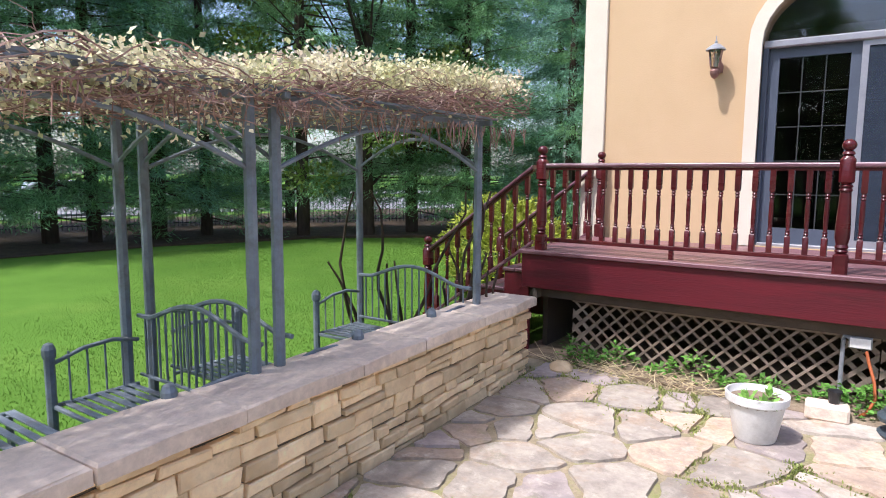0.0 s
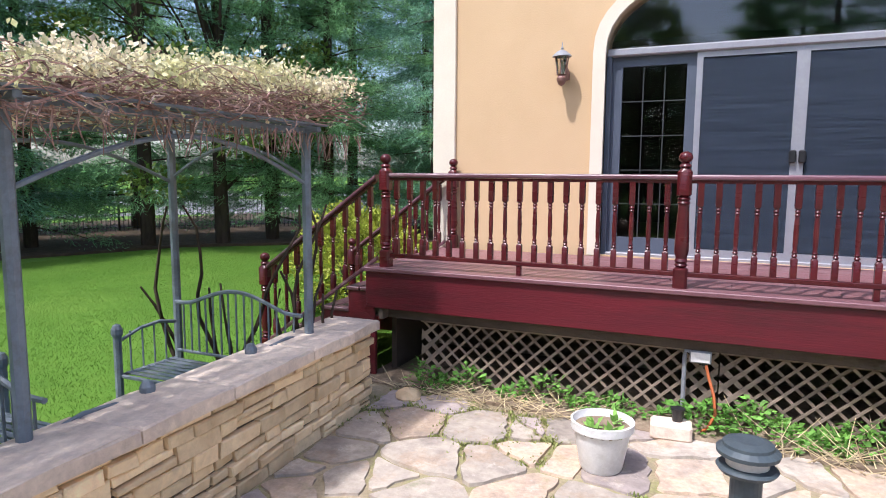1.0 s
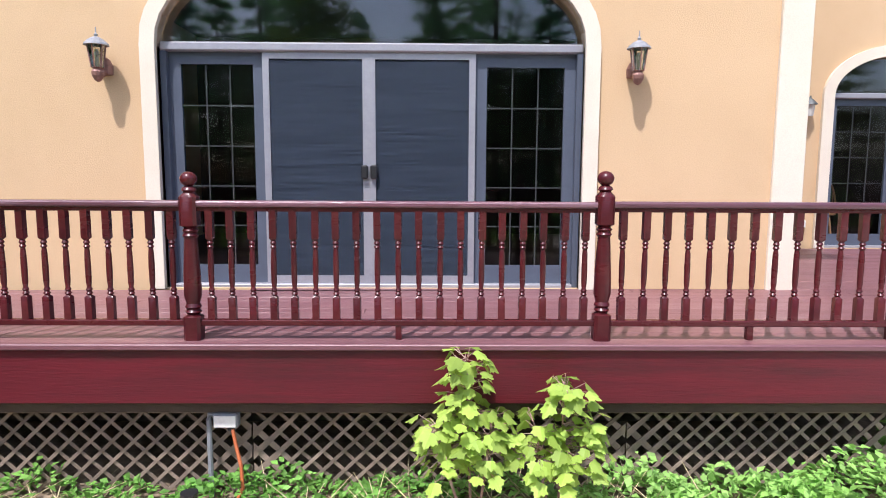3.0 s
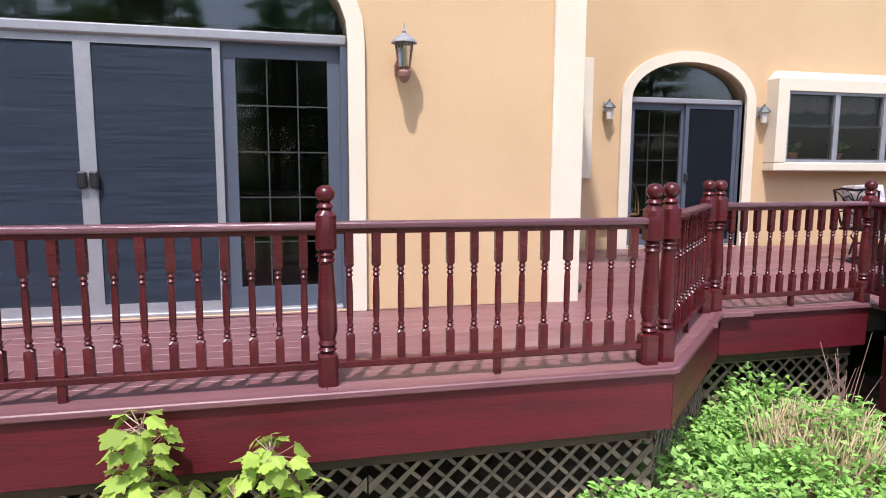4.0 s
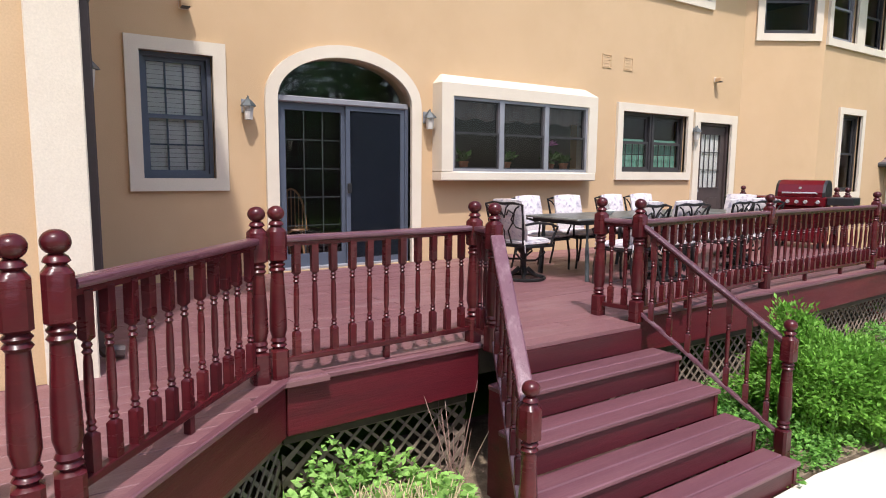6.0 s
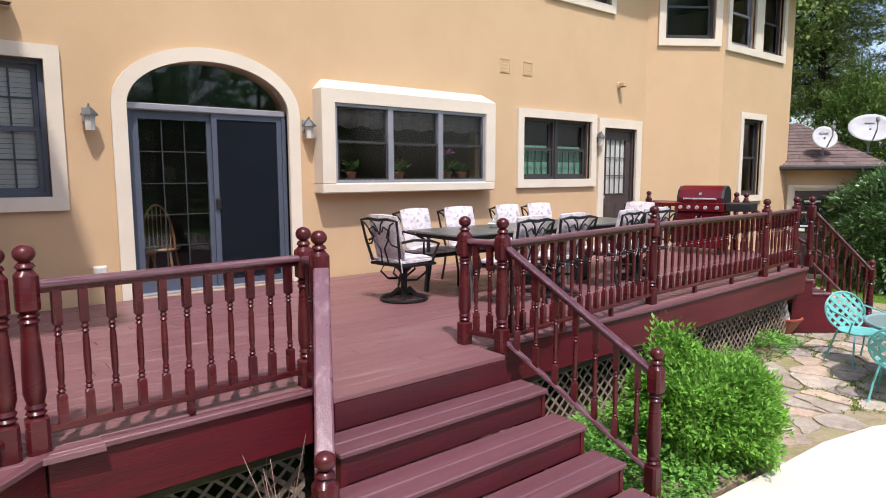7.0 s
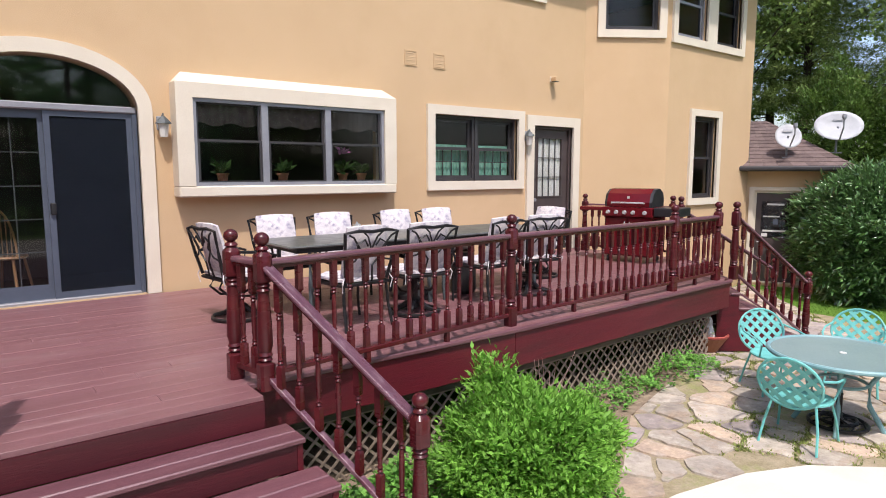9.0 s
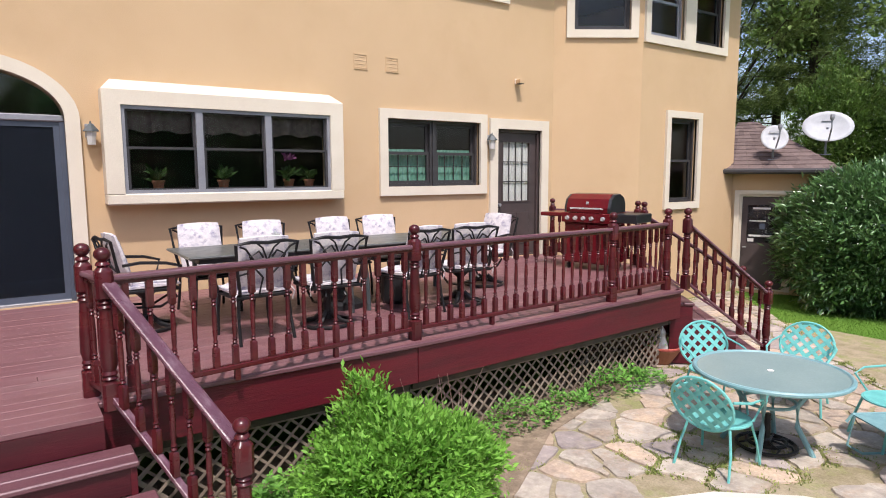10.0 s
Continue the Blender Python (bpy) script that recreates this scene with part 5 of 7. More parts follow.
# ---- east wing, dishes ----
def wing():
    # a low wing that runs out from the house end
    p, q = Vector((21.02, 10.05, 0)), Vector((21.75, 8.45, 0))
    d = q - p
    turn = math.degrees(math.atan2(d.y, d.x))
    m = Matrix.Translation(p) @ pose(0, 0, 0, 0, 0, turn)
    n = d.length - 0.05
    door = (0.10, 1.02, G, 2.18)
    structure("wall_low_wing", wall_mesh(rect_outline(-0.3, n, 0.0, 2.62), [rect_outline(*door)], 0.2), STUCCO, "peach stucco wall of the low wing", "wall", m)
    structure("wall_low_wing_end", box((n - 0.2, 0.2, 0), (n, 5.0, 2.62)), STUCCO, "end wall of the low wing", "wall", m)
    w = thing("door_4", "dark brown wing door with a glass pane and small signs", "door", m, kind="structure")
    part("door_frame", rect_frame(door[0], door[1], door[2], door[3], 0.05, 0.02, 0.12, 0.03), CREAM, w)
    part("door_leaf", box((door[0] + 0.052, 0.05, G + 0.03), (door[1] - 0.052, 0.09, 2.12), 0.006), BROWNDOOR, w)
    part("pane", box((0.26, 0.042, 1.15), (0.86, 0.049, 1.95)), PANE, w)
    for i, (x0, x1, z0, z1, mat) in enumerate(((0.36, 0.70, 1.86, 1.90, WHITE), (0.30, 0.62, 1.60, 1.63, WHITE), (0.50, 0.60, 1.44, 1.56, SLATEGREY), (0.30, 0.80, 1.28, 1.32, WHITE), (0.28, 0.40, 1.17, 1.24, WHITE))):
        part("sticker", box((x0, 0.036, z0), (x1, 0.041, z1)), mat, w)
    part("door_handle", tube([(0.20, 0.03, 1.05), (0.20, -0.02, 1.05), (0.27, -0.02, 1.05)], 0.012, 6), CHROME, w)
    structure("trim_wing_door", band([(0.10, G), (0.10, 2.18), (1.02, 2.18), (1.02, G)], [(0.0, G), (0.0, 2.26), (1.12, 2.26), (1.12, G)], -0.03, 0.02), CREAM, "cream surround of the wing door", "trim", m)
    # hipped roof with shingle courses
    e0, e1, zb, zt = -0.30, n + 0.22, 2.60, 3.70
    back = 2.0
    rf = structure("roof_low_wing", prism([(e0, -0.30), (e1, -0.30), (e1, 5.2), (e0, 5.2)], zb, zb + 0.10), DARKWOOD, "low hipped roof with brown shingles", "roof", m)
    rows = 13
    for i in range(rows):
        f0, f1 = i / rows, (i + 1.15) / rows
        def at(f):
            return (e0 + f * 0.12, e1 - f * 1.72, -0.30 + f * back, zb + 0.10 + f * (zt - zb))
        a, b = at(f0), at(min(f1, 1))
        k = 8
        for s in range(k):
            u0, u1 = s / k + 0.001, (s + 1) / k - 0.001
            x00, x01 = a[0] + (a[1] - a[0]) * u0, a[0] + (a[1] - a[0]) * u1
            x10, x11 = b[0] + (b[1] - b[0]) * u0, b[0] + (b[1] - b[0]) * u1
            bm = bmesh.new()
            lo = [bm.verts.new(v) for v in ((x00, a[2], a[3]), (x01, a[2], a[3]), (x11, b[2], b[3] - 0.01), (x10, b[2], b[3] - 0.01))]
            hi = [bm.verts.new(v) for v in ((x00, a[2], a[3] + 0.022), (x01, a[2], a[3] + 0.022), (x11, b[2], b[3] + 0.004), (x10, b[2], b[3] + 0.004))]
            bm.faces.new(lo[::-1]); bm.faces.new(hi)
            for c in range(4):
                bm.faces.new((lo[c], lo[(c + 1) % 4], hi[(c + 1) % 4], hi[c]))
            part("shingle", bm, SHINGLE, rf)
    # the hip towards the house end
    bm = bmesh.new()
    v = [bm.verts.new(p) for p in ((e0, -0.30, zb + 0.10), (e0 + 0.12, back - 0.3, zt + 0.10), (e0, 5.2, zb + 0.10))]
    bm.faces.new(v)
    part("hip_face", bm, SHINGLE, rf)
    bm = bmesh.new()
    v = [bm.verts.new(p) for p in ((e1, -0.30, zb + 0.10), (e1, 5.2, zb + 0.10), (e0 + 0.12, 4.2, zt + 0.10), (e1 - 1.72, back - 0.3, zt + 0.10))]
    bm.faces.new(v)
    part("hip_face", bm, SHINGLE, rf)
    part("gutter", tube([(e0, -0.36, zb + 0.06), (e1, -0.36, zb + 0.06)], 0.06, 8), DARKFRAME, rf)


wing()


def dish(name, label, x, y, z, rx, rz, foot_z, turn):
    t = thing(name, label, "satellite dish", pose(x, y, foot_z, 0, 0, turn))
    h = z - foot_z
    bm = bmesh.new()
    rings = []
    tilt = pose(0, 0, h, 62)
    for k in range(6):
        f = k / 5
        rings.append([bm.verts.new(tilt @ Vector((rx * f * math.cos(a), rz * f * math.sin(a), 0.16 * rx * f * f - 0.05))) for a in np.linspace(0, 2 * math.pi, 25)[:-1]] if k else [bm.verts.new(tilt @ Vector((0, 0, -0.05)))])
    for i in range(24):
        bm.faces.new((rings[0][0], rings[1][i], rings[1][(i + 1) % 24]))
    for a, b in zip(rings[1:], rings[2:]):
        for i in range(24):
            j = (i + 1) % 24
            bm.faces.new((a[i], b[i], b[j], a[j]))
    ob = smooth(part("reflector", bm, DISHGREY, t, "white oval reflector"), 60)
    sol = ob.modifiers.new("thick", "SOLIDIFY"); sol.thickness = 0.012
    part("mast", tube([(0, 0.10, 0), (0, 0.10, h * 0.6), (0, 0.02, h)], 0.022, 8), LAMPGREY, t)
    arm = [tilt @ Vector((0, -rz * 0.95, 0.1 * rx)), tilt @ Vector((0, -rz * 0.75, 0.40)), tilt @ Vector((0, -rz * 0.25, 0.50))]
    part("feed_arm", tube(arm, 0.016, 6), LAMPGREY, t)
    part("receiver", lathe([(0.03, -0.05), (0.045, 0.0), (0.035, 0.06)], 8, Matrix.Translation(arm[2])), LAMPGREY, t)
    part("foot_plate", box((-0.10, 0.0, -0.01), (0.10, 0.2, 0.012)), LAMPGREY, t)
    part("badge", box((-0.10, -0.02, 0), (0.10, 0.02, 0.004)), LAMPGREY, ob, "", tilt @ pose(0, rz * 0.45, 0.0))


dish("satellite_dish", "small white satellite dish on the wing roof", 21.33, 9.43, 3.36, 0.26, 0.29, 2.90, -52)
dish("satellite_dish", "large oval white satellite dish on the wing roof", 22.2, 8.8, 3.56, 0.47, 0.36, 3.0, -58)


# ---- vine arbours and benches ----
ARB = surface("weathered_blue_grey_iron", (0.19, 0.225, 0.26), (0.14, 0.165, 0.195), scale=7, rough=0.55, bump=0.2, c=(0.10, 0.09, 0.085), patch=0.6, patch_scale=5)
AX0, AX1 = -3.74, -2.44


def bench(m):
    """An iron bench between two posts, its back at y=0, sitting towards +y; x runs along it."""
    t = thing("iron_bench", "grey-green iron garden bench with a curved slatted back", "bench", m, "garden benches")
    w = AX1 - AX0 - 0.06
    x0, x1 = 0.03, 0.03 + w
    top = [(x0 + w * f, -0.0, 0.86 + 0.13 * math.sin(math.pi * min(1, max(0, (f - 0.1) / 0.8))) ** 1.3) for f in np.linspace(0, 1, 17)]
    part("back_top_rail", tube(top, 0.016, 6), ARB, t)
    part("back_bottom_rail", tube([(x0, 0, 0.46), (x1, 0, 0.46)], 0.013, 6), ARB, t)
    for i in range(1, 16):
        x = x0 + w * i / 16
        zt = 0.86 + 0.13 * math.sin(math.pi * min(1, max(0, (i / 16 - 0.1) / 0.8))) ** 1.3
        part("back_rod", tube([(x, 0, 0.46), (x, 0, zt)], 0.008, 5), ARB, t)
    for i in range(7):
        y = 0.06 + i * 0.068
        part("seat_slat", box((x0, y, 0.405), (x1, y + 0.042, 0.417), 0.003), ARB, t)
    part("seat_front_rail", tube([(x0, 0.55, 0.40), (x1, 0.55, 0.40)], 0.016, 6), ARB, t)
    for s, x in ((0, x0), (1, x1)):
        part("seat_end_rail", tube([(x, 0.02, 0.40), (x, 0.55, 0.40)], 0.014, 6), ARB, t)
        part("arm_post", tube([(x, 0.56, 0.0), (x, 0.56, 0.72)], 0.030, 8), ARB, t)
        part("arm_post_knob", lathe([(0.034, 0.70), (0.040, 0.72), (0.040, 0.755), (0.026, 0.785), (0.006, 0.795)], 10, pose(x, 0.56, 0)), ARB, t)
        part("arm_rail", tube([(x, 0.01, 0.70), (x, 0.18, 0.735), (x, 0.36, 0.72), (x, 0.55, 0.66)], 0.014, 6), ARB, t)
        for k in range(4):
            y = 0.12 + k * 0.11
            part("arm_rod", tube([(x, y, 0.40), (x, y, 0.72)], 0.007, 5), ARB, t)
    return t


def arbour(y0, y1):
    t = thing("arbour", "blue-grey iron arbour frame carrying a grape vine", "arbour", pose(0, 0, 0.09), "vine arbours")
    for x in (AX0, AX1):
        for y in (y0, y1):
            part("post", tube([(x, y, 0), (x, y, 2.20)], 0.034, 8), ARB, t)
    for y in (y0, y1):
        part("arch", tube([(AX0 + (AX1 - AX0) * f, y, 1.86 + 0.24 * math.sin(math.pi * f)) for f in np.linspace(0, 1, 13)], 0.014, 6), ARB, t)
        part("beam", box((AX0 - 0.25, y - 0.02, 2.19), (AX1 + 0.12, y + 0.02, 2.23), 0.006), ARB, t)
    for x in (AX0, AX1):
        part("arch", tube([(x, y0 + (y1 - y0) * f, 1.82 + 0.28 * math.sin(math.pi * f)) for f in np.linspace(0, 1, 15)], 0.014, 6), ARB, t)
        part("beam", box((x - 0.02, y0 + 0.03, 2.18), (x + 0.02, y1 - 0.03, 2.22), 0.006), ARB, t)
    for i in range(13):
        x = AX0 - 0.1 + (AX1 - AX0 + 0.2) * i / 12
        part("roof_slat", box((x - 0.02, y0 - 0.1, 2.235), (x + 0.02, y1 + 0.1, 2.25)), ARB, t)


arbour(2.70, 4.80)
arbour(0.60, 2.53)
b1 = bench(pose(AX1, 4.76, 0.09, 0, 0, 180))
copy_thing(b1, pose(AX0, 2.82, 0.09))
copy_thing(b1, pose(AX1, 2.60, 0.09, 0, 0, 180))
t = thing("slatted_table", "low grey iron slatted table beside the garden bench", "table", pose(-3.20, 1.45, 0.09))
part("table_frame", tube([(-0.60, -0.42, 0.40), (0.60, -0.42, 0.40), (0.60, 0.42, 0.40), (-0.60, 0.42, 0.40)], 0.018, 6, True), ARB, t)
for i in range(12):
    y = -0.40 + i * 0.07
    part("slat", box((-0.59, y, 0.405), (0.59, y + 0.042, 0.418), 0.003), ARB, t)
for sx in (-1, 1):
    for sy in (-1, 1):
        part("leg", tube([(sx * 0.56, sy * 0.38, 0.40), (sx * 0.57, sy * 0.39, 0.0)], 0.02, 6), ARB, t)

VINEBARK = surface("vine_cane", (0.36, 0.215, 0.18), (0.22, 0.13, 0.11), scale=20, rough=0.9, bump=0.3, island=0.5, c=(0.58, 0.47, 0.40), patch=0.7, patch_scale=6)
VINELEAF = leafy("young_vine_leaves", (0.55, 0.56, 0.28), (0.82, 0.71, 0.57), 0.45, 0.35)


def vine():
    t = thing("grape_vine", "tangled grape vine with pale young leaves on the arbours", "vine", pose(0, 0, 0))
    r = random.Random(3)
    bm = bmesh.new()
    def add_cane(bm, p, d, n, step, rad):
        roof = 2.16 + 0.055 * max(0, p.y - 1) + 0.05 * min(0, p.y - 1.5) + r.uniform(0.0, 0.18)
        pts = [p]
        for _ in range(n):
            d = (d + Vector((r.uniform(-0.4, 0.4), r.uniform(-0.4, 0.4), r.uniform(-0.25, 0.25)))).normalized()
            d.z = max(-0.35, min(0.35, d.z + 2.2 * (roof - p.z)))
            p = p + d * step
            p.x = max(-4.1, min(-2.22 + r.uniform(-0.05, 0.03), p.x))
            p.y = min(5.32, p.y)
            pts.append(p.copy())
        add_tube(bm, pts, [rad * (1 - 0.6 * i / n) for i in range(n + 1)], 4)
    for k in range(1700):
        x, y = r.uniform(-4.0, -2.4), r.uniform(-0.3, 5.1)
        if r.random() < 0.33:
            x = r.uniform(-2.7, -2.28)
        add_cane(bm, Vector((x, y, 2.16 + 0.055 * max(0, y - 1) + 0.05 * min(0, y - 1.5) + r.uniform(0, 0.16))), Vector((r.uniform(-0.6, 0.6), r.uniform(-1, 1), 0)), 6, r.uniform(0.06, 0.14), r.uniform(0.003, 0.0075))
    for k in range(260):
        p = Vector((r.uniform(-2.5, -2.22), r.uniform(-0.3, 5.2), 2.27))
        d = Vector((r.uniform(-0.2, 0.15), r.uniform(-0.5, 0.5), -1)).normalized()
        L = r.uniform(0.06, 0.22)
        add_tube(bm, [p, p + d * L * 0.5 + Vector((0, r.uniform(-.03, .03), 0)), p + d * L], [0.005, 0.004, 0.002], 4)
    part("cane_tangle", bm, VINEBARK, t, "tangle of brown and grey canes")["kind"] = "stuff"
    n = 33000
    g = np.random.default_rng(21)
    x, y = g.uniform(-4.1, -2.28, n), g.uniform(-0.3, 5.28, n)
    hump = 2.31 + 0.095 * np.maximum(0, y - 1.4) + 0.095 * np.minimum(0, y - 1.9) + 0.025 * np.sin(y * 2.1) + 0.03 * np.sin(y * 5 + x * 3) + 0.03 * np.sin(x * 4)
    edge = g.random(n) < 0.22
    x[edge] = g.uniform(-2.75, -2.24, edge.sum())
    z = hump + g.normal(0, 0.045, n)
    z[edge] -= g.uniform(-0.02, 0.05, edge.sum())
    low = (g.random(n) < 0.03) & (y > 1.8)
    z[low] -= 0.22
    p = np.stack([x, y, z], 1)
    L = g.uniform(0.018, 0.046, n)
    part("leaves", leaf_mesh("leaves", p, g.normal(0, 1, (n, 3)) + np.array([0.3, 0, 0.2]), g.normal(0, 0.6, (n, 3)) + np.array([0, 0, 1.0]), L, L * 0.7), VINELEAF, t, "pale yellow-green young leaves")
    for (x, y, n0) in ((-3.45, 5.15, 4), (-3.0, 5.1, 4), (-2.7, 5.2, 4), (-4.1, 5.2, 2)):
        for k in range(n0):
            q = Vector((x + r.uniform(-0.1, 0.1), y + r.uniform(-0.1, 0.1), 0.08))
            d = Vector((r.uniform(-0.5, 0.5), r.uniform(-0.2, 0.4), 1))
            pts = [q]
            for _ in range(r.choice((5, 6, 9))):
                d = (d + Vector((r.uniform(-0.5, 0.5), r.uniform(-0.4, 0.4), 0.35))).normalized()
                q = q + d * 0.20
                pts.append(q)
            part("climbing_stem", tube(pts, [0.024 - 0.017 * i / len(pts) for i in range(len(pts))], 5), BARK, t)


vine()

# ---- things on the patio ----
t = thing("plant_pot", "white plastic plant pot with soil and sprouts", "plant pot", pose(-0.31, 4.93, G + 0.004))
smooth(part("pot", lathe([(0.125, 0.0), (0.135, 0.02), (0.175, 0.25), (0.178, 0.262), (0.196, 0.265), (0.198, 0.315), (0.185, 0.318), (0.178, 0.27), (0.17, 0.26), (0.0, 0.259)], 28), WHITE, t), 40)
part("soil", lathe([(0.176, 0.25), (0.174, 0.272), (0.001, 0.28)], 20), SOIL, t)
SPROUT = leafy("fresh_leaves", (0.25, 0.48, 0.10), (0.34, 0.56, 0.16), 0.35)
WEED = leafy("ground_cover_leaves", (0.13, 0.32, 0.055), (0.21, 0.42, 0.09), 0.45)
for k in range(4):
    part("sprout", leaf_clump(np.random.default_rng(30 + k), 9, 0.07, 0.06, 0.8), SPROUT, t, "", pose(rnd.uniform(-0.12, 0.12), rnd.uniform(-0.12, 0.12), 0.275))

t = thing("bollard_light", "dark green-grey garden bollard light with a ribbed cap", "garden light", pose(0.49, 4.33, G))
BOL = surface("dark_teal_metal", (0.055, 0.075, 0.085), (0.04, 0.055, 0.065), scale=9, rough=0.5, bump=0.1)
part("post", lathe([(0.075, 0), (0.075, 0.39)], 20), BOL, t)
part("collar", lathe([(0.085, 0.39), (0.13, 0.405), (0.145, 0.425), (0.13, 0.435), (0.08, 0.44)], 22), BOL, t)
part("lens", lathe([(0.10, 0.44), (0.105, 0.50)], 20), LAMPGLASS, t, "yellowed ribbed glass")
part("cap", lathe([(0.145, 0.495), (0.148, 0.515), (0.12, 0.535), (0.118, 0.55), (0.07, 0.565), (0.0, 0.567)], 22), BOL, t)

t = thing("junction_box", "grey electrical box with a conduit pipe under the deck", "junction box", pose(0.16, 5.95, 0))
part("box", box((-0.01, -0.04, 0.62), (0.14, 0.03, 0.71), 0.008), LAMPGREY, t)
part("conduit", tube([(-0.045, 0, G), (-0.045, 0, 0.66), (-0.04, 0, 0.70), (0.0, 0, 0.69)], 0.016, 8), LAMPGREY, t)
part("lid", box((0.0, -0.046, 0.63), (0.13, -0.04, 0.70)), WHITE, t)
ORANGE = surface("orange_cord", (0.50, 0.13, 0.04), scale=10, rough=0.5, bump=0)
t = thing("extension_cord", "orange extension cord hanging from the box", "cord", pose(0, 0, 0))
part("cord", tube([(0.26, 5.93, 0.63), (0.29, 5.90, 0.52), (0.33, 5.86, 0.40), (0.345, 5.83, 0.28), (0.30, 5.80, 0.18), (0.26, 5.74, 0.17)], 0.011, 6), ORANGE, t)
part("plug", box((0.235, 5.915, 0.60), (0.275, 5.945, 0.645), 0.006), BLACK, t)
t = thing("concrete_block", "tan stone block beside the lattice", "stone block", pose(0.06, 5.62, G, 0, 0, 5))
part("block", box((-0.14, -0.09, 0.0), (0.14, 0.09, 0.12), 0.018), CAPSTONE, t)
t = thing("nursery_pot", "small black plastic pot on the stone block", "plant pot", pose(0.10, 5.64, G + 0.12))
part("pot", lathe([(0.035, 0), (0.045, 0.08), (0.05, 0.08), (0.05, 0.095), (0.04, 0.095)], 12), BLACK, t)
t = thing("rock", "rough tan rock at the lattice corner", "rock", pose(-2.0, 5.55, G))
bm = bmesh.new()
bmesh.ops.create_icosphere(bm, subdivisions=2, radius=0.11)
for v in bm.verts:
    v.co *= 1 + 0.35 * noise.noise(v.co * 9)
    v.co.z = max(v.co.z * 0.6, -0.02) + 0.02
part("stone", bm, STONE, t)


# ---- plants along the deck ----
def ground_cover(name, label, spots, n, size, h, mat, seed, wide=0.62):
    """Low leafy growth over a set of patches (x, y, radius x, radius y)."""
    g = np.random.default_rng(seed)
    ps, ws, Ls = [], [], []
    for (x, y, rx, ry, hh) in spots:
        m = int(n * rx * ry)
        a, q = g.uniform(0, 2 * math.pi, m), np.sqrt(g.random(m))
        px, py = x + rx * q * np.cos(a), y + ry * q * np.sin(a)
        bump = 0.5 + 0.5 * np.sin(px * 7 + 1.3) * np.sin(py * 8 + px * 2)
        z = G + 0.02 + hh * h * (1 - q ** 3) * (0.25 + 0.75 * bump) * g.uniform(0.35, 1.0, m)
        ps.append(np.stack([px, py, z], 1))
        w = np.stack([np.cos(a), np.sin(a), np.full(m, 0.35)], 1) * 0.4 + g.normal(0, 0.6, (m, 3))
        w[:, 2] = np.abs(w[:, 2]) * 0.6
        ws.append(w); Ls.append(g.uniform(0.55, 1.25, m) * size)
    p, w, L = np.concatenate(ps), np.concatenate(ws), np.concatenate(Ls)
    up = g.normal(0, 0.35, p.shape) + np.array([0, 0, 1.0])
    ob = tagged(part(name, leaf_mesh(name, p, w, up, L, L * wide), mat), label, "plants", "", "stuff")
    return ob


ground_cover("ground_cover", "low green leafy ground cover along the lattice", [(-1.95, 5.86, .22, .14, .9), (-1.6, 5.95, .2, .12, .8), (-1.0, 5.92, .35, .12, .8), (-0.45, 5.9, .3, .14, .7), (0.2, 5.88, .3, .2, .9), (0.75, 5.85, .45, .22, .9), (1.3, 5.85, .4, .22, .8)], 4600, 0.058, 0.34, WEED, 41)
ground_cover("ground_cover", "lush bright green leafy growth by the deck", [(1.9, 5.8, .5, .25, .8), (2.7, 5.72, .6, .35, 1.0), (3.4, 5.68, .7, .38, 1.1), (4.2, 5.75, .8, .4, 1.1), (5.0, 6.1, .8, .55, 1.5), (5.8, 6.35, .8, .75, 1.7), (6.35, 6.5, .45, .6, 1.3), (6.0, 7.0, .8, .3, 1.7), (5.3, 6.7, .35, .35, 1.0)], 4200, 0.068, 0.36, SPROUT, 42)
ground_cover("ground_cover", "low green ivy below the far railing", [(9.0, 6.6, .45, .5, 1.0), (9.45, 6.15, .5, .45, 1.0), (9.9, 6.9, .6, .3, 1.1), (10.9, 6.95, .5, .3, 1.0), (12.1, 7.05, .55, .22, 1.3), (12.9, 7.1, .4, .16, 1.2), (13.7, 7.15, .6, .2, 1.3), (14.3, 7.2, .35, .2, 1.0), (8.9, 5.95, .2, .3, .5), (9.4, 5.92, .35, .2, .8), (9.9, 5.85, .35, .17, .7), (10.5, 5.8, .4, .14, .6), (9.25, 6.5, .5, .4, 1.5), (9.7, 6.6, .5, .35, 1.6)], 4400, 0.058, 0.32, WEED, 43)
DRY = surface("dry_grass_stalk", (0.60, 0.50, 0.31), (0.46, 0.36, 0.21), scale=12, rough=0.9, bump=0, island=0.35)


def stalks(name, label, x, y, rx, ry, n, h0, h1, lean, mat, rad, seed):
    g = random.Random(seed)
    bm = bmesh.new()
    for k in range(n):
        a, q = g.uniform(0, 2 * math.pi), math.sqrt(g.random())
        p = Vector((x + rx * q * math.cos(a), y + ry * q * math.sin(a), G))
        h = g.uniform(h0, h1)
        d = Vector((g.uniform(-lean, lean), g.uniform(-lean, lean), 1)) * h
        add_tube(bm, [p, p + d * 0.5, p + d + Vector((g.uniform(-.03, .03), g.uniform(-.03, .03), 0))], [rad, rad * 0.8, rad * 0.4], 4)
    return tagged(part(name, bm, mat), label, "plants", "", "stuff")


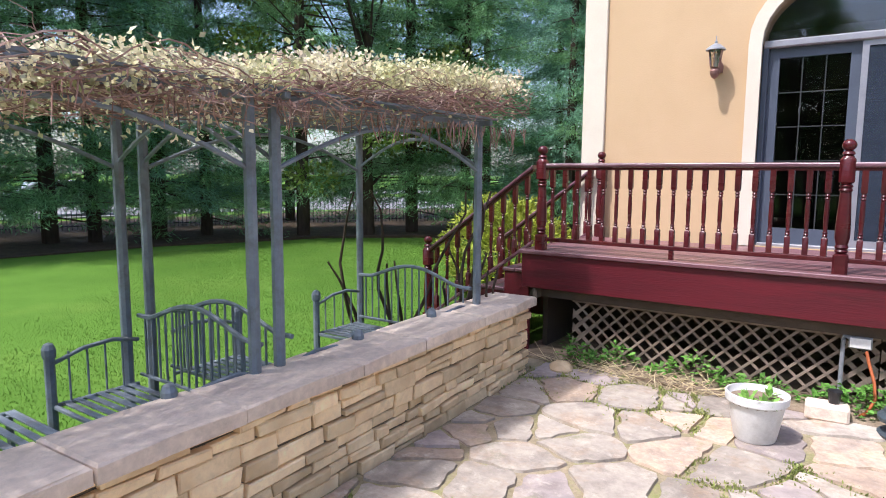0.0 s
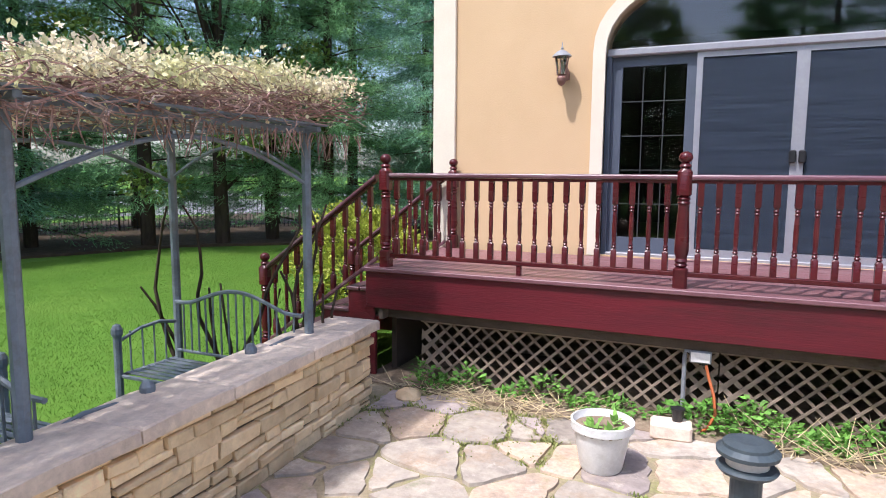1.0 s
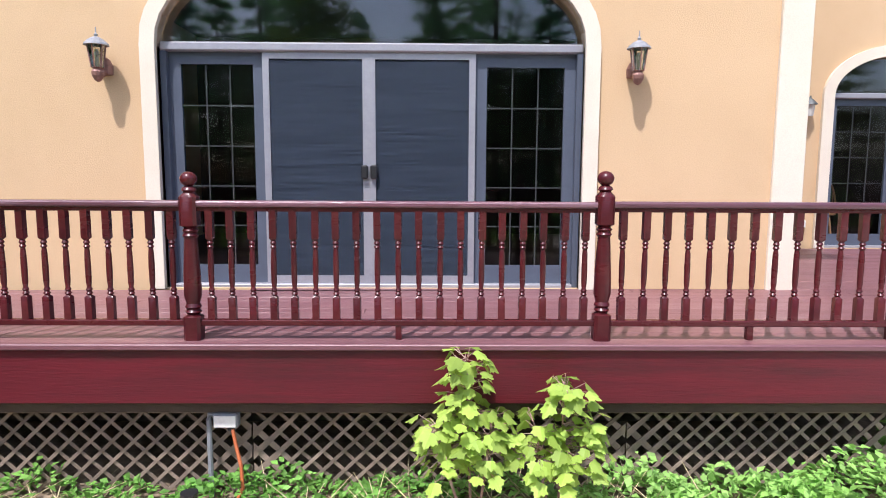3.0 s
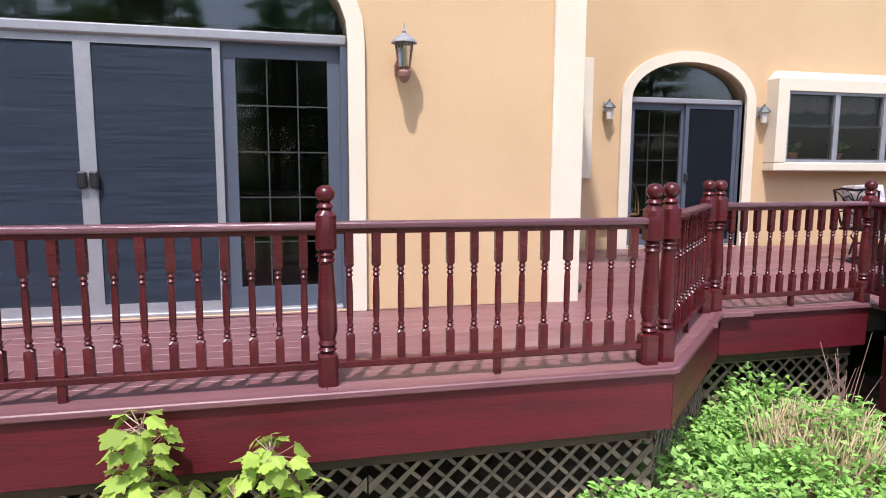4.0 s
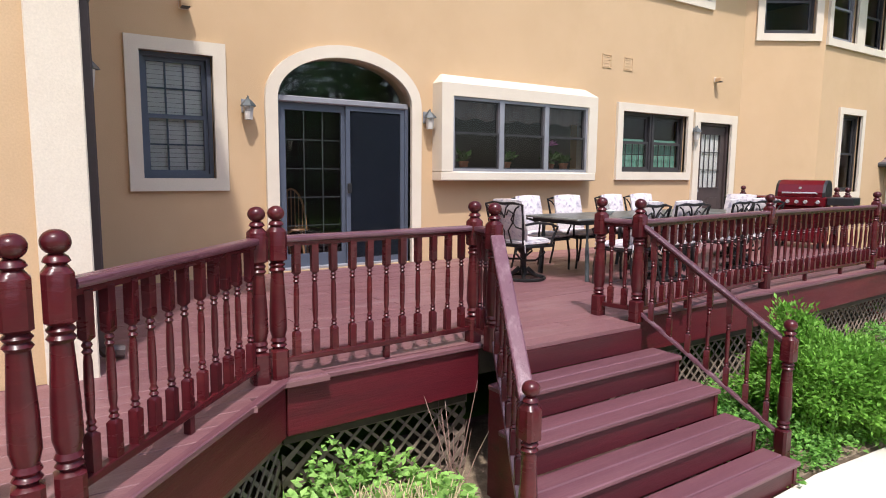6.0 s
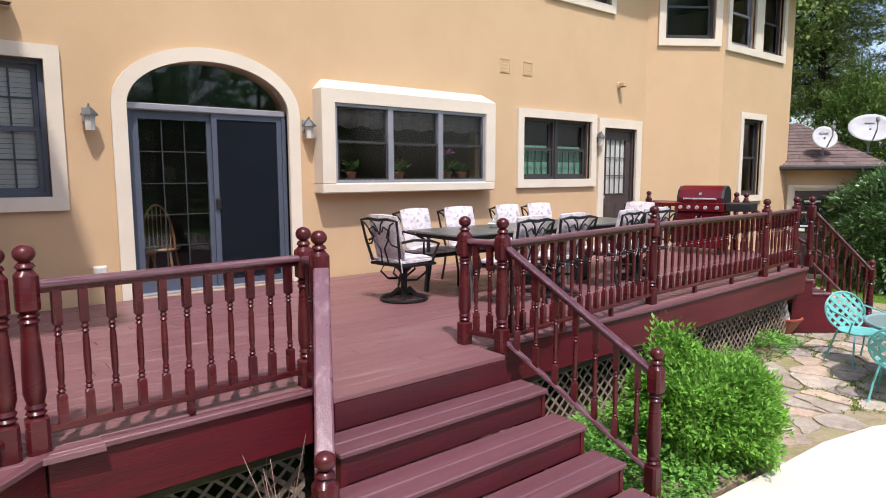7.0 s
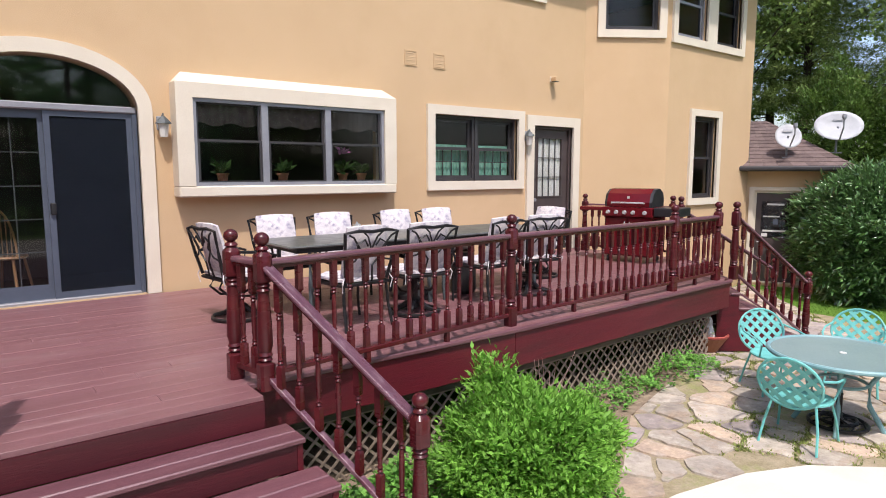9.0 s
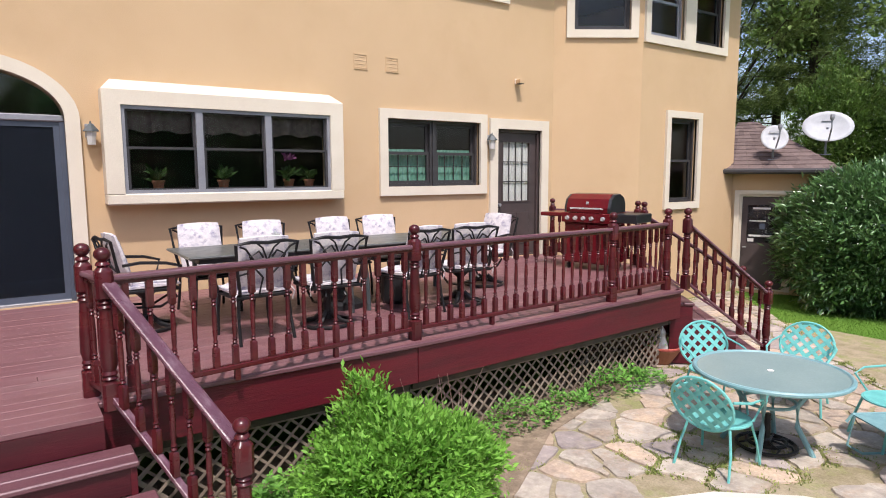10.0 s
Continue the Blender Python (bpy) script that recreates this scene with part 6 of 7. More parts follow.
stalks("cut_grass_stalks", "pale cut stalks of an ornamental grass clump", 5.92, 6.34, 0.42, 0.34, 800, 0.22, 0.47, 0.42, DRY, 0.0078, 5)
stalks("dead_stems", "dry brown stems and litter along the lattice", 1.9, 5.62, 1.3, 0.15, 220, 0.04, 0.26, 2.0, DRY, 0.004, 6)
stalks("dead_stems", "dry brown stems and litter along the lattice", -1.3, 5.74, 0.95, 0.17, 240, 0.02, 0.12, 3.5, DRY, 0.004, 7)
stalks("bare_twigs", "thin grey twigs beside the stairs", 6.75, 6.95, 0.12, 0.08, 12, 0.5, 0.85, 0.35, VINEBARK, 0.005, 8)
stalks("bare_twigs", "thin grey twigs below the far railing", 11.2, 7.0, 0.35, 0.1, 16, 0.5, 0.9, 0.3, VINEBARK, 0.004, 9)

MAPLE = leafy("maple_leaves", (0.34, 0.50, 0.08), (0.44, 0.58, 0.13), 0.3, 0.4)


def maple_leaf():
    """One five-lobed leaf in the x-y plane, 1 long."""
    lobes = [(0, 0), (0.20, -0.02), (0.40, 0.04), (0.38, 0.20), (0.58, 0.44), (0.42, 0.46), (0.38, 0.62), (0.22, 0.60), (0.17, 0.78), (0, 0.96)]
    pts = lobes + [(-x, y) for x, y in lobes[-2:0:-1]]
    return pts


def maple(x, y, stems, seed):
    g = random.Random(seed)
    t = thing("maple_sapling", "young maple sapling with fresh lime green leaves", "sapling", pose(x, y, G))
    outline = maple_leaf()
    verts, faces = [], []
    bm = bmesh.new()
    for (dx, dy, h) in stems:
        top = Vector((dx, dy, h))
        part("stem", tube([Vector((dx * 0.2, dy * 0.2, 0)), Vector((dx * 0.7, dy * 0.7, h * 0.55)), top], [0.010, 0.008, 0.004], 5), VINEBARK, t)
        for k in range(int(84 * h)):
            f = g.uniform(0.52, 1.02)
            a = g.uniform(0, 2 * math.pi)
            reach = g.uniform(0.07, 0.24) * (1.15 - 0.6 * f)
            p = Vector((dx * f, dy * f, h * f))
            q = p + Vector((math.cos(a) * reach, math.sin(a) * reach - 0.03, g.uniform(0.0, 0.08)))
            add_tube(bm, [p, q], 0.0025, 3)
            L = g.uniform(0.065, 0.11)
            rot = Euler((g.uniform(-1.2, -0.2), g.uniform(-0.4, 0.4), a - math.pi / 2)).to_matrix()
            base = len(verts)
            for u, v in outline:
                w = rot @ Vector((u * L, v * L, -0.25 * L * abs(u)))
                verts.append(q + w)
            n = len(outline)
            for i in range(1, n - 1):
                faces.append((base, base + i, base + i + 1))
    part("leaf_stalk", bm, VINEBARK, t)["kind"] = "stuff"
    part("leaves", sheet("leaves", verts, faces), MAPLE, t, "lime green five-lobed leaves")["kind"] = "stuff"


maple(1.72, 5.66, [(-0.05, 0.0, 1.0), (-0.22, -0.02, 0.62), (0.10, -0.03, 0.66)], 3)
maple(2.20, 5.64, [(0.02, -0.02, 0.86), (-0.14, 0.0, 0.62), (0.16, 0.0, 0.60)], 4)


def shrub(name, label, x, y, rx, ry, h, n, size, mat, seed, wide=0.42, rough_out=0.18, dense=0.75):
    """A rounded bush: woody stems inside, an uneven outer shell of leafy sprays."""
    g = np.random.default_rng(seed)
    t = thing(name, label, "bush", pose(x, y, G))
    bm = bmesh.new()
    for k in range(26):
        d = unit(g.normal(0, 1, 3) * np.array([1, 1, 0.3]) + np.array([0, 0, 0.7]))
        e = d * np.array([rx, ry, h]) * 0.8
        add_tube(bm, [(0, 0, 0), tuple(e * 0.5 + g.normal(0, 0.03, 3)), tuple(e)], [0.02, 0.012, 0.004], 4)
    part("stems", bm, BARK, t)
    m = n // 14
    d = unit(g.normal(0, 1, (m, 3)) + np.array([0, 0, 0.35]))
    lump = 1 + rough_out * (np.sin(d[:, 0] * 5 + seed) * np.sin(d[:, 1] * 6) + 0.6 * np.sin(d[:, 2] * 9 + d[:, 0] * 7))
    rad = lump * np.where(g.random(m) < dense, g.uniform(0.86, 1.0, m), g.uniform(0.45, 0.9, m))
    c = d * rad[:, None] * np.array([rx, ry, h * 0.56]) + np.array([0, 0, h * 0.46])
    c[:, 2] = np.maximum(c[:, 2], 0.03)
    cc = np.repeat(c, 14, 0) + g.normal(0, size * 0.6, (m * 14, 3))
    w = np.repeat(d, 14, 0) + g.normal(0, 0.65, (m * 14, 3)) + np.array([0, 0, 0.25])
    L = g.uniform(0.6, 1.2, m * 14) * size
    part("foliage", leaf_mesh("foliage", cc, w, g.normal(0, 0.5, cc.shape) + np.array([0, 0, 1.0]), L, L * wide), mat, t)
    return t


BUSH = leafy("bright_shrub_leaves", (0.165, 0.37, 0.05), (0.235, 0.46, 0.075), 0.35, 0.42)
RHODO = leafy("glossy_dark_leaves", (0.080, 0.175, 0.055), (0.13, 0.25, 0.08), 0.45, 0.2)
gloss = RHODO.node_tree.nodes["Principled BSDF"].inputs
gloss["Specular IOR Level"].default_value = 1.0
RHODO.node_tree.links.remove(gloss["Roughness"].links[0])
gloss["Roughness"].default_value = 0.28
shrub("shrub", "dense bright green rounded shrub below the railing", 10.28, 6.16, 0.72, 0.56, 0.80, 30000, 0.06, BUSH, 2)
shrub("shrub", "upright sprig of the bright green shrub", 10.12, 6.40, 0.26, 0.22, 1.0, 4000, 0.06, BUSH, 3, 0.42, 0.3)
shrub("large_bush", "large dark glossy-leaved bush beside the wing door", 21.62, 7.38, 1.75, 1.75, 2.5, 60000, 0.15, RHODO, 5, 0.32, 0.12)
shrub("yellow_green_bush", "yellow-green leafy bush beside the lawn steps", -4.15, 8.4, 1.0, 0.8, 1.3, 12000, 0.075, leafy("yellow_green_leaves", (0.30, 0.36, 0.05), (0.42, 0.46, 0.07), 0.4), 6, 0.5)
ARBORV = leafy("arborvitae_sprays", (0.10, 0.18, 0.035), (0.14, 0.23, 0.05), 0.4)
for x, y, h in ((25.2, 9.6, 4.6), (25.6, 8.6, 4.3), (25.9, 10.6, 4.9)):
    shrub("arborvitae", "tall yellow-green arborvitae behind the wing", x, y, 0.75, 0.75, h, 9000, 0.13, ARBORV, int(h * 10), 0.4)

# ---- turquoise set ----
TURQ = surface("turquoise_paint", (0.16, 0.50, 0.46), (0.12, 0.42, 0.39), scale=8, rough=0.42, bump=0.12, c=(0.10, 0.32, 0.31), patch=0.4, patch_scale=7)
TEAL = surface("blue_green_table_paint", (0.20, 0.36, 0.37), (0.16, 0.30, 0.32), scale=8, rough=0.42, bump=0.1)


def bistro_table(x, y):
    t = thing("round_table", "round turquoise metal table with a frosted glass top", "table", pose(x, y, G))
    part("glass_top", lathe([(0.62, 0.712), (0.62, 0.722)], 40), surface("table_frost", (0.235, 0.32, 0.305), (0.20, 0.28, 0.275), scale=2, rough=0.22, bump=0.04), t, "frosted grey-green glass")
    part("rim", tube([(0.64 * math.cos(a), 0.64 * math.sin(a), 0.715) for a in np.linspace(0, 2 * math.pi, 49)[:-1]], 0.022, 8, True), TEAL, t)
    part("umbrella_ring", lathe([(0.03, 0.7222), (0.03, 0.728)], 12), WHITE, t)
    part("leg_ring", tube([(0.22 * math.cos(a), 0.22 * math.sin(a), 0.44) for a in np.linspace(0, 2 * math.pi, 25)[:-1]], 0.016, 6, True), TEAL, t)
    for k in range(4):
        a = math.pi * (k / 2 + 0.1)
        part("leg", tube([(q * math.cos(a), q * math.sin(a), z) for q, z in ((0.52, 0.70), (0.34, 0.62), (0.23, 0.44), (0.24, 0.25), (0.38, 0.0))], 0.024, 8), TEAL, t)


bistro_table(13.68, 5.38)


def umbrella_base(x, y):
    t = thing("umbrella_base", "black iron umbrella base with scrolled rings under the table", "umbrella base", pose(x, y, G + 0.012))
    for rad, z in ((0.25, 0.02), (0.16, 0.05)):
        part("ring", tube([(rad * math.cos(a), rad * math.sin(a), z) for a in np.linspace(0, 2 * math.pi, 29)[:-1]], 0.018, 6, True), BLACKIRON, t)
    for k in range(8):
        a = math.pi * k / 4
        part("scroll", tube([(q * math.cos(a + b), q * math.sin(a + b), z) for q, b, z in ((0.25, 0.0, 0.02), (0.21, 0.22, 0.05), (0.14, 0.1, 0.06), (0.05, 0.0, 0.07))], 0.010, 5), BLACKIRON, t)
    part("socket", lathe([(0.0, 0.0), (0.055, 0.0), (0.05, 0.06), (0.03, 0.09), (0.027, 0.30), (0.032, 0.31), (0.0, 0.31)], 12), BLACKIRON, t)
    part("knob", tube([(0.025, 0, 0.24), (0.06, 0, 0.24)], 0.010, 6), BLACKIRON, t)


umbrella_base(13.68, 5.38)


def garden_chair(m=None):
    """A round-backed lattice chair; it faces -y."""
    t = thing("garden_chair", "turquoise metal chair with a round woven-strap back", "chair", m or pose(0, 0, 0), "turquoise chairs")
    back = pose(0, 0.24, 0.37, -18)
    bw, bh = 0.265, 0.25
    hoop = [back @ Vector((bw * math.cos(a), 0, bh + bh * math.sin(a))) for a in np.linspace(0, 2 * math.pi, 29)[:-1]]
    part("back_hoop", tube(hoop, 0.013, 6, True), TURQ, t)
    for s in (-1, 1):
        for k in range(-4, 5):
            o = k * 0.088
            pts = []
            # straps run at 45 degrees across the hoop
            best = [q for q in np.linspace(-0.45, 0.45, 61) if ((q * 0.7071 - s * o * 0.7071) / bw) ** 2 + ((q * 0.7071 * s + o * 0.7071) / bh) ** 2 < 0.97]
            if len(best) < 2:
                continue
            pts = [back @ Vector((q * 0.7071 - s * o * 0.7071, 0.004 * s, bh + (q * 0.7071 * s + o * 0.7071))) for q in (best[0], best[-1])]
            d = (pts[1] - pts[0])
            nrm = (back.to_3x3() @ Vector((0, 1, 0))).normalized()
            side = d.cross(nrm).normalized() * 0.020
            bm = bmesh.new()
            lo = [bm.verts.new(v) for v in (pts[0] - side, pts[0] + side, pts[1] + side, pts[1] - side)]
            hi = [bm.verts.new(v.co + nrm * 0.003) for v in lo]
            bm.faces.new(lo[::-1]); bm.faces.new(hi)
            for c in range(4):
                bm.faces.new((lo[c], lo[(c + 1) % 4], hi[(c + 1) % 4], hi[c]))
            part("back_strap", bm, TURQ, t)
    part("seat", lathe([(0.22, 0.40), (0.245, 0.41), (0.24, 0.422), (0.0, 0.415)], 24), TURQ, t)
    part("seat_rim", tube([(0.25 * math.cos(a), 0.25 * math.sin(a), 0.412) for a in np.linspace(0, 2 * math.pi, 25)[:-1]], 0.012, 6, True), TURQ, t)
    for s in (-1, 1):
        part("arm", tube([(s * 0.25, 0.30, 0.68), (s * 0.31, 0.12, 0.65), (s * 0.31, -0.10, 0.63), (s * 0.28, -0.20, 0.58), (s * 0.24, -0.10, 0.42)], 0.011, 6), TURQ, t)
        part("front_leg", tube([(s * 0.20, -0.15, 0.40), (s * 0.24, -0.20, 0.2), (s * 0.26, -0.24, 0.0)], 0.012, 6), TURQ, t)
        part("back_leg", tube([(s * 0.18, 0.18, 0.40), (s * 0.22, 0.23, 0.2), (s * 0.24, 0.29, 0.0)], 0.012, 6), TURQ, t)
    return t


gc = garden_chair(pose(13.02, 5.46, G, 0, 0, 95))
copy_thing(gc, pose(14.22, 6.24, G, 0, 0, -35))
copy_thing(gc, pose(14.96, 5.72, G, 0, 0, -75))
copy_thing(gc, pose(14.70, 4.75, G, 0, 0, -128))


def lounger(m):
    t = thing("sun_lounger", "dark teal metal mesh lounger on runners", "sun lounger", m)
    part("mesh_seat", prism([(-0.9, -0.28), (0.35, -0.28), (0.35, 0.28), (-0.9, 0.28)], 0.36, 0.372), TEAL, t)
    part("mesh_back", box((0, -0.28, 0), (0.65, 0.28, 0.012)), TEAL, t, "", pose(0.35, 0, 0.372, 0, -38))
    for s in (-1, 1):
        part("side_rail", tube([(-0.95, s * 0.29, 0.30), (-0.9, s * 0.29, 0.37), (0.35, s * 0.29, 0.37), (0.87, s * 0.29, 0.78)], 0.014, 6), TEAL, t)
        part("runner", tube([(-0.9, s * 0.26, 0.36), (-0.95, s * 0.26, 0.1), (-0.8, s * 0.26, 0.015), (0.2, s * 0.26, 0.015), (0.45, s * 0.26, 0.05), (0.40, s * 0.26, 0.37)], 0.012, 6), TEAL, t)


lounger(pose(14.75, 4.15, G, 0, 0, -32))

# pot with a small figure-shaped ornament by the lattice end, and a bucket
t = thing("flower_bowl", "shallow terracotta bowl with a white and green ornament", "planter", pose(15.12, 7.55, G))
part("bowl", lathe([(0.12, 0), (0.22, 0.16), (0.25, 0.20), (0.25, 0.235), (0.22, 0.235), (0.20, 0.19), (0.0, 0.18)], 20), CLAY, t)
part("rim", tube([(0.25 * math.cos(a), 0.25 * math.sin(a), 0.235) for a in np.linspace(0, 2 * math.pi, 25)[:-1]], 0.018, 6, True), surface("red_rim", (0.36, 0.07, 0.05), scale=8, rough=0.6, bump=0.1), t)
part("ornament", lathe([(0.09, 0.18), (0.085, 0.26), (0.05, 0.36), (0.055, 0.41), (0.04, 0.45), (0.005, 0.50)], 12), WHITE, t, "plain white cone-shaped ornament")
part("foliage", leaf_clump(np.random.default_rng(51), 40, 0.14, 0.14, 1.0), SPROUT, t, "", pose(0.02, 0.06, 0.22))
t = thing("bucket", "grey plastic bucket under the corner steps", "bucket", pose(16.0, 7.72, G))
part("body", lathe([(0.10, 0), (0.13, 0.24), (0.14, 0.24), (0.14, 0.26), (0.12, 0.26)], 16), SLATEGREY, t)


# ---- trees ----
def conifer(name, height, spread, seed, needles, lo=0.8, label="", n_br=150, droop=0.25):
    r = np.random.default_rng(seed)
    t = thing(name, label, "tree", pose(0, 0, 0))
    bm = tube([(0, 0, -0.1), (0.03, 0.02, height * 0.35), (-0.02, 0.05, height * 0.7), (0, 0, height)], [0.19, 0.15, 0.09, 0.02], 8)
    cs, ws, ls = [], [], []
    for k in range(n_br):
        f = r.random() ** 0.85
        z = lo + (height - lo) * f
        reach = spread * (1 - f) ** 0.75 * r.uniform(0.55, 1.1) + 0.25
        a = r.random() * 2 * math.pi
        tip = np.array([math.cos(a) * reach, math.sin(a) * reach, z + reach * r.uniform(-droop, 0.15)])
        base = np.array([0, 0, z])
        if k % 3 == 0:
            add_tube(bm, [tuple(base), tuple((base + tip) / 2 + np.array([0, 0, 0.06])), tuple(tip)], [0.035, 0.02, 0.006], 4)
        m = int(110 + 110 * reach)
        s = r.uniform(0.2, 1.0, m) ** 0.7
        tuft = r.normal(0, 1, (12, 3)) * np.array([0.20, 0.20, 0.07]) * (0.5 + 0.3 * reach)
        p = base + np.outer(s, tip - base) + tuft[r.integers(0, 12, m)] * (0.4 + s[:, None]) + r.normal(0, 0.05, (m, 3))
        p[:, 2] += 0.10 * np.sin(s * 3)
        w = np.tile(unit((tip - base)[None])[0], (m, 1)) * 0.7 + r.normal(0, 0.6, (m, 3))
        w[:, 2] -= 0.15
        cs.append(p); ws.append(w); ls.append(r.uniform(0.10, 0.22, m))
    part("trunk", bm, BARK, t)
    c, w, L = np.concatenate(cs), np.concatenate(ws), np.concatenate(ls)
    part("crown", leaf_mesh("crown", c, w, r.normal(0, 1, c.shape), L, L * 0.12), needles, t)
    return t


def broadleaf(name, height, spread, seed, leaves, label, n=9000, size=0.16, lo=1.5):
    r = np.random.default_rng(seed)
    t = thing(name, label, "tree", pose(0, 0, 0))
    bm = tube([(0, 0, -0.1), (0.1, 0, height * 0.3), (0, 0.1, height * 0.6)], [0.2, 0.15, 0.08], 8)
    centres = []
    for k in range(46):
        a, f = r.random() * 2 * math.pi, r.random()
        z = lo + (height - lo) * f
        rad = spread * math.sin(math.pi * min(0.97, 0.15 + 0.8 * f)) * r.uniform(0.45, 1.0)
        p = np.array([math.cos(a) * rad, math.sin(a) * rad, z])
        centres.append((p, r.uniform(0.5, 1.0) * spread * 0.28))
        if k % 2 == 0:
            add_tube(bm, [(0, 0, z * 0.55), (p[0] * 0.5, p[1] * 0.5, z * 0.8), tuple(p)], [0.06, 0.03, 0.008], 5)
    part("trunk", bm, BARK, t)
    idx = r.integers(0, len(centres), n)
    cc = np.array([c[0] for c in centres])[idx]
    rr = np.array([c[1] for c in centres])[idx]
    d = unit(r.normal(0, 1, (n, 3)))
    p = cc + d * (rr * r.uniform(0.4, 1.0, n))[:, None] * np.array([1.2, 1.2, 0.75])
    L = r.uniform(0.6, 1.3, n) * size
    part("crown", leaf_mesh("crown", p, d + r.normal(0, 0.7, (n, 3)), r.normal(0, 1, (n, 3)), L, L * 0.62), leaves, t)
    return t


kinds = [conifer("pine_tree", 13, 2.9, 1, NEEDLE, 0.45, "tall dark green pine at the lawn edge", 210),
         conifer("pine_tree", 15, 3.2, 2, NEEDLE, 1.2, "tall dark green pine at the lawn edge", 210),
         conifer("spruce_tree", 12, 2.6, 3, NEEDLE_B, 0.6, "blue-green spruce in the tree belt", 210, 0.35)]
hemlock = conifer("hemlock_tree", 14, 3.6, 6, NEEDLE_C, 0.5, "olive green hemlock with layered branches behind the wing", 260, 0.2)
oak = broadleaf("broadleaf_tree", 11, 4.0, 4, BROADLEAF, "broad leafy tree with spring leaves", 16000, 0.15)
spots = []
for i in range(17):                      # first row along the lawn, curving from west to north
    f = i / 16
    a = radians(196 - 118 * f)
    spots.append((-2 + 14.5 * math.cos(a) + rnd.uniform(-0.7, 0.7), 5.5 + 14.0 * math.sin(a) * 0.95 + rnd.uniform(-0.7, 0.7)))
for i in (0, 2, 3, 5, 6, 8, 9, 10, 11, 12, 14):    # second row behind it, with gaps
    f = i / 14
    a = radians(200 - 122 * f)
    spots.append((-2 + 19.5 * math.cos(a) + rnd.uniform(-1, 1), 5.5 + 19 * math.sin(a) + rnd.uniform(-1, 1)))
for i in range(10):                      # behind the house end and the east lawn
    spots.append((27 + 9 * rnd.random(), 3 + i * 1.7 + rnd.uniform(-0.5, 0.5)))
for i in range(30):                      # south side, seen only mirrored in the glass
    spots.append((-22 + (i % 15) * 3.3 + rnd.uniform(-1, 1), (-15 if i < 15 else -20) - 3 * rnd.random()))
used = set()
for i, (x, y) in enumerate(spots):
    east_side = x > 24
    k = (hemlock if i % 3 else oak) if east_side else oak if i % 9 == 8 else kinds[i % 3]
    s = rnd.uniform(0.85, 1.15) * (0.93 if y < -10 else 1)
    m = pose(x, y, 0.05, 0, 0, rnd.uniform(0, 360))
    if k not in used:
        used.add(k)
        k.matrix_basis = m
    else:
        c = copy_thing(k, m)
        c.scale = (s, s, s)


# ---- far edge: fence, road, parked car ----
structure("road", prism([(-60, -30), (-27.5, -30), (-27.0, 6), (-24.5, 20), (-16, 32), (0, 42), (0, 56), (-60, 56)], 0.02, 0.10), surface("pale_road", (0.21, 0.21, 0.205), (0.17, 0.17, 0.165), scale=1, rough=0.9, bump=0.3), "pale grey road beyond the fence", "road")
# Litter colour is darkened to hold the shade under the pines.
structure("tree_litter", prism([(-34, -12), (-15.2, -10), (-14.6, 3), (-14.2, 9), (-12.6, 13.2), (-8.6, 16.6), (-2, 18.2), (-2, 30), (-20, 26), (-24, 10)], 0.0, 0.135), surface("painted_shade_needle_litter", (0.085, 0.062, 0.042), (0.055, 0.04, 0.028), scale=5, rough=0.97, bump=1.0, fine=40, mottle=0.35, spec=0.1), "brown needle litter under the pines, tree shade painted in", "ground")


def fence():
    pts = [(-21.5, -6), (-21.2, 2), (-20.0, 9), (-17.5, 15.5), (-13.0, 20.5), (-6.5, 24)]
    t = thing("iron_fence", "black iron picket fence beyond the trees", "fence", pose(0, 0, 0.1))
    bm = bmesh.new()
    for a, b in zip(pts, pts[1:]):
        a, b = Vector((*a, 0)), Vector((*b, 0))
        for z in (0.15, 1.05, 1.2):
            part("rail", tube([a + Vector((0, 0, z)), b + Vector((0, 0, z))], 0.018, 4), BLACKIRON, t)
        k = int((b - a).length / 0.13)
        for i in range(k):
            p = a + (b - a) * i / k
            add_tube(bm, [p, p + Vector((0, 0, 1.3))], 0.010, 4)
        part("post", tube([a, a + Vector((0, 0, 1.4))], 0.035, 6), BLACKIRON, t)
    ob = part("picket_row", bm, BLACKIRON, t)
    ob["kind"] = "stuff"


fence()


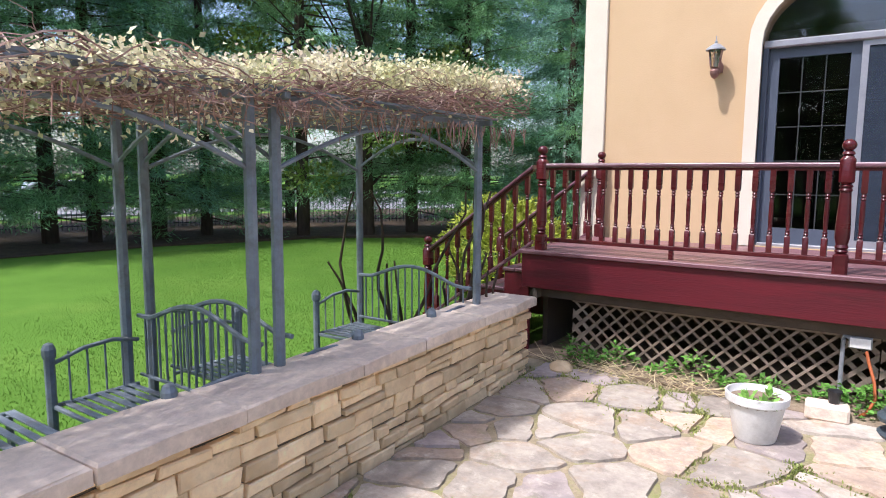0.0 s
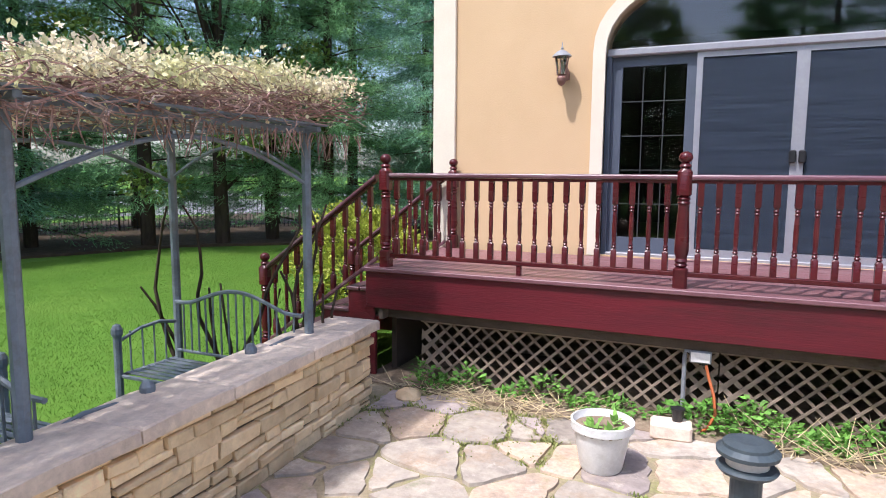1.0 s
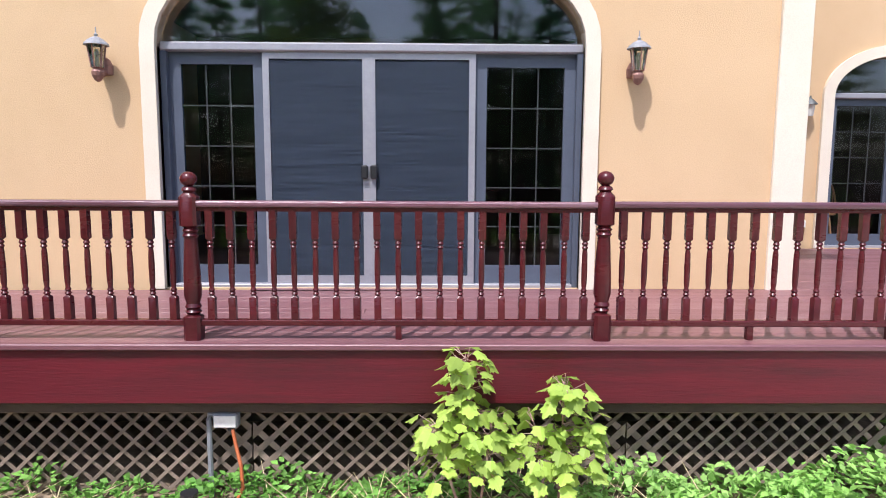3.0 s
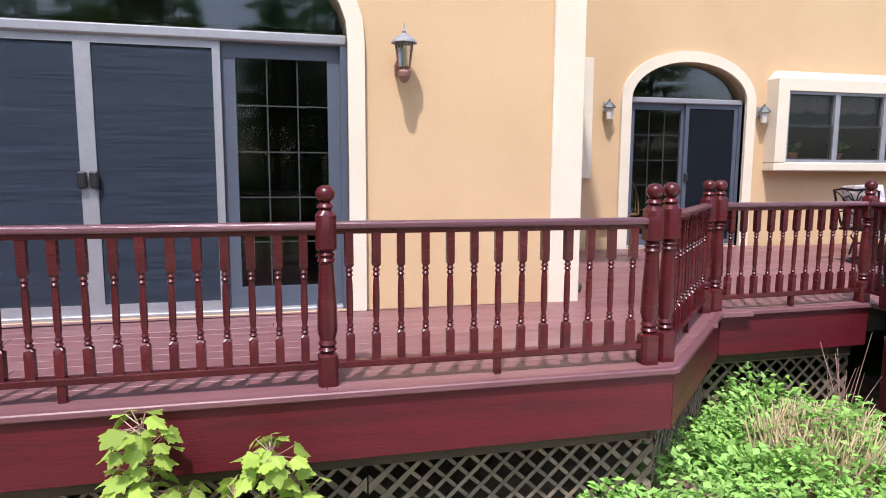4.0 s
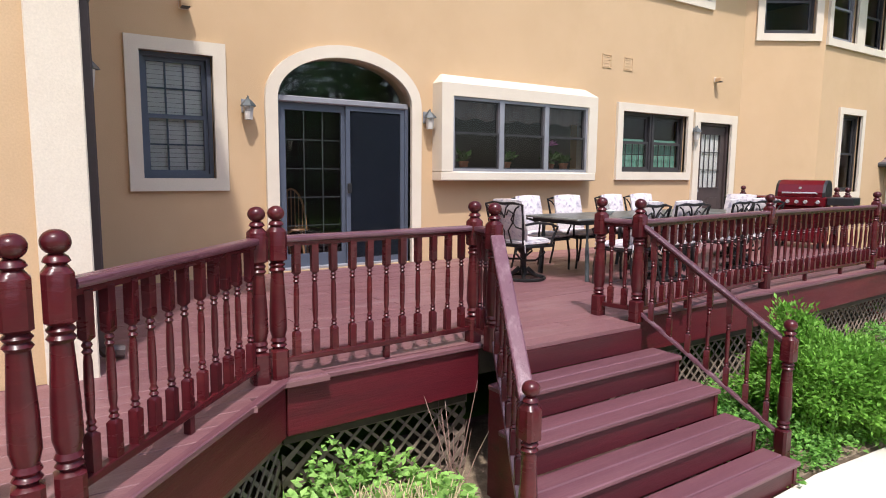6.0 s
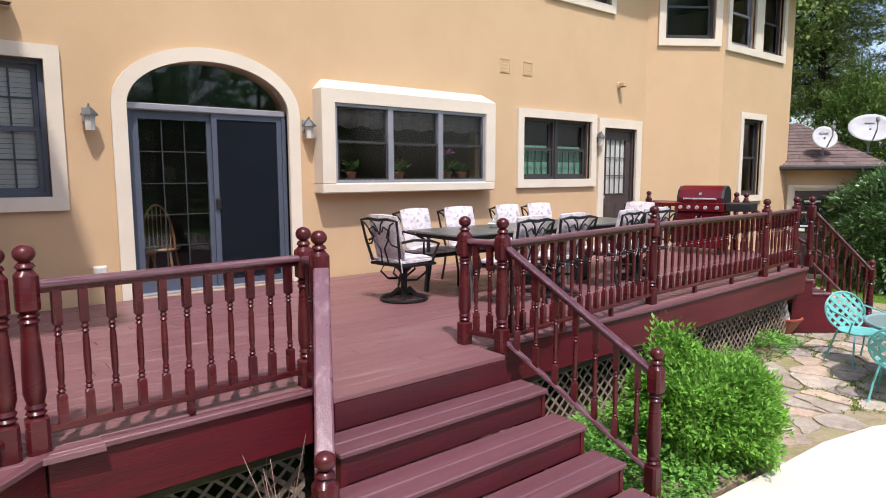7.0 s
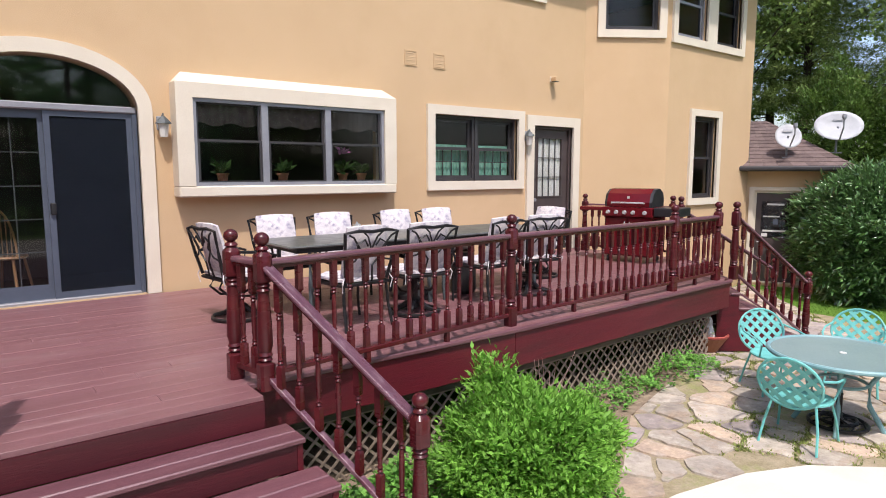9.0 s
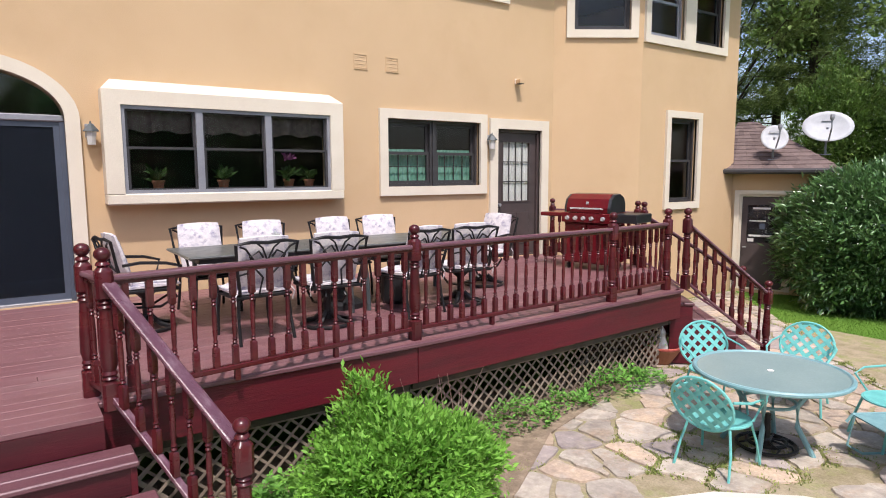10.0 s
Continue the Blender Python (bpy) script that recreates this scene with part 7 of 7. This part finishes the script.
def parked_car(m):
    t = thing("parked_car", "pale silver car parked on the road", "car", m)
    paint = surface("silver_car_paint", (0.55, 0.56, 0.58), scale=2, rough=0.25, metal=0.3, bump=0)
    side = [(-2.2, 0.35), (-2.25, 0.75), (-1.5, 0.95), (-0.8, 1.42), (0.7, 1.45), (1.5, 1.0), (2.15, 0.9), (2.25, 0.4)]
    bm = bmesh.new()
    a = [bm.verts.new((x, -0.85 + (0.12 if z > 1.2 else 0), z)) for x, z in side]
    b = [bm.verts.new((x, 0.85 - (0.12 if z > 1.2 else 0), z)) for x, z in side]
    bm.faces.new(a); bm.faces.new(b[::-1])
    for i in range(len(side)):
        j = (i + 1) % len(side)
        bm.faces.new((a[i], b[i], b[j], a[j]))
    bmesh.ops.bevel(bm, geom=bm.edges[:], offset=0.06, segments=2, affect="EDGES", profile=0.5)
    part("body", bm, paint, t)
    for s in (-1, 1):
        part("side_window", prism([(-1.15, 0), (-0.75, 0.36), (0.65, 0.38), (1.15, 0)], 0, 0.02), BLACK, t, "", pose(0, s * 0.80 + (0.02 if s < 0 else 0.0), 1.0, 90))
        for x in (-1.4, 1.4):
            w = part("wheel", tube([(x, s * 0.72, 0.32), (x, s * 0.90, 0.32)], 0.32, 18), BLACK, t)
            part("rim", tube([(x, s * 0.90, 0.32), (x, s * 0.915, 0.32)], 0.19, 12), ALUMIN, w)


parked_car(pose(-27.5, 12.6, 0.1, 0, 0, 80))
# grass blades near the arbours and the east lawn
gg = np.random.default_rng(8)


def blades(name, label, x0, x1, y0, y1, n, keep):
    x, y = gg.uniform(x0, x1, n), gg.uniform(y0, y1, n)
    k = keep(x, y)
    p = np.stack([x[k], y[k], np.full(k.sum(), 0.085)], 1)
    L = gg.uniform(0.016, 0.034, len(p))
    tagged(part(name, leaf_mesh(name, p, gg.normal(0, 0.45, p.shape) + np.array([0, 0, 1.0]), gg.normal(0, 1, p.shape), L, L * 0.14 + 0.003), LAWNBLADE), label, "grass", "", "stuff")


LAWNBLADE = weathered(leafy("grass_blades", (0.092, 0.195, 0.025), (0.12, 0.225, 0.032), 0.12, 0.4), (0.165, 0.26, 0.05), 0.55, 0.42, 0.66, 0.7, (1.6, 0.35, 1))
blades("lawn_grass", "short mown bright green grass", -13, -2.55, -3, 14, 260000, lambda x, y: ((x + 2.2) ** 2 + (y - 5.5) ** 2 < 150) & ~((x > -2.9) & (y > 5.6)))
blades("lawn_grass", "short mown grass beyond the far patio", 18.2, 24, 2, 9.3, 60000, lambda x, y: x > 18.9 + np.maximum(0, y - 7.8))


# ---- stone wall ----
def garden_wall():
    m = Matrix.Translation((-2.06, 1.2, 0)) @ pose(0, 0, 0, 0, 0, 92.3)
    # local x runs along the wall, local y points away from the patio
    n0, n1, wide, top = -4.5, 4.15, 0.34, 0.74
    w = structure("garden_wall", box((n0, 0.035, 0.0), (n1 - 0.03, wide, top - 0.005)), MORTAR, "low wall of tan ledge stones with grey-brown capstones", "garden wall", m)
    z = G - 0.03
    courses = []
    while z < top - 0.03:
        h = rnd.choice((0.06, 0.07, 0.082, 0.10))
        if top - (z + h) < 0.05:
            h = top - z
        courses.append((z, h))
        z += h
    for z, h in courses:
        x = n0 + rnd.random() * 0.2
        while x < n1 - 0.02:
            ln = rnd.uniform(0.13, 0.40)
            x1 = min(x + ln, n1)
            if n1 - x1 < 0.09:
                x1 = n1
            hs = [(z, h)] if rnd.random() > 0.15 or h < 0.09 else [(z, h * 0.5), (z + h * 0.5, h * 0.5)]
            for zz, hh in hs:
                j = lambda s=0.007: rnd.uniform(-s, s)
                out = rnd.uniform(-0.022, 0.016)
                bm = bmesh.new()
                f = [bm.verts.new(p) for p in ((x + 0.006 + j(), out + j(0.007), zz + 0.005 + j(0.009)), (x1 - 0.006 + j(), out + j(0.007), zz + 0.005 + j(0.009)), (x1 - 0.006 + j(0.012), out + j(0.007), zz + hh - 0.005 + j(0.009)), (x + 0.006 + j(0.012), out + j(0.007), zz + hh - 0.005 + j(0.009)))]
                b = [bm.verts.new((v.co.x, 0.10, v.co.z)) for v in f]
                bm.faces.new(f); bm.faces.new(b[::-1])
                for i in range(4):
                    k = (i + 1) % 4
                    bm.faces.new((f[i], b[i], b[k], f[k]))
                bmesh.ops.bevel(bm, geom=[e for e in bm.edges if e.verts[0] in f and e.verts[1] in f], offset=0.008, segments=1, affect="EDGES", profile=0.5)
                if x > -2.5:
                    part("stone", bm, STONE, w)
                else:
                    bm.free()
            x = x1
        # end face
        y = 0.10
        while y < wide:
            y1 = min(y + rnd.uniform(0.1, 0.2), wide)
            if wide - y1 < 0.06:
                y1 = wide
            part("stone", box((n1 - 0.06, y + 0.004, z + 0.004), (n1 + rnd.uniform(-0.01, 0.012), y1 - 0.004, z + h - 0.004), 0.009), STONE, w)
            y = y1
    x = n0
    while x < n1 + 0.03:
        x1 = min(x + rnd.uniform(0.5, 0.85), n1 + 0.05)
        if n1 + 0.05 - x1 < 0.3:
            x1 = n1 + 0.05
        e = [rnd.uniform(-0.012, 0.012) for _ in range(6)]
        xm = (x + x1) / 2
        pts = [(x + 0.004, -0.055 + e[0]), (xm, -0.055 + e[1]), (x1 - 0.004, -0.055 + e[2]), (x1 - 0.004, wide + 0.05 + e[3]), (xm, wide + 0.05 + e[4]), (x + 0.004, wide + 0.05 + e[5])]
        part("capstone", prism(pts, top, top + 0.075 + rnd.uniform(0, 0.006), 0.012), CAPSTONE, w)
        x = x1


garden_wall()


# ---- flagstones ----
JOINTS = []
JOINTWEED = leafy("joint_moss", (0.25, 0.31, 0.085), (0.36, 0.37, 0.14), 0.4, 0.3)


def flagstones(parent, area, seeds, keep, gap=0.028):
    """Irregular paving: each stone is the cell of a scattered seed, shrunk and clipped to the area."""
    pts = np.array(seeds)
    for i, (px, py) in enumerate(pts):
        if not keep(px, py):
            continue
        cell = [(px - 0.75, py - 0.75), (px + 0.75, py - 0.75), (px + 0.75, py + 0.75), (px - 0.75, py + 0.75)]
        d2 = ((pts - pts[i]) ** 2).sum(1)
        for j in np.argsort(d2)[1:16]:
            qx, qy = pts[j]
            dx, dy = qx - px, qy - py
            n = math.hypot(dx, dy)
            cell = clip_poly(cell, dx / n, dy / n, (dx * (px + qx) / 2 + dy * (py + qy) / 2) / n - gap * rnd.uniform(0.35, 0.8))
            if len(cell) < 3:
                break
        for nx, ny, d in area:
            if len(cell) >= 3:
                cell = clip_poly(cell, nx, ny, d)
        if len(cell) < 3:
            continue
        # wobble and round the outline
        for k, p in enumerate(cell):
            q = cell[(k + 1) % len(cell)]
            for _ in range(3):
                f = rnd.random()
                JOINTS.append((p[0] + (q[0] - p[0]) * f, p[1] + (q[1] - p[1]) * f))
        ring = []
        for k, p in enumerate(cell):
            q = cell[(k + 1) % len(cell)]
            ring.append((0.92 * p[0] + 0.08 * q[0], 0.92 * p[1] + 0.08 * q[1]))
            n = int(math.hypot(p[0] - q[0], p[1] - q[1]) / 0.085)
            for e in range(1, n):
                f = 0.08 + 0.84 * e / n
                ring.append((p[0] + (q[0] - p[0]) * f + rnd.uniform(-0.02, 0.02), p[1] + (q[1] - p[1]) * f + rnd.uniform(-0.02, 0.02)))
            ring.append((0.08 * p[0] + 0.92 * q[0], 0.08 * p[1] + 0.92 * q[1]))
        clean = []
        for p in ring:
            if not clean or math.hypot(p[0] - clean[-1][0], p[1] - clean[-1][1]) > 0.03:
                clean.append(p)
        if len(clean) < 4:
            continue
        cx, cy = sum(p[0] for p in clean) / len(clean), sum(p[1] for p in clean) / len(clean)
        loc = [(p[0] - cx, p[1] - cy) for p in clean]
        top = [(x * 0.97, y * 0.97) for x, y in loc]
        part("flagstone", prism(loc, -0.03, 0.0, 0, top), FLAGS[rnd.choices((0, 1, 2), (6, 3, 2))[0]], parent, "", pose(cx, cy, G + rnd.uniform(0, 0.01), rnd.uniform(-0.5, 0.5), rnd.uniform(-0.5, 0.5), 0))


def scatter(x0, x1, y0, y1, step, jit):
    out = []
    r = 0
    y = y0
    while y < y1:
        x = x0 + (step * 0.5 if r % 2 else 0)
        while x < x1:
            out.append((x + rnd.uniform(-jit, jit), y + rnd.uniform(-jit, jit)))
            x += step
        y += step * 0.82
        r += 1
    return out


FLAGS = [FLAG,
         surface("flagstone_rust", (0.52, 0.395, 0.28), (0.41, 0.31, 0.24), scale=6.0, rough=0.85, bump=0.5, fine=28, mottle=0.38, vary=0.2, c=(0.42, 0.36, 0.30), patch=0.8, patch_scale=4, spec=0.25),
         surface("flagstone_violet", (0.40, 0.335, 0.305), (0.28, 0.235, 0.22), scale=7.0, rough=0.85, bump=0.5, fine=28, mottle=0.38, vary=0.2, c=(0.47, 0.39, 0.30), patch=0.7, patch_scale=4, spec=0.25)]
for stone in FLAGS:
    weathered(stone, (0.17, 0.145, 0.125), 3.2, 0.49, 0.70, 0.7)
    weathered(stone, (0.17, 0.19, 0.075), 3.7, 0.58, 0.72, 0.6)
    weathered(stone, (0.60, 0.53, 0.44), 7.0, 0.55, 0.68, 0.55)
patio = structure("patio", prism([(-2.2, -5), (4.88, -5), (4.88, 5.6), (-2.2, 5.9)], 0.04, G - 0.02), JOINT, "irregular tan and grey flagstones with moss in the joints", "patio")
flagstones(patio, [(-1, -0.04, 1.98), (1, 0, 4.85), (0, 1, 5.72)], scatter(-2.5, 5.4, -2.2, 6.3, 0.47, 0.25), lambda x, y: y < 5.75 - 0.05 * x and -2.3 < x < 4.8)
patio2 = structure("far_patio", prism([(10.7, 1), (18.8, -1.5), (18.75, 7.85), (20.8, 9.85), (16.05, 9.85), (14.95, 7.6), (10.7, 6.9)], 0.04, G - 0.02), JOINT, "irregular tan flagstones by the pool paving", "patio")
pe = pool_edge


def off_pool(x, y):
    for (ax, ay), (bx, by) in zip(pe[2:9], pe[3:10]):
        if min(ax, bx) - 1e-6 <= x <= max(ax, bx) + 1e-6 and bx > ax:
            return y > ay + (by - ay) * (x - ax) / (bx - ax) + 0.15
    return x > 13.75


flagstones(patio2, [(-1, 0.55, -7.2), (0, 1, 9.85), (-0.67, 1, -1.35), (0.7071, -0.7071, 7.75), (1, 0, 20.6), (0, -1, -2.4)], scatter(10.8, 21.0, 2.4, 10.2, 0.46, 0.22), lambda x, y: off_pool(x, y) and (x < 18.8 or y > x - 11))
# weeds and moss in the joints, thick in places
gt = np.random.default_rng(77)
jp = np.array(JOINTS)
thick = np.sin(jp[:, 0] * 1.7 + 1) * np.sin(jp[:, 1] * 1.9 + 0.5) + 0.35 * np.sin(jp[:, 0] * 5) * np.sin(jp[:, 1] * 4.1)
jp = np.repeat(jp[thick > 0.1], 20, 0)
jp = jp + gt.normal(0, 0.035, jp.shape)
tp = np.stack([jp[:, 0], jp[:, 1], np.full(len(jp), G - 0.012)], 1)
tl = gt.uniform(0.012, 0.042, len(tp))
tagged(part("joint_weeds", leaf_mesh("joint_weeds", tp, gt.normal(0, 0.55, tp.shape) + np.array([0, 0, 0.8]), gt.normal(0, 1, tp.shape), tl, tl * 0.45), JOINTWEED), "small green weeds and moss in the flagstone joints", "weeds", "", "stuff")
lay_boards()
